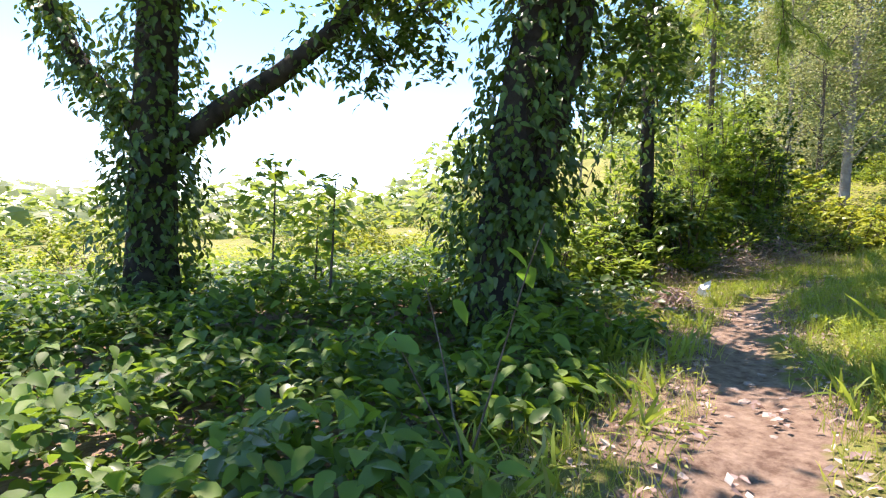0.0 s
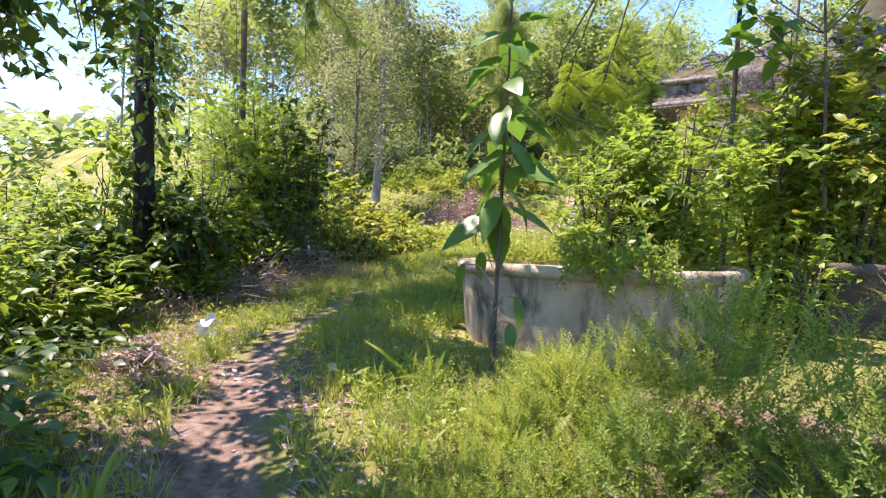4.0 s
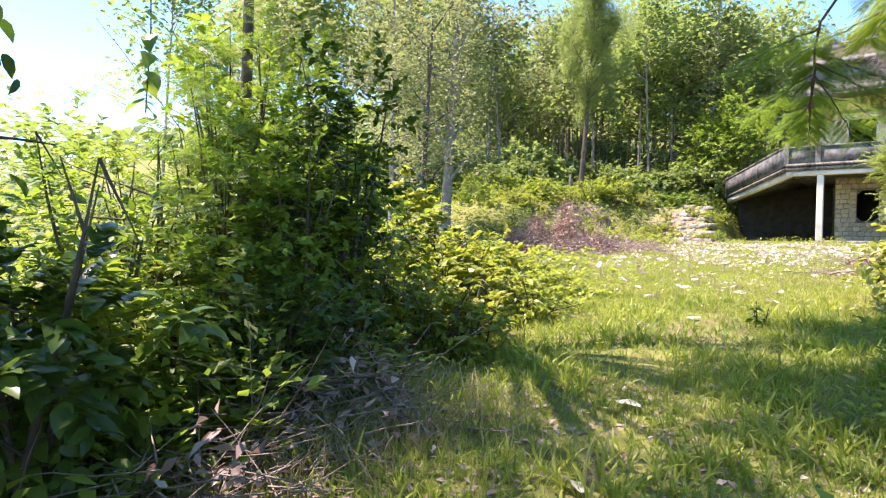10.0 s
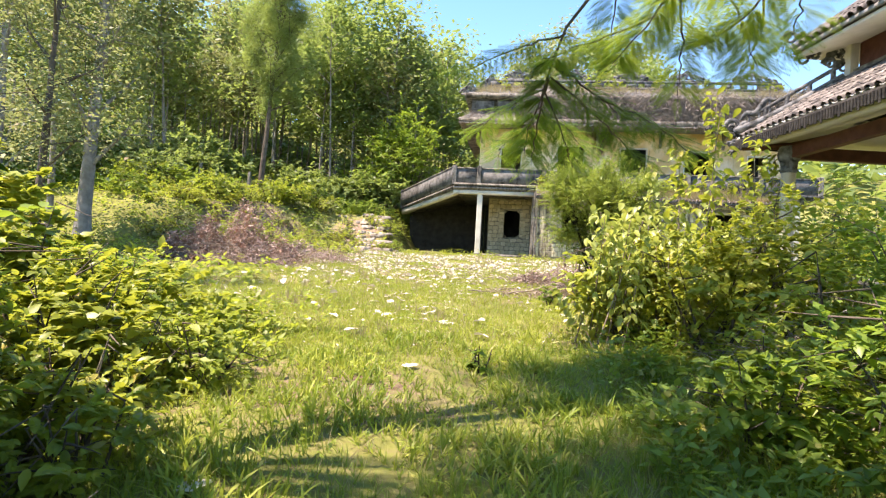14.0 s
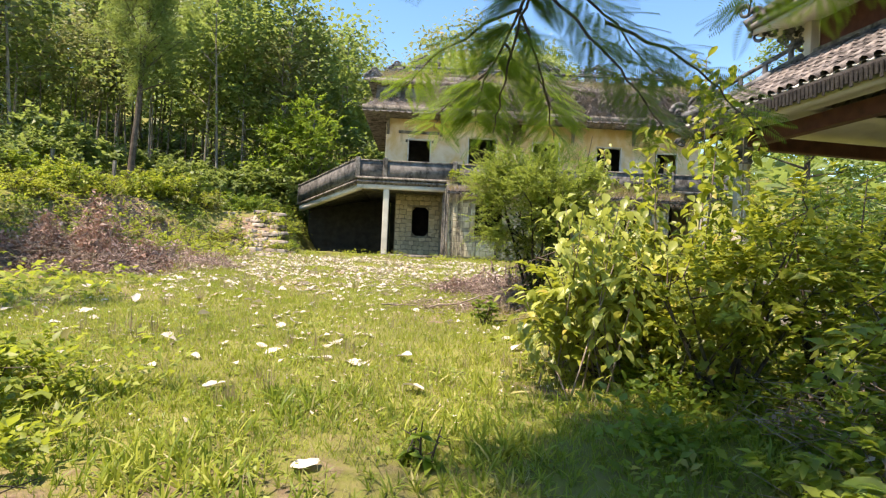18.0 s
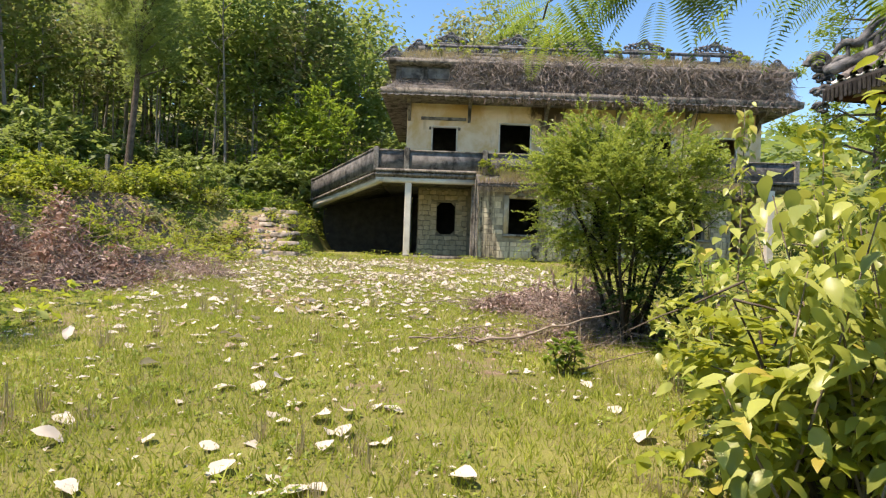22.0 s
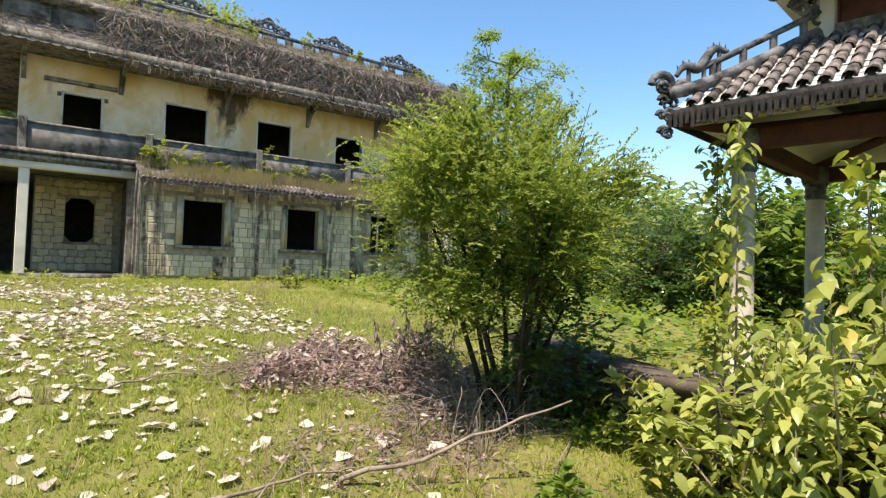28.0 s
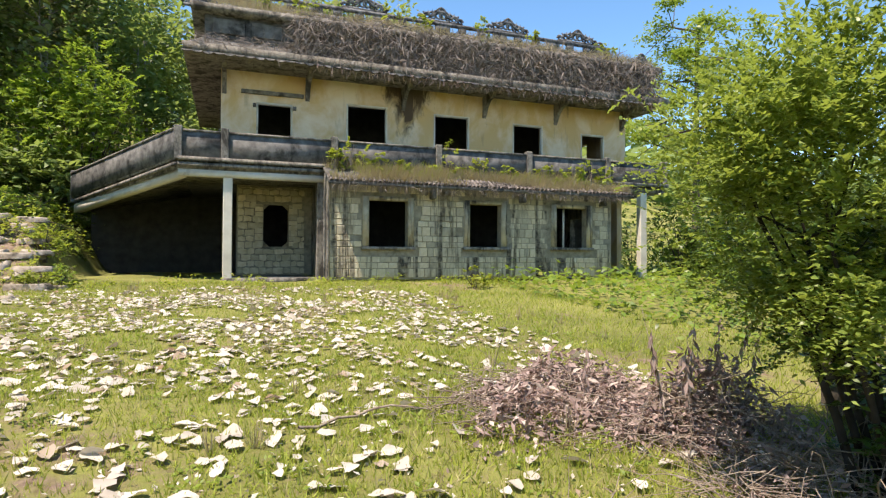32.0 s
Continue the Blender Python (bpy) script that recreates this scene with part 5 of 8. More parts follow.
def tree(name, label, x, y, height, radius, lean, crown, n, leaf, mat, bark, shape=LEAF, seed=0, limbs=9, start=0.45, sides=9, category="tree", group="", base=None, clumps=26, tight=0.26, flat=1.0):
    """A tree: bent tapered trunk, limbs that reach into the crown, leaves in clumps at the limb ends."""
    rng = np.random.default_rng(seed)
    zb = gz1(x, y) if base is None else base
    root = tagged(new(name), label, category, group)
    root.location = (x, y, zb)
    top = np.array((lean[0], lean[1], height * 0.86))
    line = bent(rng, (0, 0, -0.2), top, 10, 0.035)
    g = Geo().add(*tube(line, np.linspace(radius, radius * 0.22, 10) * np.r_[1.35, np.ones(9)], sides))
    ends = []
    for k in range(limbs):
        u = start + (0.97 - start) * (k + 0.5) / limbs
        i = min(int(u * 9), 8)
        p = line[i] + (line[i + 1] - line[i]) * (u * 9 - i)
        a = k * 2.4 + rng.uniform(-0.4, 0.4)
        reach = crown[0] * (1.05 - 0.55 * u) * rng.uniform(0.7, 1.1)
        e = p + np.array((math.cos(a) * reach, math.sin(a) * reach, crown[1] * rng.uniform(0.10, 0.5)))
        limb = bent(rng, p, e, 7, 0.08)
        g.add(*tube(limb, np.linspace(radius * 0.34, radius * 0.07, 7), 6 if sides > 6 else 4))
        ends.append(e)
        for _ in range(3 if sides > 6 else 1):
            q = limb[rng.integers(3, 7)] + rng.normal(0, 0.28, 3) * crown[0]
            g.add(*tube(bent(rng, limb[4], q, 4, 0.08), np.linspace(radius * 0.12, radius * 0.03, 4), 4))
            ends.append(q)
    ends.append(top)
    g.done("trunk", bark, root, smooth=True)
    ends = np.array(ends)
    k = rng.integers(0, len(ends), n)
    size = rng.uniform(0.5, 1.0, len(ends))[k][:, None]
    p = ends[k] + rng.normal(0, tight, (n, 3)) * np.array((crown[0], crown[0], crown[1] * 0.7 * flat)) * size
    w, up = rand_ways(rng, n, 0.2)
    v, f = scatter(shape, p, w, up, rng.uniform(0.6, 1.3, n) * leaf)
    mk("crown", v, f, mat, root)
    return root


def ivy_on(root, name, rng, line, radius, n, leaf, mat=None, label="glossy ivy covering the trunk", stand=0.34, shape=OVAL):
    """Leaves that clothe a trunk given as a line of points."""
    line = np.asarray(line, float)
    u = rng.uniform(0, len(line) - 1.001, n)
    i = u.astype(int)
    c = line[i] + (line[i + 1] - line[i]) * (u - i)[:, None]
    a = rng.uniform(0, 2 * math.pi, n)
    o = np.stack([np.cos(a), np.sin(a), np.zeros(n)], -1)
    lump = 1 + 0.9 * np.sin(c[:, 2] * 5 + a * 3) * np.sin(c[:, 2] * 2.3 + a) + 0.4 * np.sin(c[:, 2] * 1.1)
    p = c + o * (radius + stand * lump * rng.uniform(0.2, 1, n))[:, None]
    w = unit(np.stack([rng.normal(0, 0.5, n), rng.normal(0, 0.5, n), rng.normal(-0.75, 0.3, n)], -1) + 0.4 * o)
    v, f = scatter(shape, p, w, o + rng.normal(0, 0.45, (n, 3)) + np.array((0, 0, 0.4)), rng.uniform(0.35, 1.25, n) * leaf)
    return mk(name, v, f, mat or M_IVY, root, label, True)


# the two ivy clad trees beside the track
def ivy_tree(label, x, y, stems, seed, n, leaf, crown_n, crown_c, crown_r, shade_clumps=()):
    rng = np.random.default_rng(seed)
    zb = gz1(x, y)
    root = tagged(new("ivy_clad_tree"), label, "tree")
    root.location = (x, y, zb)
    for k, (pts, r0, r1, dense) in enumerate(stems):
        line = np.array(pts, float)
        fine = np.stack([np.interp(np.linspace(0, 1, 14), np.linspace(0, 1, len(line)), line[:, c]) for c in range(3)], -1)
        fine += rng.normal(0, 0.012, fine.shape)
        mk("trunk" if k == 0 else "limb", *tube(fine, np.linspace(r0, r1, 14) * (np.r_[1.3, 1.1, np.ones(12)] if k == 0 else 1), 10), M_BARKD, root, "dark bark, partly bare", True)
        if dense:
            ivy_on(root, "ivy", rng, fine[: 14 if k else 13], (r0 + r1) / 2, int(n * dense), leaf)
    p = clumped(rng, crown_n, crown_c, crown_r, 30, 0.22)
    # Unseen leaf clumps, added high up to shade bank, track and planter.
    for many, c, r in shade_clumps:
        p = np.concatenate([p, clumped(rng, many, c, r, 30, 0.25)])
    w, up = rand_ways(rng, len(p), 0.4)
    v, f = scatter(LEAF, p, w, up, rng.uniform(0.6, 1.2, len(p)) * 0.2)
    mk("crown", v, f, M_GREEN, root)
    return root


ivy_tree("thick trunk with a bare curved limb, smothered in dark ivy", 0.45, -40.5,
         [([(0, 0, -0.2), (0.0, 0.0, 1.4), (0.05, 0.05, 2.6), (0.25, 0.2, 5.0), (0.3, 0.3, 8)], 0.36, 0.22, 1.0),
          ([(0.1, 0.2, 2.2), (0.55, 1.0, 2.75), (1.0, 1.8, 3.2), (1.5, 2.6, 3.9), (2.0, 3.4, 5.4)], 0.17, 0.09, 0.10),
          ([(-0.1, -0.1, 2.5), (-0.4, -0.9, 3.3), (-0.6, -1.6, 4.6)], 0.16, 0.08, 0.25)], 31, 5400, 0.135, 2300, (-0.6, 1.0, 6.2), (2.6, 3.4, 1.7))
ivy_tree("leaning dark trunk smothered in ivy beside the track", 3.15, -36.45,
         [([(0, 0, -0.2), (0.0, 0.05, 1.0), (0.02, 0.2, 2.2), (0.12, 0.5, 4.0), (0.2, 0.7, 6.0)], 0.34, 0.22, 1.0),
          ([(0.05, 0.1, 0.9), (0.12, 0.45, 1.8), (0.2, 0.8, 3.2), (0.3, 1.1, 5.5)], 0.19, 0.13, 0.22)], 32, 5600, 0.125, 2600, (-1.7, -0.6, 5.2), (2.0, 2.0, 1.5), [(700, (-0.5, -3.0, 5.6), (2.2, 1.7, 0.7)), (700, (1.8, -2.3, 5.7), (1.8, 1.1, 0.5)), (2400, (-0.8, -1.7, 5.8), (1.4, 1.2, 0.5)), (1500, (1.0, -3.0, 5.9), (1.5, 0.9, 0.5)), (1000, (2.3, 2.3, 5.9), (1.2, 0.7, 0.4)), (300, (2.0, 0.7, 5.5), (1.5, 1.0, 0.4)), (1500, (-1.3, 3.1, 5.9), (1.8, 0.9, 0.6)), (420, (3.6, 1.6, 6.0), (0.9, 0.8, 0.4)), (900, (-2.2, 4.2, 5.9), (1.3, 0.9, 0.45))])
rng = np.random.default_rng(34)
for k, (x, y, z, rx, rz, n) in enumerate(((3.6, -34.9, 0.7, 0.7, 0.9, 700), (2.6, -34.2, 0.9, 0.8, 1.0, 700), (4.3, -35.2, 1.6, 0.6, 0.5, 420), (1.8, -37.6, 1.7, 0.8, 0.8, 500), (2.6, -36.9, 2.2, 0.7, 0.6, 420), (2.2, -37.9, 1.0, 0.5, 0.6, 420), (2.35, -37.2, 1.2, 0.5, 0.6, 380))):
    root = tagged(new("hanging_spray"), "dark leafy spray hanging from the leaning tree", "branch", "hanging sprays")
    root.location = (x, y, z)
    g = Geo()
    for j in range(4):
        g.add(*tube(bent(rng, (3.2 - x, -36.1 - y, 2.9 - z) if j == 0 else (0, 0, rz * 0.6), rng.normal(0, 0.6, 3) * (rx, rx, rz), 6, 0.05), np.linspace(0.014, 0.004, 6), 4))
    g.done("branching", M_BARK, root)
    p = clumped(rng, n, (0, 0, 0), (rx, rx, rz), 16, 0.2)
    w, up = rand_ways(rng, n, 0.5)
    mk("foliage", *scatter(LEAF, p, w, up, rng.uniform(0.09, 0.17, n)), M_DARK, root)
# slim ivy trunk on the far side of the track
rng = np.random.default_rng(33)
slim = tagged(new("slim_ivy_tree"), "slim dark trunk with ivy climbing its sides", "tree")
slim.location = (-0.55, -31.9, gz1(-0.55, -31.9))
line = bent(rng, (0, 0, -0.1), (-0.35, 0.2, 9.0), 14, 0.01)
mk("trunk", *tube(line, np.linspace(0.15, 0.09, 14), 9), M_BARKD, slim, "", True)
ivy_on(slim, "ivy", rng, line, 0.1, 1300, 0.16, M_IVY, "ivy leaves hanging round the slim trunk", 0.4)
p = clumped(rng, 1200, (-0.3, 0.2, 8.0), (2.6, 2.6, 1.5), 22, 0.22)
w, up = rand_ways(rng, 1200)
mk("crown", *scatter(LEAF, p, w, up, rng.uniform(0.08, 0.16, 1200)), M_GREEN, slim)


def tufts(name, label, n, xr, yr, keep, height, spread, per, shape, leaf, mat, seed, blade=False, cat="weeds", wide=None):
    """Separate weedy plants: leaves up the stems of many small rooted clumps."""
    rng = np.random.default_rng(seed)
    x, y = rng.uniform(*xr, n), rng.uniform(*yr, n)
    k = keep(x, y)
    x, y = x[k], y[k]
    m = len(x)
    h = rng.uniform(*height, m) * (0.8 + 0.35 * noise_field(x * 1.2, y * 1.2))
    i = np.repeat(np.arange(m), per)
    a = rng.uniform(0, 2 * math.pi, m * per)
    if blade:
        lean = rng.uniform(0.1, 0.9, m * per)
        w = np.stack([np.cos(a) * lean, np.sin(a) * lean, np.ones(m * per)], -1)
        p = np.stack([x[i] + np.cos(a) * 0.05 * rng.uniform(0, 1, m * per), y[i] + np.sin(a) * 0.05, ground_z(x[i], y[i]) - 0.01], -1)
        up = np.stack([-np.cos(a), -np.sin(a), lean * 0.5], -1)
        ln = h[i] * rng.uniform(0.6, 1.25, m * per)
    else:
        u = rng.uniform(0.12, 1.0, m * per)
        r = spread * (0.25 + 0.75 * u) * np.sqrt(rng.uniform(0.05, 1, m * per))
        p = np.stack([x[i] + np.cos(a) * r, y[i] + np.sin(a) * r, ground_z(x[i], y[i]) + h[i] * u * (1.05 - 0.5 * (r / spread) ** 2)], -1)
        w = np.stack([np.cos(a), np.sin(a), rng.normal(0.45, 0.45, m * per)], -1)
        up = np.stack([rng.normal(0, 0.3, m * per), rng.normal(0, 0.3, m * per), np.ones(m * per)], -1)
        ln = rng.uniform(0.6, 1.3, m * per) * leaf
    v, f = scatter(shape, p, w, up, ln, None if wide is None else ln * wide)
    return tagged(mk(name, v, f, mat), label, cat, kind="stuff")


# carpet of broad leaves on the left of the track
def carpet(name, label, n, xr, yr, keep, leaf, mat, shape, seed, lift=(0.02, 0.3), droop=0.1, cat="groundcover", blade=False, wide=None, smooth=False):
    rng = np.random.default_rng(seed)
    x, y = rng.uniform(*xr, n), rng.uniform(*yr, n)
    k = keep(x, y)
    x, y = x[k], y[k]
    m = len(x)
    z = ground_z(x, y) + rng.uniform(*lift, m) * (0.7 + 0.5 * noise_field(x * 1.4, y * 1.4))
    p = np.stack([x, y, z], -1)
    if blade:
        w = unit(np.stack([rng.normal(0, 0.42, m), rng.normal(0, 0.42, m), np.ones(m)], -1))
        up = np.stack([rng.normal(0, 1, m), rng.normal(0, 1, m), np.zeros(m)], -1)
        p[:, 2] = ground_z(x, y) - 0.01
    else:
        w, up = rand_ways(rng, m, droop)
    ln = rng.uniform(0.55, 1.3, m) * leaf
    v, f = scatter(shape, p, w, up, ln, None if wide is None else ln * wide)
    return tagged(mk(name, v, f, mat, None, "", smooth), label, cat, kind="stuff")


def left_bank(x, y):
    return (track_distance(x, y) > 1.1 + 0.4 * noise_field(x * 2, y * 2)) & (y < -34.4 - 0.55 * (x - 4)) & (x > -6)


# Sun and shade are put into the greens: M_IVY dark below, M_CARPET lighter above.
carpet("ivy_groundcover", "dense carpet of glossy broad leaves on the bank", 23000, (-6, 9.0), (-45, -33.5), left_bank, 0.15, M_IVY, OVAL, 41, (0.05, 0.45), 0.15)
carpet("ivy_groundcover", "broad leaves on the bank, sunlight put into a lighter green", 8000, (-8, 6.0), (-46, -35), left_bank, 0.16, M_CARPET, OVAL, 42, (0.25, 0.52), 0.1, smooth=True)
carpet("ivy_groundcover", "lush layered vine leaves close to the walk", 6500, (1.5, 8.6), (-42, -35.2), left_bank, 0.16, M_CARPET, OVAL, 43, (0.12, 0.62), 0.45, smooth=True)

# bushes on the west side of the track
# Greens hold sun and shade: M_DARK and M_IVY stand for the shaded thicket.
LB = "green roadside bush of broad leaves"
for k, (x, y, rx, ry, top, n, leaf, mat, shp) in enumerate((
        (-2.7, -27.9, 1.3, 1.4, 2.35, 3600, 0.14, M_VINEY, OVAL), (-3.2, -28.4, 1.7, 1.6, 2.9, 700, 0.34, M_FERN, FROND), (-4.4, -27.0, 1.4, 1.4, 2.2, 1500, 0.16, M_GREEN, OVAL), (-1.75, -27.2, 0.75, 0.95, -0.15, 1000, 0.10, M_WEED, OVAL), (-1.4, -28.2, 0.75, 0.8, 2.15, 3200, 0.11, M_IVY, OVAL), (-1.15, -29.0, 0.75, 0.7, 1.2, 2400, 0.10, M_VINEY, LEAF), (-2.4, -28.9, 0.9, 0.8, 1.9, 900, 0.3, M_BOUGH, FROND), (-1.9, -29.9, 0.8, 0.7, 0.7, 420, 0.28, M_BOUGH, FROND), (-2.0, -29.2, 0.9, 0.8, 1.0, 1600, 0.11, M_VINEY, LEAF), (-0.6, -31.2, 0.8, 0.7, -0.5, 900, 0.17, M_GREEN, OVAL), (0.9, -33.5, 0.7, 0.6, -1.35, 700, 0.16, M_GREEN, OVAL), (-0.5, -29.6, 0.8, 0.9, -0.6, 1800, 0.09, M_DARK, LEAF), (0.1, -32.9, 0.8, 0.6, -0.9, 900, 0.16, M_DARK, OVAL),
        (-4.6, -29.5, 1.6, 1.6, 1.2, 2600, 0.12, M_GREEN, LEAF), (0.1, -31.5, 0.75, 0.7, 0.1, 1100, 0.14, M_DARK, OVAL), (-0.9, -30.6, 0.9, 0.8, 0.4, 2000, 0.10, M_VINEY, LEAF), (-1.2, -32.2, 0.9, 0.8, 0.4, 1100, 0.15, M_GREEN, OVAL), (-2.3, -30.2, 1.3, 1.0, 0.35, 2600, 0.09, M_WEED, LEAF), (-1.1, -30.9, 0.9, 0.8, -0.2, 2200, 0.08, M_WEED, LEAF),
        (-1.6, -33.2, 1.4, 1.1, 0.1, 2600, 0.12, M_GREEN, LEAF), (0.0, -33.6, 1.0, 0.8, -0.6, 2200, 0.11, M_GREEN, LEAF), (1.2, -34.7, 1.0, 0.7, -0.85, 1600, 0.12, M_GREEN, OVAL),
        (-2.2, -24.6, 1.1, 1.1, -0.25, 1500, 0.13, M_YELLOW, OVAL), (-1.9, -25.9, 0.8, 0.8, -0.2, 900, 0.11, M_YELLOW, OVAL), (-0.9, -26.7, 0.65, 0.6, -0.75, 900, 0.10, M_YELLOW, OVAL), (-0.75, -25.2, 0.7, 0.7, -0.75, 900, 0.09, M_WEED, LEAF), (-0.9, -27.2, 0.7, 0.7, -0.75, 1000, 0.09, M_WEED, LEAF), (-0.3, -28.6, 0.5, 0.6, -1.05, 600, 0.08, M_FERNWEED, LEAF), (-0.4, -27.2, 0.5, 0.5, -1.05, 500, 0.09, M_WEED, OVAL), (-3.2, -23.4, 1.0, 0.9, -0.2, 1300, 0.12, M_VINEY, OVAL), (-1.2, -25.6, 0.6, 0.6, -0.75, 260, 0.13, M_PALE, OVAL), (-1.3, -27.9, 0.6, 0.7, -0.4, 420, 0.13, M_YELLOW, OVAL), (-1.5, -26.0, 0.6, 0.6, -0.3, 700, 0.12, M_YELLOW, HEART), (-3.9, -25.4, 1.5, 1.4, 0.0, 1400, 0.12, M_WEED, OVAL), (-4.6, -22.8, 1.4, 1.4, -0.2, 1900, 0.11, M_WEED, LEAF),
        (-1.8, -23.2, 0.9, 0.8, -0.75, 1000, 0.10, M_WEED, LEAF), (-6.4, -26.5, 2.0, 2.0, 0.6, 2400, 0.13, M_GREEN, LEAF), (2.3, -35.6, 0.9, 0.5, -1.55, 1500, 0.10, M_DARK, LEAF))):
    bush("roadside_bush", LB, x, y, (rx, ry), top, n, leaf, mat, shp, 100 + k, group="roadside bushes")
rng = np.random.default_rng(51)
fl = tagged(mk("white_flower", *scatter(LEAF, np.repeat([(-1.35, -27.35, 1.0)], 5, 0), np.stack([np.cos(np.arange(5) * 1.26), np.sin(np.arange(5) * 1.26), np.full(5, 0.3)], -1), np.tile((0, 0, 1.0), (5, 1)), 0.07), M_PAPER), "small white flower on the dark bush", "flower")
# creeper on the far side, bright against the shade
bush("creeper", "pale yellow green creeper lit by the sun", -4.0, -23.9, (1.0, 0.8), 0.9, 1500, 0.15, M_YELLOW, HEART, 131, category="creeper")

# bushes to the west in the sun, and the far edge
rng = np.random.default_rng(61)
for k in range(22):
    x, y = rng.uniform(-26, -8), rng.uniform(-52, -22)
    bush("field_bush", "sunlit green field bush", x, y, (rng.uniform(1.4, 2.6), rng.uniform(1.4, 2.6)), gz1(x, y) + rng.uniform(1.0, 2.6), 900, 0.24, (M_GREEN, M_WEED, M_YELLOW)[k % 3], DIAMOND, 200 + k, group="field bushes", stems=4)
for k, (x, y) in enumerate(((1.3, -38.9), (1.9, -38.2), (0.6, -38.3))):
    rng = np.random.default_rng(140 + k)
    root = tagged(new("leafy_sapling"), "thin leafy sapling among the ground cover", "sapling", "saplings in the ground cover")
    root.location = (x, y, gz1(x, y))
    h = 1.9 - 0.3 * k
    line = bent(rng, (0, 0, 0), (0.1, 0.05, h), 6, 0.02)
    mk("stem", *tube(line, np.linspace(0.022, 0.008, 6), 5), M_BARK, root)
    p = np.stack([rng.normal(0.05, 0.2, 130), rng.normal(0, 0.2, 130), rng.uniform(0.4, 1.05, 130) * h], -1)
    w, up = rand_ways(rng, 130, 0.4)
    mk("foliage", *scatter(LEAF, p, w, up, rng.uniform(0.12, 0.24, 130)), M_GREEN, root)
# tall twiggy plant with round leaves in front of the leaning trunk
rng = np.random.default_rng(151)
root = tagged(new("twiggy_seedling"), "thin bent seedling with a few broad hanging leaves", "seedling")
root.location = (6.3, -37.85, gz1(6.3, -37.85))
g = Geo()
tops = [(0.35, 0.3, 1.35), (-0.45, -0.1, 1.05), (0.05, -0.4, 0.8)]
for e in tops:
    g.add(*tube(bent(rng, (0, 0, 0), e, 7, 0.05), np.linspace(0.008, 0.003, 7), 5))
g.done("stem", M_BARK, root)
p = np.array([(0.02, 0.15, 1.42), (0.08, 0.2, 1.3), (0.2, 0.2, 1.5), (-0.3, -0.1, 1.2), (-0.2, 0.0, 1.05), (0.1, -0.3, 0.95), (0.05, -0.2, 0.8), (-0.1, 0.05, 0.75), (0.15, 0.1, 1.1)])
w, up = rand_ways(rng, 9, 0.6)
mk("foliage", *scatter(OVAL, p * np.array((1.4, 1.4, 0.88)), w, up, rng.uniform(0.15, 0.26, 9)), M_BIG, root)

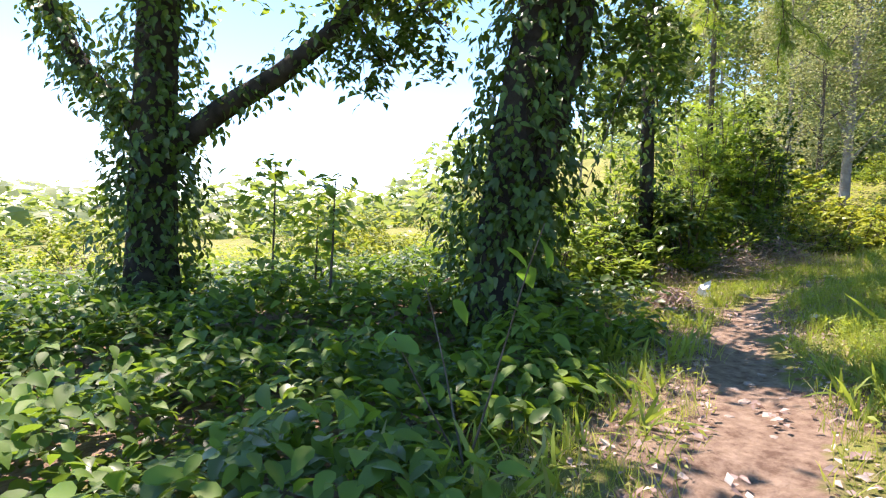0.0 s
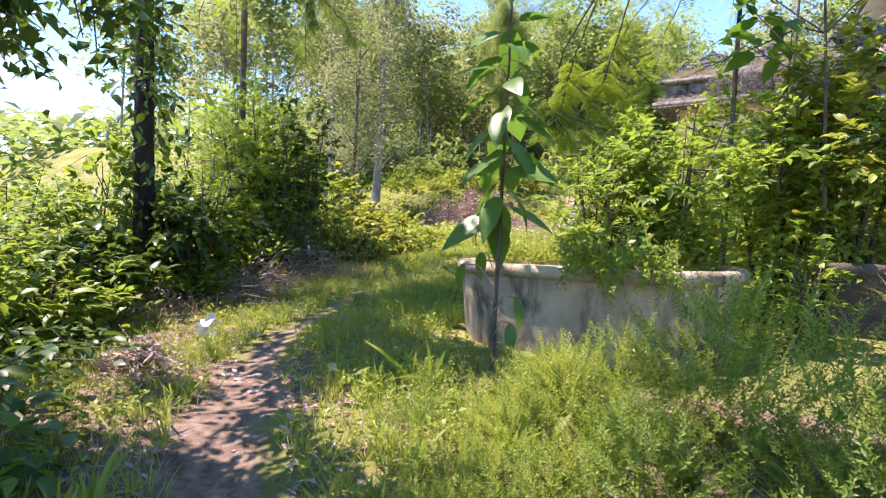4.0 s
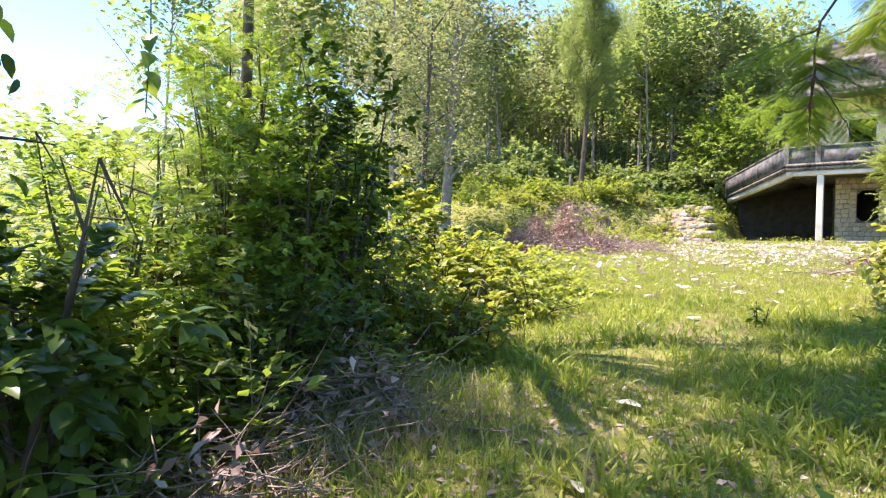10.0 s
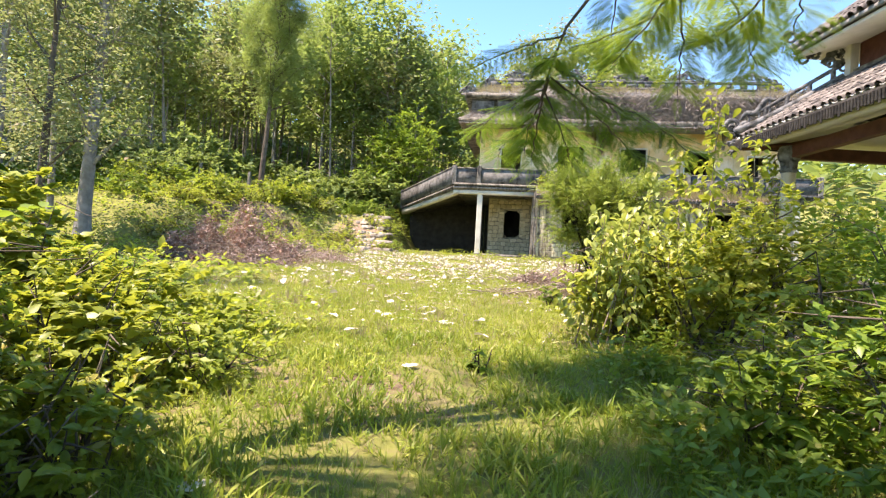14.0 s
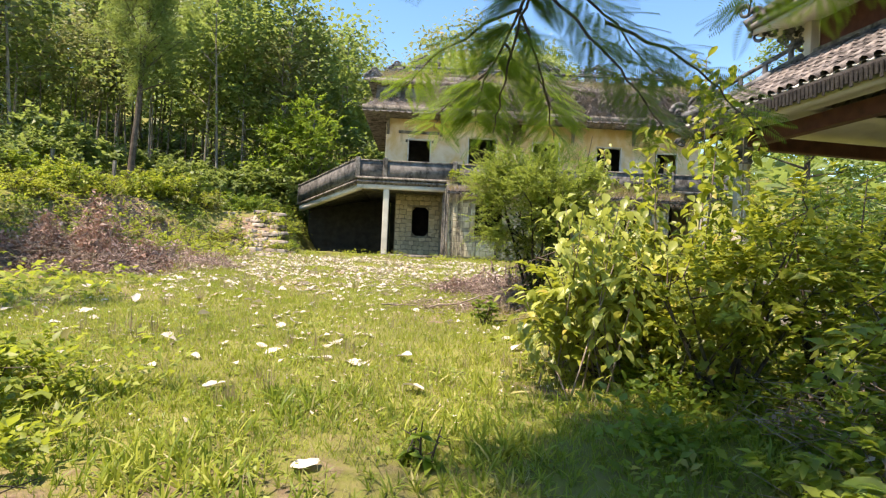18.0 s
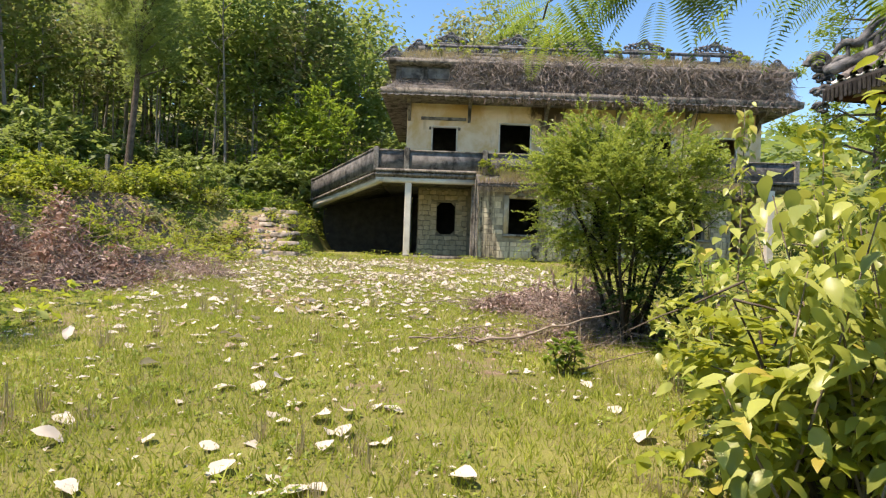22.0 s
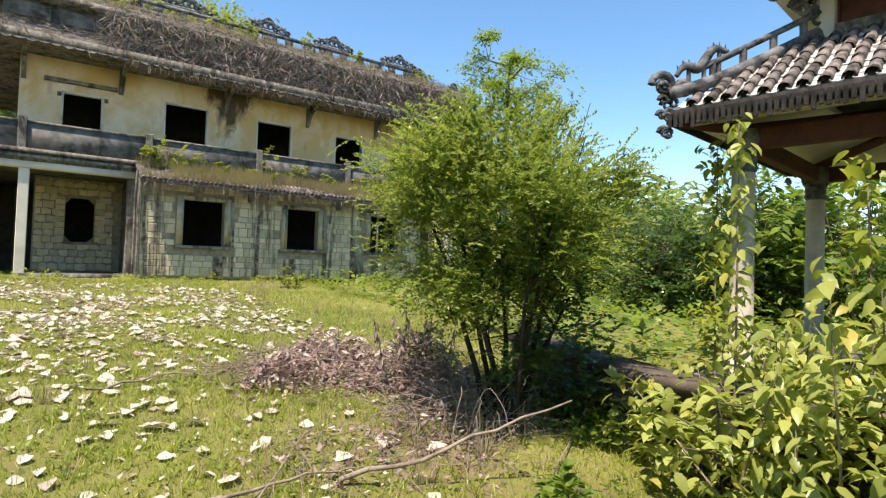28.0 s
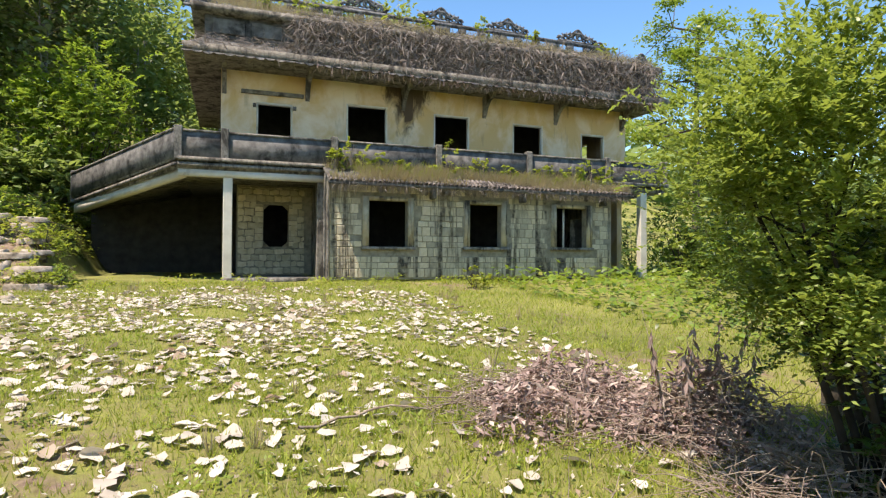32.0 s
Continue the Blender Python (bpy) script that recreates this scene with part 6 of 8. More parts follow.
# ---- east side: planter plants and the long hedge ----
for k, (x, y, rx, ry, top, n, leaf, mat, shp) in enumerate((
        (5.7, -30.9, 0.6, 0.5, 0.15, 1500, 0.11, M_VINEY, NARROW), (6.3, -30.9, 0.8, 0.6, 0.3, 2600, 0.10, M_VINEY, LEAF), (6.0, -31.3, 0.5, 0.4, -0.55, 900, 0.16, M_LUSH, NARROW))):
    bush("planter_shrub", "leafy shrub growing in the planter", x, y, (rx, ry), top, n, leaf, mat, shp, 160 + k, base=-1.31, group="planter shrubs")
# M_DARK bushes by ledge and pavilion: deep shade put into leaf colour.
for k, (x, y, rx, ry, top, n, leaf, mat, shp) in enumerate((
        (7.0, -29.4, 1.3, 0.9, 1.3, 4400, 0.10, M_VINEY, LEAF), (7.7, -29.5, 0.9, 0.7, 1.6, 3800, 0.11, M_YELLOW, OVAL), (7.35, -30.75, 0.42, 0.36, -0.7, 800, 0.09, M_VINEY, LEAF), (9.0, -29.2, 1.1, 0.8, 0.9, 3000, 0.11, M_YELLOW, LEAF), (8.7, -28.2, 1.2, 1.1, 1.15, 3200, 0.11, M_YELLOW, LEAF), (10.6, -28.4, 1.2, 0.9, 0.6, 1900, 0.11, M_YELLOW, LEAF), (7.2, -28.0, 1.0, 0.9, 1.0, 1900, 0.13, M_GREEN, OVAL), (5.6, -28.2, 1.1, 1.2, -0.1, 2600, 0.10, M_YELLOW, LEAF),
        (5.9, -26.0, 1.2, 1.3, 0.6, 1500, 0.13, M_GREEN, OVAL), (5.5, -23.9, 1.1, 1.2, 0.5, 1300, 0.12, M_WEED, LEAF), (4.1, -25.6, 0.6, 0.7, -0.75, 420, 0.14, M_GREEN, OVAL), (5.9, -22.2, 1.4, 1.3, 1.3, 3200, 0.12, M_YELLOW, LEAF), (3.75, -21.5, 1.1, 0.9, 0.3, 1700, 0.13, M_YELLOW, OVAL), (4.75, -22.4, 1.0, 0.9, 0.8, 2200, 0.11, M_YELLOW, LEAF), (4.5, -20.7, 1.15, 1.0, 0.55, 1900, 0.13, M_YELLOW, OVAL), (5.0, -26.2, 0.9, 0.9, 0.1, 1500, 0.11, M_VINEY, LEAF), (4.7, -27.6, 0.8, 0.8, 0.15, 1900, 0.10, M_YELLOW, LEAF), (3.9, -20.6, 0.7, 0.7, -0.1, 600, 0.14, M_PALE, OVAL),
        (5.2, -19.8, 1.2, 1.1, 0.35, 1000, 0.125, M_PALE, OVAL), (4.6, -18.6, 0.9, 0.9, -0.2, 620, 0.125, M_PALE, OVAL), (5.5, -17.0, 0.8, 0.7, -0.05, 500, 0.12, M_WEED, LEAF), (4.75, -16.75, 0.45, 0.5, -0.3, 700, 0.10, M_DARK, LEAF), (4.85, -17.7, 0.5, 0.5, -0.25, 300, 0.15, M_PALE, OVAL), (5.7, -15.6, 0.6, 0.7, 0.1, 500, 0.10, M_DARK, LEAF), (6.2, -18.2, 0.9, 0.9, 0.1, 620, 0.125, M_PALE, OVAL), (6.6, -24.2, 1.5, 1.6, 0.9, 2600, 0.11, M_VINEY, LEAF), (8.4, -23.4, 1.5, 1.4, 1.3, 2000, 0.14, M_VINEY, LEAF), (9.9, -24.8, 1.6, 1.4, 1.9, 1500, 0.17, M_DARK, LEAF), (12.0, -23.6, 1.6, 1.5, 1.8, 1300, 0.18, M_DARK, LEAF), (7.3, -21.4, 0.8, 0.9, 0.3, 900, 0.13, M_DARK, LEAF), (4.5, -24.9, 0.8, 0.9, -0.6, 1500, 0.10, M_WEED, LEAF), (4.6, -27.3, 0.7, 0.8, -0.9, 1200, 0.10, M_GREEN, LEAF))):
    bush("garden_bush", "overgrown yellow green garden bush beside the lawn", x, y, (rx, ry), top, n, leaf, mat, shp, 170 + k, group="garden bushes", low=0.1)
# upright shoots out of the hedge
rng = np.random.default_rng(71)
for k, (x, y, zt) in enumerate(((5.0, -21.3, 2.5), (4.65, -21.9, 2.0), (4.7, -20.8, 1.7), (5.9, -20.6, 1.9), (5.0, -19.4, 1.5), (7.5, -16.8, 2.5))):
    zb = gz1(x, y)
    root = tagged(new("vine_shoot"), "upright leafy vine shoot above the hedge", "vine", "vine shoots")
    root.location = (x, y, zb)
    h = zt - zb
    line = bent(rng, (0, 0, 0), (rng.normal(0, 0.15), rng.normal(0, 0.15), h), 8, 0.02)
    mk("stem", *tube(line, np.linspace(0.016, 0.006, 8), 5), M_TWIG, root)
    n = 120 if x < 7 else 300
    u = rng.uniform(0.35 if x < 7 else 0.1, 1.02, n)
    p = np.stack([np.interp(u, np.linspace(0, 1, 8), line[:, c]) for c in range(3)], -1) + rng.normal(0, 0.11, (n, 3))
    w, up = rand_ways(rng, n, 0.5)
    mk("foliage", *scatter(OVAL, p, w, up, rng.uniform(0.10, 0.19, n)), M_YELLOW, root)

for k in range(76):
    x, y = (rng.uniform(4.0, 6.4), rng.uniform(-20.8, -18.2)) if k < 48 else (rng.uniform(3.0, 4.8), rng.uniform(-22.3, -20.6))
    zb = gz1(x, y)
    root = tagged(new("pale_shoot"), "pale yellow green shoot with drooping leaves", "vine", "pale shoots")
    root.location = (x, y, zb)
    h = rng.uniform(0.8, 1.95) * (1.05 if y < -19.5 else 0.72)
    line = bent(rng, (0, 0, 0), (rng.normal(-0.1, 0.3), rng.normal(0, 0.3), h), 7, 0.03)
    mk("stem", *tube(line, np.linspace(0.012, 0.004, 7), 4), M_TWIG, root)
    n = 58
    u = rng.uniform(0.3, 1.02, n)
    p = np.stack([np.interp(u, np.linspace(0, 1, 7), line[:, c]) for c in range(3)], -1) + rng.normal(0, 0.10, (n, 3))
    w, up = rand_ways(rng, n, 0.75)
    mk("foliage", *scatter(OVAL, p, w, up, rng.uniform(0.09, 0.19, n)), M_PALE, root)

# tall vine shoot that stands above the pale shrubs
rng = np.random.default_rng(78)
vine = tagged(new("vine_shoot"), "tall pale yellow green vine shoot above the shrubs", "vine", "vine shoots")
vine.location = (4.64, -18.54, gz1(4.64, -18.54))
line = bent(rng, (0, 0, 0), (0.05, 0.0, 2.95), 12, 0.02)
mk("stem", *tube(line, np.linspace(0.014, 0.005, 12), 5), M_TWIG, vine)
u = rng.uniform(0.3, 1.02, 150)
p = np.stack([np.interp(u, np.linspace(0, 1, 12), line[:, c]) for c in range(3)], -1) + rng.normal(0, 0.10, (150, 3)) * (1.2 - 0.8 * u[:, None])
w, up = rand_ways(rng, 150, 0.8)
mk("foliage", *scatter(OVAL, p, w, up, rng.uniform(0.08, 0.16, 150)), M_PALE, vine)

# strap leaved rosettes before the low wall
for k, (x, y, z, size) in enumerate(((8.05, -30.55, -1.5, 0.42), (8.75, -30.5, -1.6, 0.36), (9.5, -30.3, -1.6, 0.36))):
    root = tagged(new("strap_leaved_plant"), "rosette of reddish green strap leaves before the low wall", "plant", "strap leaved plants")
    root.location = (x, y, gz1(x, y))
    z = z - gz1(x, y)
    mk("stalk", *tube([(0, 0, 0), (0.02, 0, z * 0.5), (0, 0, z)], [0.03, 0.028, 0.025], 6), M_TWIG, root)
    n = 22
    a = np.arange(n) * 2.4
    tilt = np.linspace(0.3, 1.5, n)
    w = np.stack([np.cos(a) * tilt, np.sin(a) * tilt, np.ones(n)], -1)
    mk("foliage", *scatter(BLADE, np.tile((0, 0, z), (n, 1)), w, np.stack([np.cos(a), np.sin(a), -tilt], -1), rng.uniform(0.8, 1.1, n) * size, np.full(n, size * 1.5)), M_STRAP, root)

# slim broad leaved tree behind the planter
rng = np.random.default_rng(79)
slim2 = tagged(new("broad_leaved_tree"), "slim tree with sprays of broad green leaves behind the planter", "tree")
slim2.location = (7.55, -29.9, gz1(7.55, -29.9))
g = Geo()
P = []
main = bent(rng, (0, 0, -0.1), (-0.1, -0.2, 3.7), 9, 0.02)
g.add(*tube(main, np.linspace(0.028, 0.010, 9), 6))
for k in range(13):
    i = 5 + k % 4
    e = main[i] + np.array((math.cos(k * 2.4) * 0.85, math.sin(k * 2.4) * 0.6, 0.35 + 0.05 * k))
    twig = bent(rng, main[i], e, 7, 0.05)
    g.add(*tube(twig, np.linspace(0.009, 0.003, 7), 4))
    P += [twig[j] + rng.normal(0, 0.03, 3) for j in (3, 4, 5, 5, 6, 6, 6, 6)]
g.done("trunk", M_BARK, slim2)
P = np.array(P)
w, up = rand_ways(rng, len(P), 0.35)
mk("foliage", *scatter(OVAL, P, w, up, rng.uniform(0.2, 0.34, len(P))), M_BIG, slim2)

# broad leaved sapling in front of the planter
rng = np.random.default_rng(81)
sap = tagged(new("broad_leaved_sapling"), "tall slim sapling with large drooping oval leaves by the planter", "sapling")
SX, SY = 5.28, -32.32
sap.location = (SX, SY, gz1(SX, SY))
H = 3.2
line = bent(rng, (0, 0, -0.05), (0.08, 0.05, H), 9, 0.012)
mk("stem", *tube(line, np.linspace(0.022, 0.007, 9), 7), M_BARK, sap)


def broad_leaf(length, width, droop):
    rows = 7
    v = []
    for k in range(rows):
        u = k / (rows - 1)
        w = width * math.sin(math.pi * min(1, 0.06 + 0.94 * u) ** 0.8) * (1 if u < 0.97 else 0.3)
        z = -droop * u * u * length
        v += [(-w, u * length, z + 0.05 * w), (-w * 0.5, u * length, z + 0.12 * w), (0, u * length, z - 0.06 * length * 0.2), (w * 0.5, u * length, z + 0.12 * w), (w, u * length, z + 0.05 * w)]
    f = [(k * 5 + i, k * 5 + i + 1, k * 5 + 6 + i, k * 5 + 5 + i) for k in range(rows - 1) for i in range(4)]
    return np.array(v), np.array(f)


for k in range(36):
    u = 0.40 + 0.59 * k / 35
    p = np.array([np.interp(u, np.linspace(0, 1, 9), line[:, c]) for c in range(3)])
    ln = rng.uniform(0.38, 0.52) * (1.1 - 0.3 * u)
    v, f = broad_leaf(ln, ln * 0.235, rng.uniform(0.15, 0.45))
    pitch = -1.05 + 0.95 * u + rng.normal(0, 0.25) + (0.7 if u > 0.9 else 0.0)
    m = Matrix.Translation(p) @ Euler((pitch, rng.normal(0, 0.35), k * 2.4 + rng.normal(0, 0.4))).to_matrix().to_4x4() @ Matrix.Translation((0, 0.09, 0))
    a = np.c_[v, np.ones(len(v))] @ np.array(m).T
    leaf_ob = mk("leaf", a[:, :3], f, M_BIG, sap, "", True)
    q = np.array(m @ Vector((0, 0.02, 0)))[:3]
    mk("leaf_stalk", *tube([p, (p + q) / 2 + (0, 0, 0.01), q], 0.0035, 4), M_TWIG, sap)
for dx, dy, dz, rz in ((-0.35, 0.1, 0.85, 1.2), (-0.2, 0.15, 0.95, 0.6), (0.25, -0.1, 0.62, -2), (0.22, -0.12, 0.42, -2.6)):
    v, f = broad_leaf(0.24, 0.05, 0.4)
    m = Matrix.Translation((dx, dy, dz)) @ Euler((-1.0, 0, rz)).to_matrix().to_4x4()
    a = np.c_[v, np.ones(len(v))] @ np.array(m).T
    mk("leaf", a[:, :3], f, M_BIG, sap, "", True)
    mk("stem", *tube([(0, 0, dz - 0.15), (dx * 0.5, dy * 0.5, dz), (dx, dy, dz)], 0.006, 4), M_TWIG, sap)


# ---- feathery canopy that hangs over the lawn ----
def feather_tree(label, x, y, height, limbs, seed, frond, per, mat, roof=(), thick=0.15):
    rng = np.random.default_rng(seed)
    zb = gz1(x, y)
    root = tagged(new("feathery_tree"), label, "tree")
    root.location = (x, y, zb)
    trunk = bent(rng, (0, 0, -0.2), (0.2, 0.1, height), 9, 0.02)
    g = Geo().add(*tube(trunk, np.linspace(thick, thick * 0.5, 9), 8))
    P, W = [], []
    for k, e in enumerate(limbs):
        e = np.array(e) - np.array((x, y, zb))
        s = trunk[7]
        mid = np.array((s[0] * 0.35 + e[0] * 0.65, s[1] * 0.35 + e[1] * 0.65, e[2] + 1.3 + 0.3 * (k % 3)))
        c = np.stack([np.interp(np.linspace(0, 1, 12) + 0.06 * np.sin(np.linspace(0, 6.28, 12)), (0, 0.5, 1), (s[i], mid[i], e[i])) for i in range(3)], -1) + rng.normal(0, 0.04, (12, 3))
        g.add(*tube(c, np.linspace(0.035, 0.006, 12), 5))
        n = per
        u = 1 - 0.6 * rng.uniform(0, 1, n) ** 1.4
        p = np.stack([np.interp(u, np.linspace(0, 1, 12), c[:, i]) for i in range(3)], -1)
        side = unit(np.stack([rng.normal(0, 1, n), rng.normal(0, 1, n), rng.normal(-0.25, 0.3, n)], -1))
        along_ = unit(e - s)
        P.append(p + side * rng.uniform(0, 0.25, (n, 1)))
        W.append(unit(side + 0.5 * along_))
    # roof: frond clumps added overhead, out of view, to shade lawn and track.
    for many, c, r in roof:
        p = clumped(rng, many, np.array(c) - np.array((x, y, zb)), r, 24, 0.3, 0.1)
        P.append(p)
        W.append(rand_ways(rng, many, 0.2)[0])
        for q in p[:: many // 14]:
            g.add(*tube(bent(rng, trunk[8], q, 8, 0.06), np.linspace(0.03, 0.006, 8), 5))
    g.done("trunk", M_BARK, root)
    P, W = np.concatenate(P), np.concatenate(W)
    n = len(P)
    up = np.stack([rng.normal(0, 0.35, n), rng.normal(0, 0.35, n), np.ones(n)], -1)
    mk("crown", *scatter(FROND, P, W, up, rng.uniform(0.6, 1.2, n) * frond), mat, root)
    return root


feather_tree("feathery leaved tree whose thin branches hang over the lawn", 6.9, -25.0, 6.2,
             [(3.9, -24.4, 3.1), (2.2, -25.2, 3.6), (4.2, -22.6, 3.2), (1.2, -25.4, 4.6), (3.2, -27.2, 4.4), (4.8, -26.6, 3.6), (2.4, -23.5, 4.6), (5.6, -21.5, 4.4), (3.4, -25.8, 5.0), (1.8, -24.0, 5.4), (4.6, -28.0, 4.8)], 91, 0.52, 85, M_FERN, (), 0.035)
feather_tree("feathery leaved tree on the far side of the track", -3.3, -28.2, 7.5,
             [(-2.6, -29.0, 3.4), (-1.6, -30.0, 4.4), (-2.2, -31.6, 4.0), (-3.2, -28.2, 3.2), (-4.6, -28.4, 3.6), (-0.6, -30.6, 4.9), (-1.0, -28.6, 4.8), (-5.6, -30.0, 4.2), (0.3, -31.5, 5.6), (0.2, -29.6, 4.6), (1.4, -28.4, 4.9), (2.4, -29.4, 5.2), (2.0, -31.0, 5.6)], 92, 0.5, 28, M_FERN, [(1300, (0.7, -28.0, 5.3), (1.7, 1.6, 0.45)), (700, (0.2, -31.4, 5.4), (1.5, 1.0, 0.4)), (350, (-2.5, -30.6, 5.2), (1.3, 1.0, 0.4)), (650, (0.4, -25.2, 5.3), (1.2, 0.9, 0.4)), (300, (1.5, -24.9, 5.4), (1.2, 0.8, 0.4))], 0.09)
feather_tree("thin stemmed feathery tree above the planter", 6.6, -29.75, 6.4,
             [(7.0, -30.2, 1.9), (8.2, -31.0, 2.3), (6.0, -29.2, 2.2), (7.6, -29.0, 3.0), (9.4, -30.6, 2.8), (5.4, -30.6, 3.3), (4.4, -29.6, 3.9), (6.6, -31.4, 3.9), (4.0, -31.0, 5.0)], 93, 0.44, 80, M_FERN, (), 0.03)

# the drooping bough above the walk: one dark stem that forks, with fronds in two ranks
def bough(stem, twigs, seed, mat=None):
    rng = np.random.default_rng(seed)
    root = tagged(new("hanging_bough"), "dark thin drooping bough with feathery fronds above the lawn", "branch", "hanging boughs")
    o = np.array(stem[0], float)
    root.location = tuple(o)
    P, W, L = [], [], []
    for k, line in enumerate([stem] + twigs):
        line = np.array(line, float) - o
        t = np.linspace(0, 1, 14)
        c = np.stack([np.interp(t, np.linspace(0, 1, len(line)), line[:, i]) for i in range(3)], -1) + rng.normal(0, 0.012, (14, 3))
        mk("twig" if k else "stem", *tube(c, np.linspace(0.012 if k else 0.022, 0.004, 14), 6), M_BARK, root)
        d = unit(np.gradient(c, axis=0))
        m = max(14, int(np.linalg.norm(line[-1] - line[0]) * 40))
        for q in range(m):
            u = 0.2 + 0.8 * (q + rng.uniform(0, 1)) / m if k else 0.45 + 0.55 * (q + rng.uniform(0, 1)) / m
            i = min(int(u * 13), 13)
            side = unit(np.cross(d[i], (0, 0, 1.0)) * (1 if q % 2 else -1) + rng.normal(0, 0.15, 3))
            P.append(c[i])
            W.append(unit(side + 0.75 * d[i] + np.array((0, 0, rng.uniform(-0.45, 0.05)))))
            L.append(rng.uniform(0.24, 0.42))
        P.append(c[-1]), W.append(d[-1]), L.append(0.3)
    up = np.array([(0, 0, 1.0)] * len(P)) + rng.normal(0, 0.25, (len(P), 3))
    mk("fronds", *scatter(PINNATE, np.array(P), np.array(W), up, np.array(L)), mat or M_BOUGH, root)


bough([(4.6, -26.0, 4.4), (3.2, -25.4, 3.0), (2.45, -24.85, 1.95), (2.35, -23.9, 1.72), (2.2, -23.0, 1.45), (2.17, -22.7, 1.24)],
      [[(2.4, -24.5, 1.85), (2.9, -24.2, 1.6), (3.46, -23.85, 1.3)], [(2.36, -24.0, 1.74), (1.9, -23.6, 1.6), (1.55, -23.2, 1.4)], [(2.5, -24.9, 2.0), (2.0, -24.6, 1.95), (1.5, -24.2, 1.85)],
       [(2.3, -23.6, 1.65), (2.7, -23.1, 1.5), (2.95, -22.6, 1.32)], [(2.9, -25.2, 2.55), (3.0, -24.4, 2.4), (3.1, -23.6, 2.2)], [(2.25, -23.3, 1.55), (1.95, -22.8, 1.4), (1.8, -22.4, 1.25)], [(2.4, -24.3, 1.8), (3.0, -24.1, 1.35), (3.45, -23.9, 0.95)], [(2.36, -24.0, 1.74), (2.6, -23.7, 1.3), (2.75, -23.4, 0.98)], [(2.9, -24.2, 1.6), (3.5, -24.2, 1.35), (4.0, -24.0, 1.02)], [(2.38, -24.2, 1.77), (2.3, -23.8, 1.35), (2.25, -23.5, 1.0)]], 941)
bough([(5.0, -26.6, 4.2), (4.4, -26.0, 2.9), (3.93, -25.58, 1.98), (3.7, -25.0, 1.85)], [[(4.1, -25.7, 2.3), (3.5, -25.7, 2.1), (3.1, -25.5, 2.0)], [(4.2, -25.8, 2.5), (4.5, -25.0, 2.2), (4.6, -24.4, 2.0)], [(4.0, -25.6, 2.1), (4.2, -24.8, 1.9), (4.2, -24.3, 1.75)]], 942, M_FERN)
bough([(0.2, -30.2, 4.6), (0.6, -30.0, 3.2), (0.75, -29.9, 2.2)], [[(0.6, -30.0, 3.0), (0.9, -29.5, 2.5), (1.0, -29.2, 2.1)], [(0.65, -30.0, 2.6), (0.2, -29.6, 2.2), (0.0, -29.4, 1.9)]], 943)
bough([(4.4, -26.6, 3.8), (3.6, -26.0, 2.6), (3.2, -25.6, 1.95), (2.9, -25.1, 1.62)], [[(3.3, -25.7, 2.1), (3.5, -25.1, 1.8), (3.6, -24.6, 1.5)], [(3.2, -25.5, 1.9), (2.7, -25.2, 1.8), (2.3, -25.0, 1.72)], [(3.4, -25.8, 2.3), (3.9, -25.3, 2.0), (4.2, -24.9, 1.7)]], 945, M_FERN)
# hanging vine with heart leaves
rng = np.random.default_rng(944)
vine = tagged(new("hanging_vine"), "thin vine of broad leaves hanging beside the slim trunk", "vine")
vine.location = (0.11, -30.9, 2.7)
line = np.array([(0, 0, 0), (0.02, 0, -1.0), (-0.02, 0.03, -2.0), (0.0, 0, -2.45)])
mk("stem", *tube(line, 0.004, 4), M_BARK, vine)
u = np.linspace(0.05, 0.98, 26)
p = np.stack([np.interp(u, np.linspace(0, 1, 4), line[:, c]) for c in range(3)], -1)
w, up = rand_ways(rng, 26, 0.5)
mk("foliage", *scatter(OVAL, p, w, up, rng.uniform(0.10, 0.17, 26)), M_GREEN, vine)

# ---- the round shrub by the brush heap ----
rng = np.random.default_rng(95)
shrub = tagged(new("round_shrub"), "round dense small leaved shrub with bare dark forked stems", "shrub")
shrub.location = (4.15, -16.45, gz1(4.15, -16.45))
g = Geo()
for k in range(10):
    a = k * 2.4
    r = rng.uniform(0.4, 1.1)
    e = (math.cos(a) * r, math.sin(a) * r, rng.uniform(1.3, 2.7))
    ln = bent(rng, (rng.normal(0, 0.08), rng.normal(0, 0.08), -0.1), e, 9, 0.11)
    g.add(*tube(ln, np.linspace(0.036, 0.008, 9), 6))
    for _ in range(5):
        i = rng.integers(3, 9)
        g.add(*tube(bent(rng, ln[i], ln[i] + rng.normal(0, 0.35, 3) + np.array((0, 0, 0.25)), 4, 0.08), np.linspace(0.013, 0.004, 4), 4))
g.done("forked_stem", M_BARKD, shrub, "bare forked dark stems")
# The inner clump is coloured dark to stand in for shade within the crown.
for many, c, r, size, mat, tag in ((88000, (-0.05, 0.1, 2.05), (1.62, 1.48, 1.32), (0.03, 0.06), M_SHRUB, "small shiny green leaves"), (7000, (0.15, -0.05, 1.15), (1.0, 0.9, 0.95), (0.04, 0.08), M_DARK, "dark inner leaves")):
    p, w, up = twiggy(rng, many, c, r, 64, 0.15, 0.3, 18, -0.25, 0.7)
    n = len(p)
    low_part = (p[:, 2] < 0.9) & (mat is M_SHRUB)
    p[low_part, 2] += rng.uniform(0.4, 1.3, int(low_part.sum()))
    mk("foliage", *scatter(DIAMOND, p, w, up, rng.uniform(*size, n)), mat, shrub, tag)

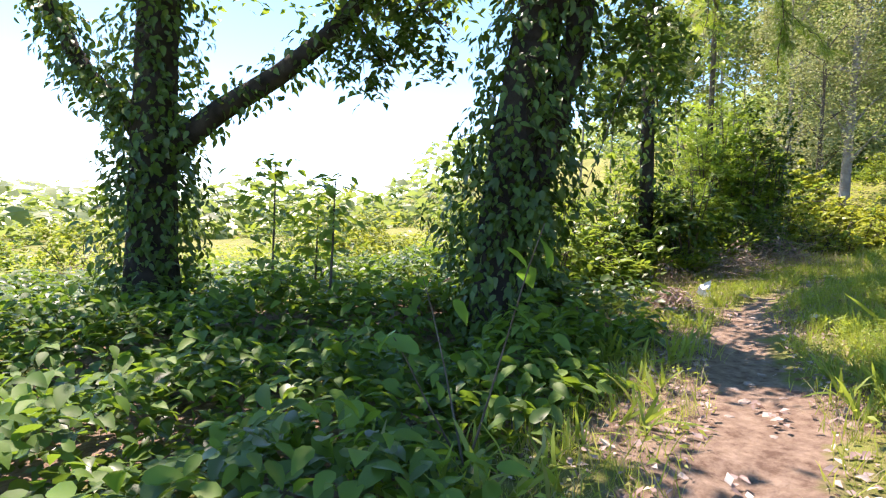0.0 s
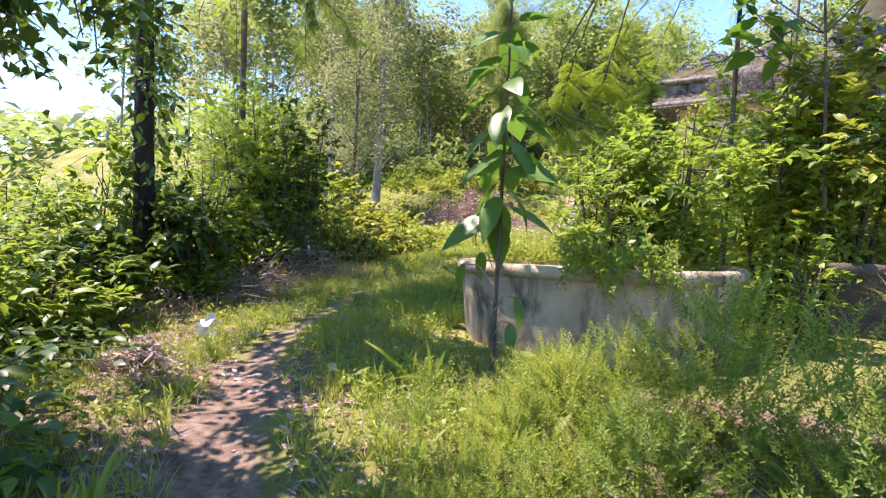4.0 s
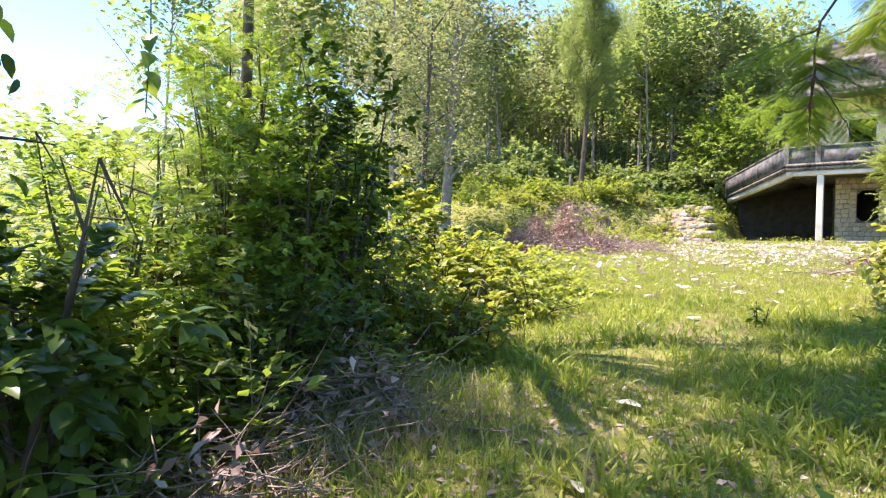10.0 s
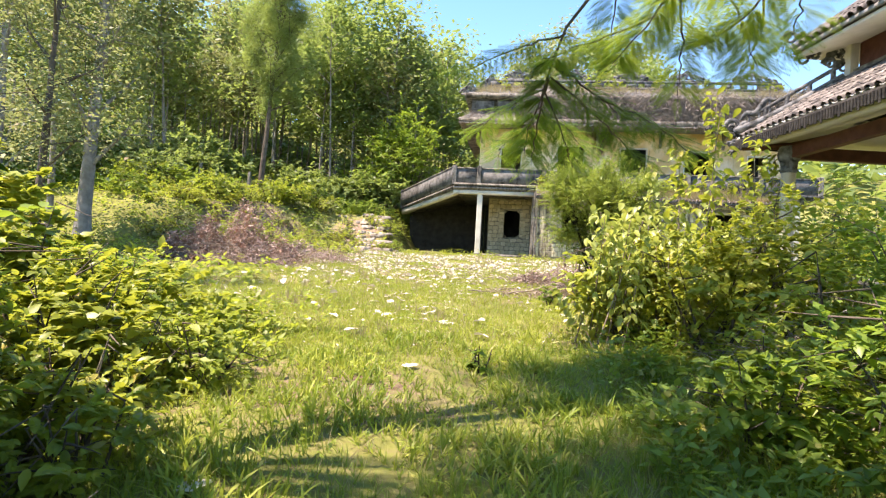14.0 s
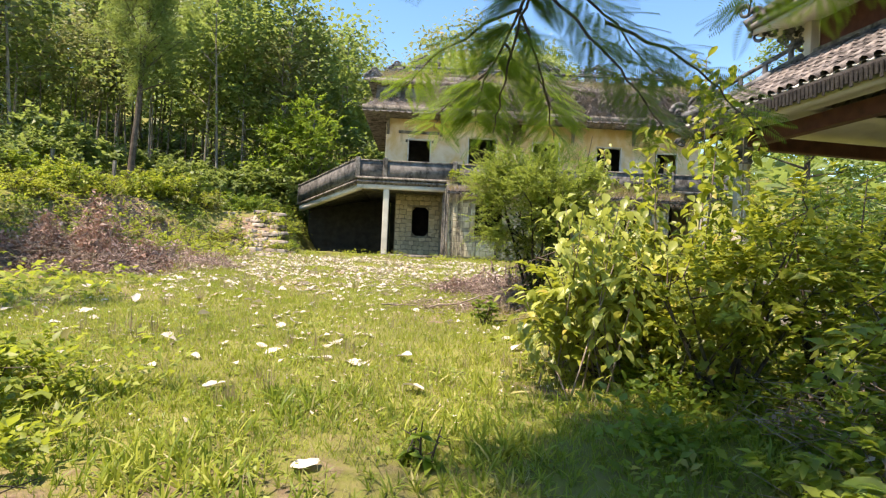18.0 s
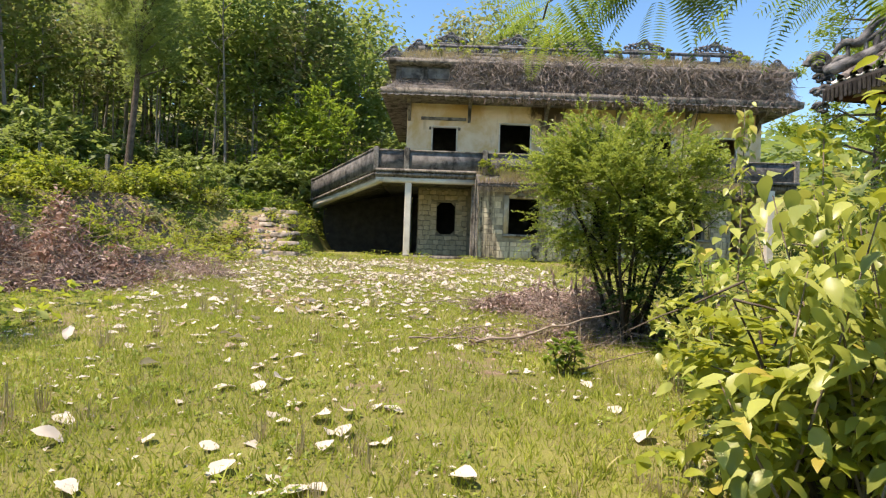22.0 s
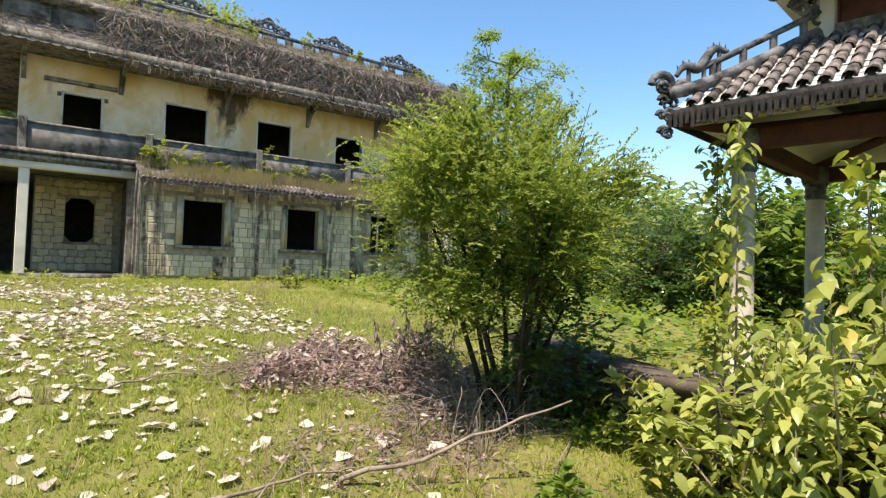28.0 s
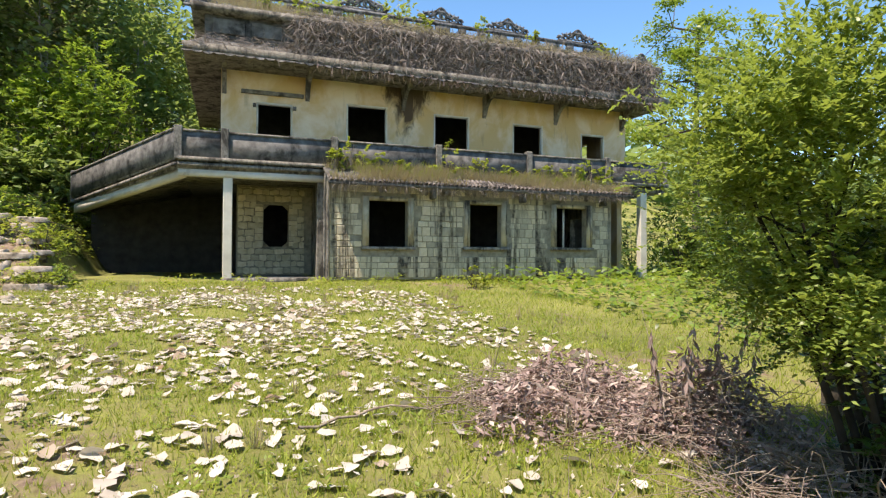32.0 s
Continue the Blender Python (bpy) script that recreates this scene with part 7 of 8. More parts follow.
# ---- heaps of cut brush ----
def heap(label, x, y, rx, ry, h, nl, nt, seed, mat=None, size=1.0):
    rng = np.random.default_rng(seed)
    root = tagged(new("brush_heap"), label, "brush heap")
    zb = gz1(x, y)
    root.location = (x, y, zb)
    a, r = rng.uniform(0, 2 * math.pi, nl), np.sqrt(rng.uniform(0, 1, nl)) * (1 + 0.22 * np.abs(rng.normal(0, 1, nl)) * (rng.uniform(0, 1, nl) < 0.3))
    lobe = 0.8 + 0.22 * np.sin(2 * a + seed) + 0.16 * np.sin(5 * a + 2.3 * seed)
    px, py = np.cos(a) * r * rx * lobe, np.sin(a) * r * ry * lobe
    r = np.clip(r, 0, 1)
    pz = ground_z(px + x, py + y) - zb + h * (1 - r**2.4) * rng.uniform(0.25, 1.0, nl) * (0.75 + 0.4 * noise_field(px * 2, py * 2)) + 0.02
    w, up = rand_ways(rng, nl, 0.2, 2)
    litter = mk("leaf_litter", *scatter(LEAF, np.stack([px, py, pz], -1), w, up + rng.normal(0, 0.6, (nl, 3)), rng.uniform(0.04, 0.13, nl) * size, rng.uniform(0.02, 0.09, nl) * size), mat or M_DEAD, root, "curled pinkish brown dead leaves")
    tagged(litter, kind="stuff")
    g = Geo()
    for k in range(nt):
        a, r = rng.uniform(0, 2 * math.pi), math.sqrt(rng.uniform(0, 1))
        q = np.array((math.cos(a) * r * rx, math.sin(a) * r * ry, 0))
        q[2] = float(ground_z(q[0] + x, q[1] + y)) - zb + h * (1 - r**1.6) * rng.uniform(0.2, 0.9)
        d = unit(rng.normal(0, 1, 3) * np.array((1, 1, 0.35 + 0.25 * (size > 1.4)))) * rng.uniform(0.2, 0.75) * size
        g.add(*tube(bent(rng, q, q + d, 5, 0.1), np.linspace(0.0048, 0.0016, 5) * size, 4))
    tagged(g.done("twig_tangle", M_TWIG, root, "tangled grey twigs"), kind="stuff")
    return root


heap("heap of cut brush with dry pinkish leaves on the lawn", 3.3, -13.8, 1.5, 1.15, 0.5, 5200, 420, 301, M_DEAD, 1.15)
heap("thin litter of twigs and dry leaves in the grass", 2.5, -16.7, 1.3, 0.9, 0.1, 420, 200, 317, M_DEAD, 0.9)
heap("heap of dry twigs under the shrub", 3.75, -16.2, 0.95, 0.75, 0.5, 700, 420, 302)
heap("dead leafy brush heaped against the shrub", 4.0, -14.95, 0.9, 0.65, 0.8, 2600, 300, 311, M_DEAD, 1.1)
heap("large heap of withered red brown brush on the bank", -7.1, -12.2, 1.9, 1.6, 1.9, 8000, 520, 303, M_RUST, 1.7)
heap("withered brush piled beside the large heap", -9.0, -11.4, 1.6, 1.4, 1.35, 5000, 260, 313, M_RUST, 1.7)
heap("low spread of pale dead branches before the heap", -6.2, -13.1, 1.3, 1.0, 0.7, 2600, 300, 314, M_DEAD, 1.5)
heap("low heap of grey twigs on the lawn edge", -4.5, -9.8, 0.9, 0.7, 0.45, 500, 200, 312)
heap("scattered dry brush on the worn bank", -6.9, -3.2, 1.5, 1.6, 0.25, 1800, 160, 315, M_FALLEN)
heap("thin litter of pale leaves and twigs on the bare bank", -9.2, -4.6, 2.4, 2.4, 0.2, 1300, 160, 318, M_FALLEN)
heap("dry brush at the foot of the bank", -7.0, -7.2, 2.0, 2.2, 0.6, 3000, 220, 316, M_DEAD, 1.4)
heap("low litter of grey brush along the bank", -5.2, -10.5, 1.6, 2.6, 0.4, 1400, 160, 304)
heap("dry brush beyond the ivy", -5.5, -42.0, 4.5, 2.2, 0.9, 2200, 60, 305)
heap("tangle of dry stalks at the foot of the slim trunk", 0.4, -32.4, 0.7, 0.6, 0.5, 500, 90, 306)
heap("tangle of bare brown twigs under the garden bushes", 5.0, -24.2, 1.0, 1.6, 0.95, 500, 260, 307)
heap("tangle of dead stalks at the edge of the thicket", 0.5, -31.0, 0.8, 1.0, 0.55, 500, 260, 308, M_DEAD, 1.2)
heap("tangle of dead stalks under the roadside bushes", 0.0, -29.6, 0.8, 1.0, 0.7, 500, 260, 309, M_DEAD, 1.2)
heap("dry stalks and litter beside the track", 2.6, -33.8, 0.7, 0.45, 0.3, 800, 80, 310)
# long bare stick and smaller branches
rng = np.random.default_rng(96)
for pts, r in (([(1.95, -17.05), (2.5, -17.3), (3.05, -17.5), (3.63, -17.75)], 0.021), ([(1.05, -17.05), (1.7, -16.9), (2.2, -16.95)], 0.015), ([(1.2, -17.3), (2.0, -16.2), (2.6, -15.6)], 0.010), ([(3.0, -18.4), (3.6, -17.6), (4.6, -17.0)], 0.014), ([(0.6, -13.9), (1.4, -13.6), (2.2, -13.7)], 0.016)):
    fine = np.stack([np.interp(np.linspace(0, 1, 10), np.linspace(0, 1, len(pts)), [q[c] for q in pts]) for c in (0, 1)], -1)
    z3 = ground_z(fine[:, 0], fine[:, 1]) + 0.06 + 0.62 * np.linspace(0, 1, 10) ** 1.2 * (r > 0.02) + rng.normal(0, 0.015, 10)
    ob = mk("dry_branch", *tube(np.c_[fine, z3], np.linspace(r, r * 0.35, 10), 6), M_TWIG)
    tagged(ob, "bare pale dry branch lying on the grass", "branch", "dry branches")

# dead stems that stand in the heap, with shrivelled hanging leaves
rng = np.random.default_rng(961)
for k in range(14):
    x, y = 3.95 + rng.normal(0, 0.4), -14.95 + rng.normal(0, 0.35)
    root = tagged(new("dead_stem"), "upright dead stem with shrivelled hanging brown leaves", "dead plant", "dead stems")
    root.location = (x, y, gz1(x, y))
    h = rng.uniform(0.7, 1.25)
    line = bent(rng, (0, 0, 0), (rng.normal(0, 0.15), rng.normal(0, 0.15), h), 6, 0.05)
    mk("stem", *tube(line, np.linspace(0.008, 0.003, 6), 4), M_TWIG, root)
    u = rng.uniform(0.3, 1, 26)
    p = np.stack([np.interp(u, np.linspace(0, 1, 6), line[:, c]) for c in range(3)], -1)
    mk("foliage", *scatter(NARROW, p, np.stack([rng.normal(0, 0.3, 26), rng.normal(0, 0.3, 26), -np.ones(26)], -1), rng.normal(0, 1, (26, 3)), rng.uniform(0.08, 0.16, 26)), M_DEAD, root)
# pale dry stalks that arch over the heap of twigs
for k in range(40):
    x, y = 3.75 + rng.normal(0, 0.45), -16.5 + rng.normal(0, 0.35)
    z = gz1(x, y)
    e = np.array((rng.normal(0, 0.6), rng.normal(0, 0.4), rng.uniform(0.05, 0.35)))
    q = np.linspace(0, 1, 10)
    arc = np.stack([e[0] * q ** 1.3, e[1] * q ** 1.3, (0.3 + e[2]) * np.sin(q * rng.uniform(1.9, 2.9))], -1) + rng.normal(0, 0.008, (10, 3))
    ob = mk("dry_stalk", *tube(arc, np.linspace(0.005, 0.002, 10), 5), M_TWIG)
    ob.location = (x, y, z)
    tagged(ob, "bare pale dry stalk arching over the twig heap", "stalk", "dry stalks")

# ---- grass ----
def lawn_keep(x, y):
    d = track_distance(x, y)
    ok = (d > (0.32 + 0.12 * noise_field(x * 3, y * 3)) * track_width(y)) & (y < -0.6) & ((bare_patch(x, y) + 0.5 * noise_field(x * 5, y * 5) + 0.6 * np.sin(x * 91 + y * 57) < 0.95) | (y < -24)) & ~((x > 4.3) & (x < 6.9) & (y > -31.8) & (y < -30.1))
    return ok


carpet("lawn_grass", "short sunlit yellow green grass", 110000, (-6.5, 9), (-23.5, -0.5), lawn_keep, 0.10, M_GRASS, SPIKE, 401, blade=True, wide=2.2, cat="grass")
carpet("lawn_grass", "short sunlit yellow green grass close to the walk", 95000, (-4.5, 6), (-24, -11), lawn_keep, 0.08, M_GRASS, SPIKE, 402, blade=True, wide=1.9, cat="grass")
carpet("tall_grass", "lush taller grass beside the track", 36000, (-2.5, 6), (-34, -21.5), lambda x, y: lawn_keep(x, y) & (track_distance(x, y) > 0.42) & (noise_field(x * 1.1, y * 1.1) > -0.35) & (y < -25.2 + 1.2 * noise_field(x, y)), 0.15, M_LUSH, BLADE, 403, blade=True, wide=0.8, cat="grass")
carpet("tall_grass", "dry mixed grass beside the track", 30000, (-1, 11), (-42, -29), lambda x, y: lawn_keep(x, y) & (track_distance(x, y) < 1.7), 0.15, M_GRASS, BLADE, 404, blade=True, wide=0.8, cat="grass")
def grass_shoots(label, n, xr, yr, keep, size, mat, seed):
    rng = np.random.default_rng(seed)
    x, y = rng.uniform(*xr, n), rng.uniform(*yr, n)
    k = keep(x, y)
    x, y = x[k], y[k]
    m = len(x)
    w = np.stack([rng.normal(0, 0.42, m), rng.normal(0, 0.42, m), np.ones(m)], -1)
    up = np.stack([rng.normal(0, 1, m), rng.normal(0, 1, m), np.full(m, 0.05)], -1)
    ln = rng.uniform(*size, m) * (0.85 + 0.4 * noise_field(x * 1.5, y * 1.5))
    tagged(mk("grass_shoots", *scatter(GRASSY, np.stack([x, y, ground_z(x, y) - 0.01], -1), w, up, ln), mat), label, "grass", kind="stuff")


grass_shoots("lush broad bladed grass along the track", 9500, (-2.6, 5.2), (-35, -22.6), lambda x, y: (track_distance(x, y) > 0.42 * track_width(y)) & ~((x > 4.3) & (y > -32.4) & (y < -30.4)), (0.09, 0.22), M_LUSH, 423)
grass_shoots("yellow green broad bladed grass", 4200, (-2.4, 4.4), (-30, -22), lambda x, y: noise_field(x * 1.3 + 1, y * 1.1) > -0.1, (0.12, 0.24), M_GRASS, 430)
grass_shoots("short broad bladed grass on the lawn", 5200, (-4.5, 5), (-23.5, -13), lambda x, y: lawn_keep(x, y) & (noise_field(x * 1.2, y * 1.3 + 2) > -0.3), (0.06, 0.14), M_GRASS, 431)
grass_shoots("grass among the weeds before the planter", 900, (4.4, 10.5), (-38.5, -32.8), lambda x, y: (track_distance(x, y) > 0.5) & (noise_field(x * 1.6, y * 1.5) > -0.1), (0.2, 0.42), M_LUSH, 432)
carpet("straw_grass", "dry straw coloured grass among the green", 26000, (-4, 6), (-34, -12), lambda x, y: lawn_keep(x, y) & (noise_field(x * 1.3 + 2, y * 1.2) > -0.1), 0.14, M_STRAW, BLADE, 413, blade=True, wide=0.6, cat="grass")
carpet("track_weeds", "small leafy weeds in the grass", 20000, (-2.5, 8), (-40, -21), lambda x, y: lawn_keep(x, y) & (noise_field(x * 1.9, y * 1.7) > 0.15), 0.055, M_WEED, LEAF, 414, (0.0, 0.16), 0.0, "weeds")
carpet("bank_grass", "green weeds over the hill side", 44000, (-30, -4.5), (-14, 14), lambda x, y: (((x + 7.6) / 2.7) ** 2 + ((y + 11.9) / 2.0) ** 2 > 1) & (x < -5.0) & ((x < -7.4) | (y > -8)) & ~((x > -8.2) & (x < -4.0) & (y > -5.0) & (y < 1.6) & (noise_field(x * 2, y * 2) < 0.2)), 0.17, M_WEED, DIAMOND, 405, (0.05, 0.7), cat="weeds")
carpet("meadow_weeds", "rank weeds in the open ground", 22000, (-30, -4), (-55, -14), lambda x, y: (x < -3.5 - 0.05 * y), 0.24, M_WEED, DIAMOND, 406, (0.03, 0.5), cat="weeds")


def weed_bed(x, y):
    return (track_distance(x, y) > 0.85) & (y > -33.6 - 0.62 * (x - 4.2)) & (y < -32.35 - 0.05 * x + 0.4 * (x > 8)) | ((x > 9.9) & (y > -38) & (y < -31.5))


def shoots(name, label, n, xr, yr, keep, height, long, mat, seed, lean=0.4, reach=0.7):
    """A bed of upright leafy shoots that fills the room between the soil and a given height."""
    rng = np.random.default_rng(seed)
    x, y = rng.uniform(*xr, n), rng.uniform(*yr, n)
    k = keep(x, y)
    x, y = x[k], y[k]
    m = len(x)
    h = height(x, y)
    ln = rng.uniform(*long, m)
    z = ground_z(x, y) + np.clip((rng.uniform(0, reach, m) if reach < 1 else 1.0) * h - 0.25 * ln * (reach < 1), -0.02, None)
    w = np.stack([rng.normal(0, lean, m), rng.normal(0, lean, m), np.ones(m)], -1)
    up = np.stack([rng.normal(0, 1, m), rng.normal(0, 1, m), np.full(m, 0.1)], -1)
    return tagged(mk(name, *scatter(SPRAY, np.stack([x, y, z], -1), w, up, ln), mat), label, "weeds", kind="stuff")


def bed_height(x, y):
    h = 0.22 + 0.62 * smooth01((track_distance(x, y) - 0.9) / 1.5)
    h = h + 0.22 * smooth01((x - 6.0) / 1.0) * smooth01((y + 34.2) / 1.2)
    return 0.72 * h * (0.3 + 0.7 * smooth01((x - 5.2) / 1.2)) * (0.85 + 0.25 * noise_field(x * 1.3, y * 1.3))


def bed_gaps(x, y):
    return weed_bed(x, y) & (noise_field(x * 2.3 + 1, y * 2.1) > -0.45)


FINE = spray_shape(14, 0.15, 0.15)


def mounds(label, n, xr, yr, keep, tall, per, mat, seed):
    """Bushy weeds: sprays of fine leaves that fan out of each root and arch over."""
    rng = np.random.default_rng(seed)
    x, y = rng.uniform(*xr, n), rng.uniform(*yr, n)
    k = keep(x, y)
    x, y = x[k], y[k]
    m = len(x)
    h = tall(x, y) * rng.uniform(0.55, 1.35, m)
    i = np.repeat(np.arange(m), per)
    c = m * per
    a, u = rng.uniform(0, 2 * math.pi, c), np.sqrt(rng.uniform(0.02, 1, c))
    r = 0.62 * h[i] * (1 - u) ** 0.55 + 0.06 * rng.normal(0, 1, c)
    p = np.stack([x[i] + np.cos(a) * r, y[i] + np.sin(a) * r, ground_z(x[i], y[i]) + 0.8 * h[i] * u], -1)
    lean = 1.7 * (1 - u) + 0.35
    w = np.stack([np.cos(a) * lean + rng.normal(0, 0.25, c), np.sin(a) * lean + rng.normal(0, 0.25, c), np.ones(c)], -1)
    up = np.stack([rng.normal(0, 1, c), rng.normal(0, 1, c), np.full(c, 0.4)], -1)
    tagged(mk("weed_bed", *scatter(FINE, p, w, up, rng.uniform(0.5, 1.1, c) * (0.13 + 0.22 * h[i])), mat), label, "weeds", kind="stuff")


mounds("bed of bushy dark feathery weeds before the planter", 420, (4.9, 12.5), (-38.3, -32.3), bed_gaps, bed_height, 52, M_FERNWEED, 407)
# Lighter green mounds stand in for sun patches on the bed.
mounds("bushy yellow green weeds, sun patches put into their colour", 420, (4.6, 12.5), (-39, -32.2), lambda x, y: weed_bed(x, y) & (noise_field(x * 1.1, y * 1.3) > -0.2), lambda x, y: 0.95 * bed_height(x, y), 44, M_WEED, 408)
shoots("weed_bed", "low fine weeds beside the track", 7000, (2.5, 11), (-40.5, -31), lambda x, y: (track_distance(x, y) > 0.55) & (track_distance(x, y) < 1.9) & (y > -33.6 - 0.75 * (x - 4.2)) & (noise_field(x * 1.9, y * 1.9) > -0.3), lambda x, y: 0.12 + 0 * x, (0.12, 0.24), M_WEED, 424, 0.5)
# Dark green shoots stand in for the shade deep between the mounds.
shoots("weed_bed", "low weeds that close the gaps of the bed, gap shade put into dark green", 9000, (4.6, 12), (-38.5, -32.2), weed_bed, lambda x, y: 0.1 + 0 * x, (0.14, 0.26), M_FERNWEED, 433, 0.6)
rng = np.random.default_rng(428)
n = 60
px = rng.uniform(5.7, 6.6, n)
tagged(mk("rim_weeds", *scatter(SPRAY, np.stack([px, -31.85 + rng.uniform(-0.1, 0.15, n), -1.16 + rng.uniform(0, 0.1, n)], -1), np.stack([rng.normal(0, 0.5, n), -np.ones(n), rng.normal(-0.5, 0.6, n)], -1), np.tile((0, -0.3, 1.0), (n, 1)), rng.uniform(0.25, 0.5, n)), M_GREEN), "weeds spilling over the planter rim", "weeds", kind="stuff")
shoots("planter_weeds", "fine weeds growing in the planter", 500, (4.5, 6.6), (-31.6, -30.35), lambda x, y: ((x - 5.12) ** 2 + (y + 30.95) ** 2 < 0.4) | (x > 5.2), lambda x, y: -1.31 - ground_z(x, y) + 0.08, (0.2, 0.4), M_WEED, 425, 0.5, 1.0)
tufts("weed_bed", "low weeds at the edge of the track", 900, (1, 11), (-40, -29), lambda x, y: (track_distance(x, y) > 0.5) & (track_distance(x, y) < 1.6) & (noise_field(x * 1.7, y * 1.7) > -0.2), (0.08, 0.2), 0.14, 26, LEAF, 0.05, M_WEED, 415)
tufts("grass_tuft", "arching tufts of lush grass", 800, (-2.2, 5.2), (-35, -21), lambda x, y: lawn_keep(x, y) & (track_distance(x, y) > 0.5) & (noise_field(x * 1.3 + 1, y * 1.3) > -0.1) & (y < -24.6 + 1.2 * noise_field(x * 1.2, y)), (0.10, 0.25), 0.1, 30, BLADE, 0.3, M_LUSH, 416, True, "grass", 0.5)
tufts("grass_tuft", "arching tufts of yellowing grass beside the track", 420, (2, 11), (-41, -30), lambda x, y: (track_distance(x, y) > 0.42) & (track_distance(x, y) < 1.3), (0.10, 0.24), 0.1, 34, BLADE, 0.3, M_GRASS, 417, True, "grass", 0.5)
tufts("undergrowth", "dark leafy undergrowth at the edge of the thicket", 900, (-6, 1.8), (-35.5, -25), lambda x, y: (x < -0.4 - 0.35 * (y + 26.0) * (y < -30) * 0.5 - 0.9 * (y > -29.5)) & (y < -28) & (track_distance(x, y) > 1.0), (0.4, 0.95), 0.36, 60, DIAMOND, 0.12, M_FERNWEED, 418)
tufts("undergrowth", "green undergrowth at the edge of the thicket", 420, (-5, 2.2), (-35.5, -22), lambda x, y: (x < -0.6) & (track_distance(x, y) > 1.0), (0.3, 0.75), 0.3, 44, LEAF, 0.10, M_WEED, 419)
tufts("lawn_weed", "small flat weeds in the lawn", 1500, (-6, 6), (-24, -2), lawn_keep, (0.04, 0.10), 0.1, 14, LEAF, 0.05, M_LUSH, 420)
tufts("grass_tuft", "thin dry grass tufts on the lawn", 700, (-6, 6), (-23, -2), lambda x, y: lawn_keep(x, y) & (noise_field(x * 1.1, y * 0.9 + 2) > 0.1), (0.14, 0.3), 0.1, 22, BLADE, 0.3, M_STRAW, 421, True, "grass", 0.6)
tufts("hedge_foot", "rank weeds along the foot of the hedge", 420, (3.0, 6.5), (-30, -17), lambda x, y: x > 3.2 + 0.9 * (y > -22.5) + 0.3 * noise_field(y, x), (0.25, 0.6), 0.28, 44, DIAMOND, 0.10, M_GREEN, 422)
carpet("hedge_weeds", "weeds at the foot of the hedge", 9000, (3.2, 9), (-30, -16.5), lambda x, y: x > 3.3 + 0.9 * (y > -22.5) + 0.3 * noise_field(y, x), 0.09, M_WEED, DIAMOND, 409, (0.02, 0.3), 0.0, "weeds")
carpet("leaf_litter", "small pale bits of dry leaf strewn over the lawn", 5200, (-5.5, 4.5), (-23.5, -2), lambda x, y: (noise_field(x * 0.9, y * 0.7) > -0.5), 0.06, M_FALLEN, LEAF, 426, (0.02, 0.07), 0.0, "leaf litter")
carpet("straw_grass", "dead brown stalks under the edge of the thicket", 5000, (-1.8, 1.0), (-33.2, -28.2), lambda x, y: (track_distance(x, y) > 0.8) & (x < 1.4 + 0.25 * noise_field(y, x)), 0.26, M_STRAW, BLADE, 434, blade=True, wide=0.5, cat="grass")
carpet("straw_grass", "dry straw and dead stalks between the ivy and the track", 16000, (0, 10), (-41, -31.5), lambda x, y: (track_distance(x, y) > 0.35) & (track_distance(x, y) < 1.25) & (noise_field(x * 1.6, y * 1.4) > -0.3), 0.15, M_STRAW, BLADE, 427, blade=True, wide=0.6, cat="grass")
carpet("leaf_litter", "brown leaf litter beside the track", 26000, (-1, 11), (-42, -27), lambda x, y: (track_distance(x, y) < 1.5) & ((track_distance(x, y) > 0.3) | (noise_field(x * 3, y * 3) > 0.75)), 0.07, M_DEAD, LEAF, 410, (0.0, 0.03), 0.0, "leaf litter")
carpet("back_weeds", "weeds between the lawn and the far trees", 15000, (8, 34), (-16, 8), lambda x, y: (y < -1) | (x > 17), 0.26, M_GREEN, DIAMOND, 411, (0.05, 0.7), cat="weeds")
carpet("foot_weeds", "weeds along the foot of the house", 2600, (-5, 14), (-2.2, -0.85), lambda x, y: noise_field(x * 1.5, y) > -0.1, 0.11, M_WEED, LEAF, 412, (0.02, 0.28), cat="weeds")

# ---- fallen leaves ----
rng = np.random.default_rng(97)


def fallen_mesh(seed):
    r = np.random.default_rng(seed)
    rows, v = 6, []
    curl, bend = r.uniform(-0.2, 0.7), r.uniform(-0.05, 0.10)
    fold, wave = r.uniform(-0.5, 0.5), r.uniform(0.02, 0.06)
    for k in range(rows):
        u = k / (rows - 1)
        w = 0.36 * math.sin(math.pi * (0.05 + 0.92 * u)) ** 0.8
        for s in (-1, -0.5, 0, 0.5, 1):
            v.append((s * w + 0.03 * r.normal(), u + 0.02 * r.normal(), 0.02 + curl * (s * w) ** 2 * 1.5 + max(0.0, fold * s) * w * 0.6 + bend * math.sin(u * 3) + wave * abs(s) * math.sin(u * 9 + 2 * s) + 0.015 * r.normal()))
    f = [(k * 5 + i, k * 5 + i + 1, k * 5 + 6 + i, k * 5 + 5 + i) for k in range(rows - 1) for i in range(4)]
    return np.array(v), np.array(f)


SHAPES = [fallen_mesh(k) for k in range(9)]


def leaf_spots(n):
    x = np.concatenate([rng.normal(-0.5, 2.6, n // 2), rng.uniform(-5.5, 5.0, n - n // 2)])
    y = np.concatenate([rng.uniform(-22, -2.5, n // 2), -4 - np.abs(rng.normal(0, 6.0, n - n // 2))])
    keep = (x > -6) & (x < 5.5) & (y > -24.5) & (y < -1) & ~((x > 3.2) & (y < -16.5)) & (noise_field(x * 0.9, y * 0.7) > -0.7)
    return x[keep], y[keep]


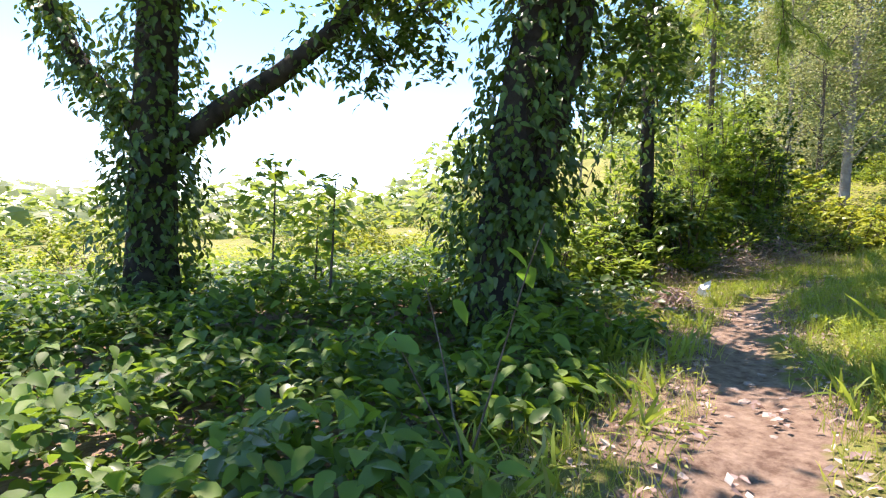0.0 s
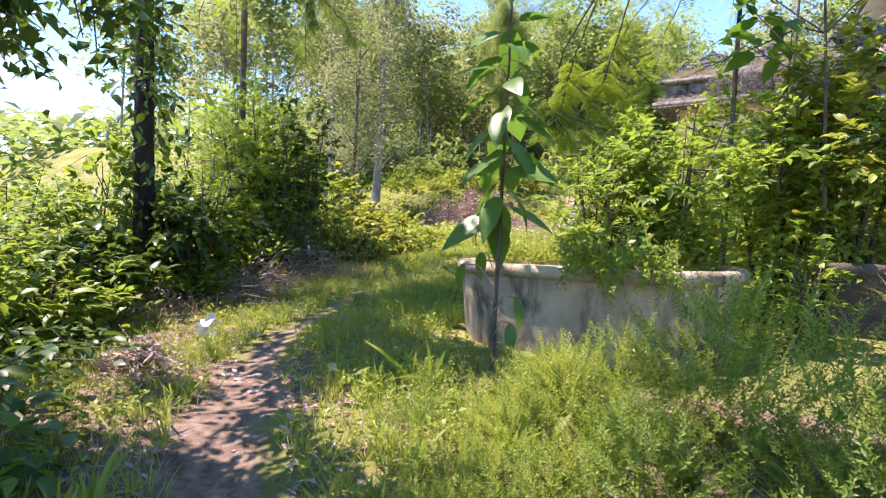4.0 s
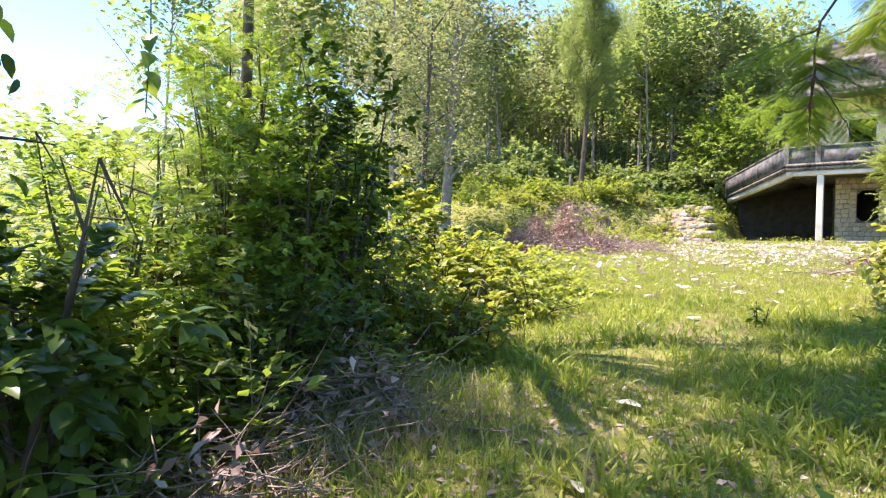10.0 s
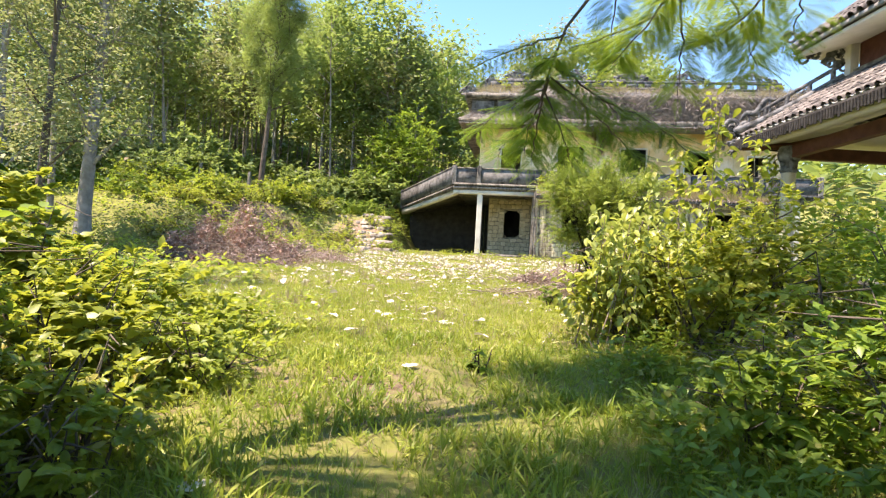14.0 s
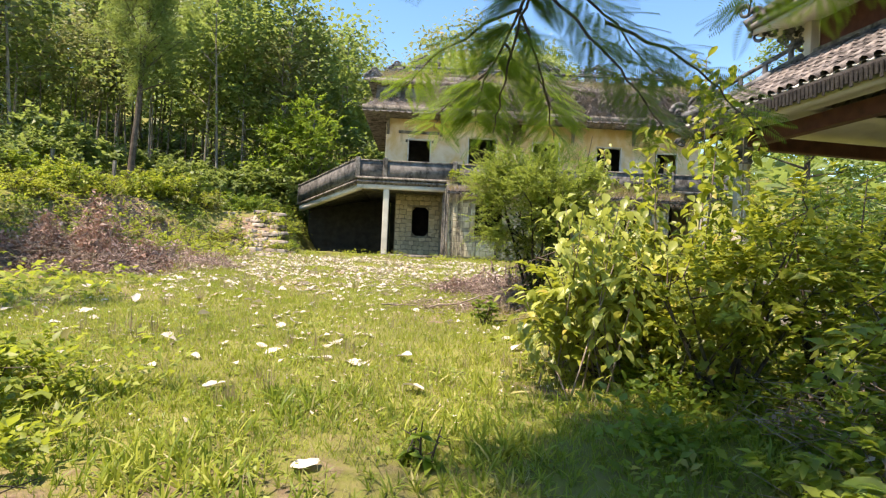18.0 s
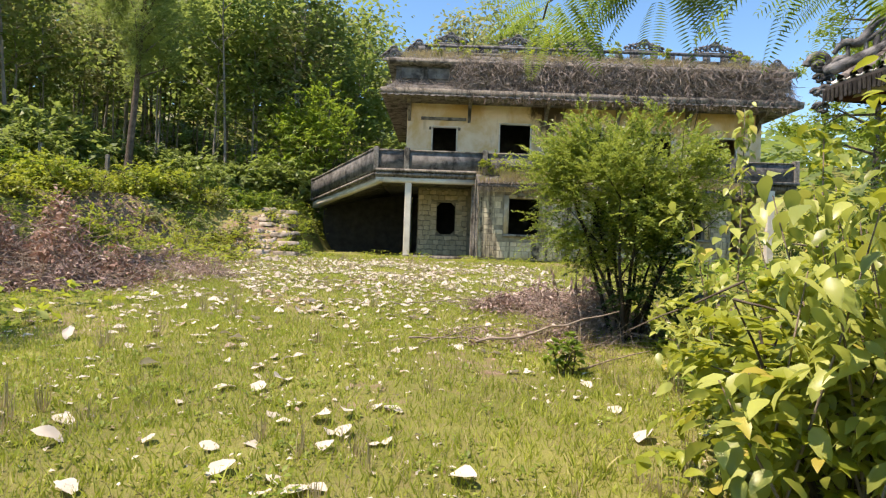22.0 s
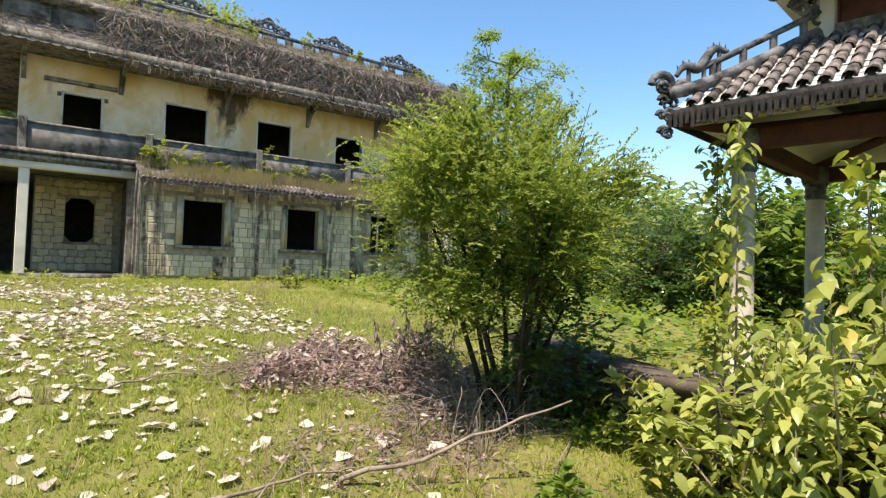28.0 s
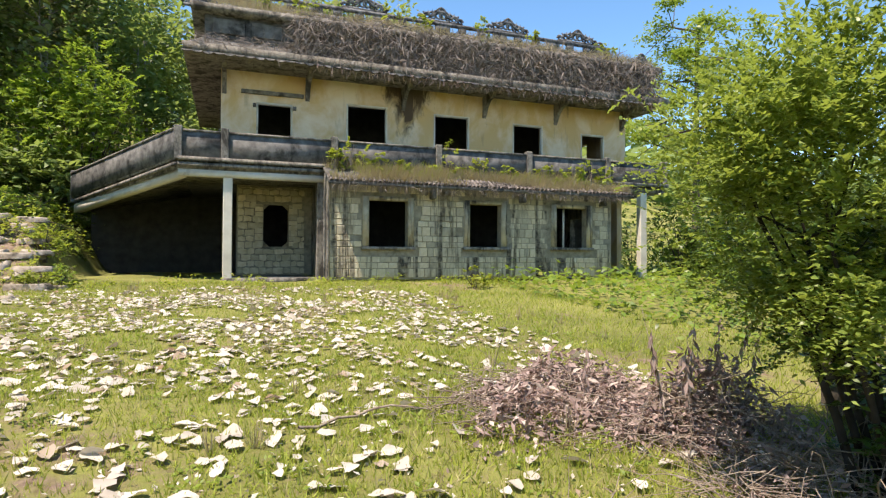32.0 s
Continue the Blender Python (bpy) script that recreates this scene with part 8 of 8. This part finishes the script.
made = []
for v, f in SHAPES:
    ob = mk("fallen_leaf", v * np.array((1, 1, 0.8)), f, M_FALLEN, None, "", True)
    made.append(ob.data)
    bpy.data.objects.remove(ob)
x, y = leaf_spots(900)
near = np.argsort(-((y < -8) * 1.0) + 0.001 * np.arange(len(x)))[:280]
for k in near:
    ob = new("fallen_leaf", made[k % 9])
    s = rng.uniform(0.10, 0.22)
    ob.matrix_basis = Matrix.LocRotScale((x[k], y[k], gz1(x[k], y[k]) + 0.03), Euler((rng.normal(0, 0.2), rng.normal(0, 0.22), rng.uniform(0, 6.3))), (s, s, s))
    tagged(ob, "large pale dry fallen leaf on the grass", "leaf", "fallen leaves")
for px, py, s in ((0.0, -22.46, 0.22), (1.64, -22.49, 0.24), (1.15, -24.07, 0.2), (-0.91, -25.26, 0.18), (0.26, -27.22, 0.22), (1.5, -27.82, 0.22), (1.93, -29.34, 0.2), (2.0, -30.35, 0.24), (2.7, -32.5, 0.16), (4.15, -32.9, 0.16), (1.84, -14.5, 0.3)):
    ob = new("fallen_leaf", made[int(px * 10) % 9])
    ob.matrix_basis = Matrix.LocRotScale((px, py, gz1(px, py) + 0.05), Euler((rng.normal(0, 0.15), rng.normal(0, 0.15), rng.uniform(0, 6.3))), (s, s, s))
    tagged(ob, "large pale dry fallen leaf on the grass", "leaf", "fallen leaves")
x, y = leaf_spots(4700)
far_ones = y > -15.0 + rng.normal(0, 2.0, len(y))
x, y = x[far_ones], y[far_ones]
g = Geo()
for k in range(len(x)):
    v, f = SHAPES[k % 9]
    s = rng.uniform(0.09, 0.2)
    a, b = rng.uniform(0, 6.3), rng.normal(0, 0.25)
    c, d = math.cos(a), math.sin(a)
    q = v * s
    q = np.stack([q[:, 0] * c - q[:, 1] * d, q[:, 0] * d + q[:, 1] * c, q[:, 2] + b * q[:, 0]], -1) + (x[k], y[k], gz1(x[k], y[k]) + 0.03)
    g.add(q, f)
tagged(g.done("leaf_scatter", M_FALLEN, None, "", True), "scatter of large pale dry leaves over the lawn", "leaves", kind="stuff")
ob = mk("white_litter", *scatter(HEART, np.array([(2.03, -32.71, -1.98)] * 6) + np.random.default_rng(5).normal(0, 0.035, (6, 3)), np.random.default_rng(6).normal(0, 1, (6, 3)), np.random.default_rng(7).normal(0, 1, (6, 3)), 0.15), M_PAPER)
tagged(ob, "crumpled white paper litter beside the track", "litter")
# stones on the track
rng = np.random.default_rng(98)
for k in range(46):
    u = rng.uniform(0.15, 0.98) * (len(TRACK) - 1)
    i = int(u)
    c = TRACK[i] + (TRACK[min(i + 1, len(TRACK) - 1)] - TRACK[i]) * (u - i) + rng.normal(0, 0.25, 2)
    bm = bmesh.new()
    bmesh.ops.create_icosphere(bm, subdivisions=1, radius=1)
    for vv in bm.verts:
        vv.co = Vector((vv.co.x * 1.4, vv.co.y, vv.co.z * 0.5)) * (1 + rng.normal(0, 0.12))
    ob = part("stone", bm, M_PINK)
    s = rng.uniform(0.015, 0.05)
    ob.matrix_basis = Matrix.LocRotScale((c[0], c[1], gz1(*c) - 0.04), Euler((0, 0, rng.uniform(0, 6))), (s, s, s))
    tagged(ob, "small pale stone pressed into the earth track", "stone", "track stones")
# seedling on the lawn
bush("lawn_seedling", "small dark leafy seedling on the lawn", 1.81, -23.97, (0.22, 0.22), gz1(1.81, -23.97) + 0.36, 40, 0.11, M_VINEY, LEAF, 501, 6, 3, category="seedling")
bush("lawn_seedling", "small bright green plant on the lawn", 2.85, -18.35, (0.22, 0.22), gz1(2.85, -18.35) + 0.5, 260, 0.10, M_GREEN, LEAF, 502, 8, 4, category="seedling")
bush("lawn_seedling", "yellow green clump before the house", 6.9, -3.2, (0.5, 0.4), gz1(6.9, -3.2) + 0.75, 320, 0.11, M_YELLOW, LEAF, 503, 8, 4, category="seedling")
bush("ledge_bush", "grey green bush overhanging the steps", -4.75, 0.0, (1.0, 0.8), 1.75, 1700, 0.09, M_WEED, LEAF, 504, base=0.6)
bush("ledge_bush", "weeds at the foot of the bank beside the porch", -4.35, -2.3, (0.6, 0.5), 0.35, 700, 0.08, M_WEED, LEAF, 505)
bush("ledge_bush", "weeds against the side of the steps", -4.05, -1.3, (0.4, 0.6), 0.55, 700, 0.08, M_GREEN, LEAF, 506)

# ---- woods ----
rng = np.random.default_rng(99)
kinds = []
for k in range(5):
    kinds.append(tree("forest_tree", "slender pale trunked forest tree with a light crown", -60 - 6 * k, 60, 11.5 + k, 0.10, (rng.normal(0, 0.5), rng.normal(0, 0.5)), (2.7, 3.4), 1700, 0.38, M_GREY if k == 2 else M_WOODS, M_BARKP, DIAMOND, 600 + k, 9 + 3 * (k % 2), (0.58, 0.25)[k % 2], 5, group="forest trees", base=12, tight=0.3))
spots = []
for k in range(105):
    x, y = rng.uniform(-46, -2), rng.uniform(10, 44)
    if y < 14 and x > -6:
        continue
    spots.append((x, y))
for k in range(26):
    spots.append((rng.uniform(-40, -15), rng.uniform(-16, 10)))
for k in range(30):
    spots.append((rng.uniform(-2, 14), rng.uniform(17, 40)))
for k, (x, y) in enumerate(spots):
    if x > -19 and y < 11:
        continue
    o = copy_thing(kinds[k % 5], pose(x, y, gz1(x, y) - 0.1, 0, 0, rng.uniform(0, 360)))
    s = rng.uniform(0.9, 1.4)
    o.scale = (s, s, s * rng.uniform(0.9, 1.15))
for o in kinds:
    o.location = (rng.uniform(-45, -25), rng.uniform(20, 40), 0)
    o.location.z = gz1(o.location.x, o.location.y)
carpet("forest_floor", "light green scrub on the forest floor", 16000, (-48, -2), (9, 46), lambda x, y: ((x < -7) | (y > 12)), 0.55, M_WOODS, DIAMOND, 640, (0.1, 1.6), 0.0, "scrub")
# understory along the wood's edge
under = bush("understory_bush", "dense green undergrowth at the wood edge", -14, 14, (1.8, 1.8), gz1(-14, 14) + 2.2, 1300, 0.24, M_WOODS, DIAMOND, 650, group="undergrowth", stems=4)
for k in range(95):
    x = rng.uniform(-34, -3)
    y = rng.uniform(8, 17) if x > -16 else rng.uniform(-6, 14)
    if -6.0 < x and y < 10.5:
        continue
    s = rng.uniform(0.6, 1.7)
    o = copy_thing(under, pose(x, y, gz1(x, y) - 0.1, 0, 0, rng.uniform(0, 360)))
    o.scale = (s, s, s)
for k in range(52):
    x, y = rng.uniform(-20, -6.6), rng.uniform(-7, 9)
    if x > -8.2 and y < 1.5:
        continue
    bush("bank_bush", "low green bush on the hill side", x, y, (1.3, 1.3), gz1(x, y) + rng.uniform(0.7, 1.7), 900, 0.17, (M_GREEN, M_VINEY, M_WEED)[k % 3], DIAMOND, 660 + k, stems=4, group="bank bushes")
for k in range(84):
    x, y = rng.uniform(-13.5, -6.6), rng.uniform(-10.0, 0.8)
    if ((x + 7.1) / 2.4) ** 2 + ((y + 12.0) / 2.4) ** 2 < 1:
        continue
    h = rng.uniform(0.35, 1.1)
    bush("bank_weed", "low mixed weeds on the worn bank", x, y, (h * 1.1, h * 1.1), gz1(x, y) + h, 520, 0.10, (M_WEED, M_GREEN, M_GREY, M_YELLOW)[k % 4], LEAF, 900 + k, stems=4, group="bank weeds", category="weeds")
for k in range(18):
    x, y = rng.uniform(-8.4, -5.4), rng.uniform(-5.0, 0.8)
    h = rng.uniform(0.2, 0.5)
    bush("bank_weed", "small weeds among the rubble of the bank", x, y, (h, h), gz1(x, y) + h, 200, 0.08, (M_WEED, M_GREY, M_YELLOW)[k % 3], LEAF, 960 + k, stems=3, group="bank weeds", category="weeds")
bush("bright_bush", "tall bright green broad leaved shrub beside the house", -6.4, 10.8, (3.3, 2.4), 10.6, 9500, 0.23, M_VINEY, LEAF, 651, clumps=40, stems=11)
bush("bright_bush", "bright green shrub on the hill", -10.2, 11.5, (2.4, 2.0), 6.2, 2600, 0.24, M_GREEN, DIAMOND, 652, stems=9)
bush("dark_bush", "dark rounded bush on the bank", -9.6, 1.0, (1.1, 1.1), gz1(-9.6, 1.0) + 1.5, 1300, 0.13, M_DARK, LEAF, 653)

# casuarina, tall vine clad trees on the bank, fence posts
rng = np.random.default_rng(100)
cas = tree("needle_tree", "soft needled casuarina with a slim dark trunk", -13.2, 2.2, 15.0, 0.18, (0.7, 0.3), (2.3, 5.4), 30000, 0.42, M_WOODS, M_BARK, NEEDLE, 701, 22, 0.4, tight=0.15)
tree("vine_clad_tree", "tall pale forked tree hung with grey green vines", -13.3, -11.5, 15.5, 0.27, (0.4, 0.2), (2.1, 4.6), 12000, 0.15, M_GREY, M_BARKP, DIAMOND, 702, 16, 0.2, tight=0.26)
tree("vine_clad_tree", "tall slender tree hung with vines", -13.4, -14.9, 13.0, 0.16, (-0.3, 0.3), (1.8, 4.1), 9000, 0.15, M_GREY, M_BARKP, DIAMOND, 703, 14, 0.2, tight=0.26)
tree("vine_clad_tree", "tall slender pale tree on the bank", -14.7, -11.4, 12.5, 0.14, (0.2, -0.3), (1.8, 3.6), 3600, 0.17, M_WOODS, M_BARKP, DIAMOND, 704, 9, 0.42, tight=0.3)
tree("vine_clad_tree", "slender tree with hanging creepers", -7.8, -19.6, 8.5, 0.11, (0.2, 0.3), (1.5, 2.6), 3600, 0.13, M_GREY, M_BARK, DIAMOND, 705, 9, 0.3, tight=0.3)
tree("far_feathery_tree", "tall light crowned tree beyond the house", 26.0, 8.2, 17.5, 0.28, (0.3, 0.0), (4.2, 3.4), 16000, 0.24, M_GREEN, M_BARK, DIAMOND, 706, 18, 0.40, tight=0.13)
for k, (x, y) in enumerate(((-12.6, -0.4), (-15.6, -0.2), (-18.6, -0.4))):
    h = 1.45
    ob = part("fence_post", bevel_box(-0.07, 0.07, -0.07, 0.07, -0.3, h, 0.015), M_CONC)
    ob.location = (x, y, gz1(x, y))
    ob.rotation_euler = (0.03 * (k % 3 - 1), 0.04 * (k % 2), 0.2 * k)
    tagged(ob, "weathered concrete fence post on the hill", "fence post", "fence posts")

# trees to the east, behind the pavilion
rng = np.random.default_rng(102)
for k in range(22):
    x, y = rng.uniform(16.5, 38), rng.uniform(-32, 2)
    bush("background_tree", "dense dark green tree behind the pavilion", x, y, (2.4, 2.4), gz1(x, y) + rng.uniform(3.8, 6.4), 1200, 0.36, (M_GREEN, M_DARK, M_DARK)[k % 3], DIAMOND, 800 + k, stems=4, group="background trees", low=0.05, category="tree")
for k in range(7):
    x, y = rng.uniform(15, 22), rng.uniform(-15, -2)
    bush("background_bush", "dark green bush behind the pavilion", x, y, (1.6, 1.6), gz1(x, y) + rng.uniform(1.6, 2.8), 1500, 0.2, M_DARK, DIAMOND, 830 + k, stems=4, group="background bushes", low=0.05)
for k in range(12):
    x, y = rng.uniform(16.5, 27), rng.uniform(-6, 9)
    bush("background_bush", "green bush beside the house", x, y, (1.9, 1.9), gz1(x, y) + rng.uniform(2.2, 4.6), 1500, 0.22, (M_GREEN, M_WOODS, M_DARK)[k % 3], DIAMOND, 850 + k, stems=4, group="background bushes", low=0.05)
for k, (x, y, zt) in enumerate(((17.5, -17.0, 4.0), (19.5, -14.5, 4.6), (17.8, -12.0, 3.8), (21.0, -10.0, 5.0), (18.6, -8.6, 4.2), (22.5, -18.5, 5.4), (16.4, -19.8, 3.2), (16.2, -9.6, 3.0))):
    bush("background_tree", "dense dark green tree behind the pavilion", x, y, (2.1, 2.1), zt, 2800, 0.16, M_GREEN if k == 1 else M_DARK, LEAF, 870 + k, stems=5, group="background trees", low=0.03, category="tree")
for k, (x, y, zt) in enumerate(((18.6, 1.2, 4.2), (20.4, -1.0, 4.6), (18.2, -2.6, 2.6), (22.4, 1.5, 5.6))):
    bush("background_bush", "green bush beside the house", x, y, (1.7, 1.7), zt, 1900, 0.2, (M_GREEN, M_DARK)[k % 2], LEAF, 890 + k, stems=5, group="background bushes", low=0.03)
# wooded ridge all round, far off
rng = np.random.default_rng(103)
n = 26000
a = rng.uniform(0, 2 * math.pi, n)
r = rng.uniform(75, 150, n)
x, y = np.cos(a) * r, np.sin(a) * r - 20
hh = 4 + 5 * np.abs(noise_field(a * 6, r * 0.02)) + 0.05 * (r - 75)
p = np.stack([x, y, ground_z(x, y) + rng.uniform(0, 1, n) * hh], -1)
w, up = rand_ways(rng, n, 0.1)
tagged(mk("far_woods", *scatter(DIAMOND, p, w, up, rng.uniform(2.0, 3.6, n)), M_WOODS), "far green wooded ridge", "woods", kind="stuff")
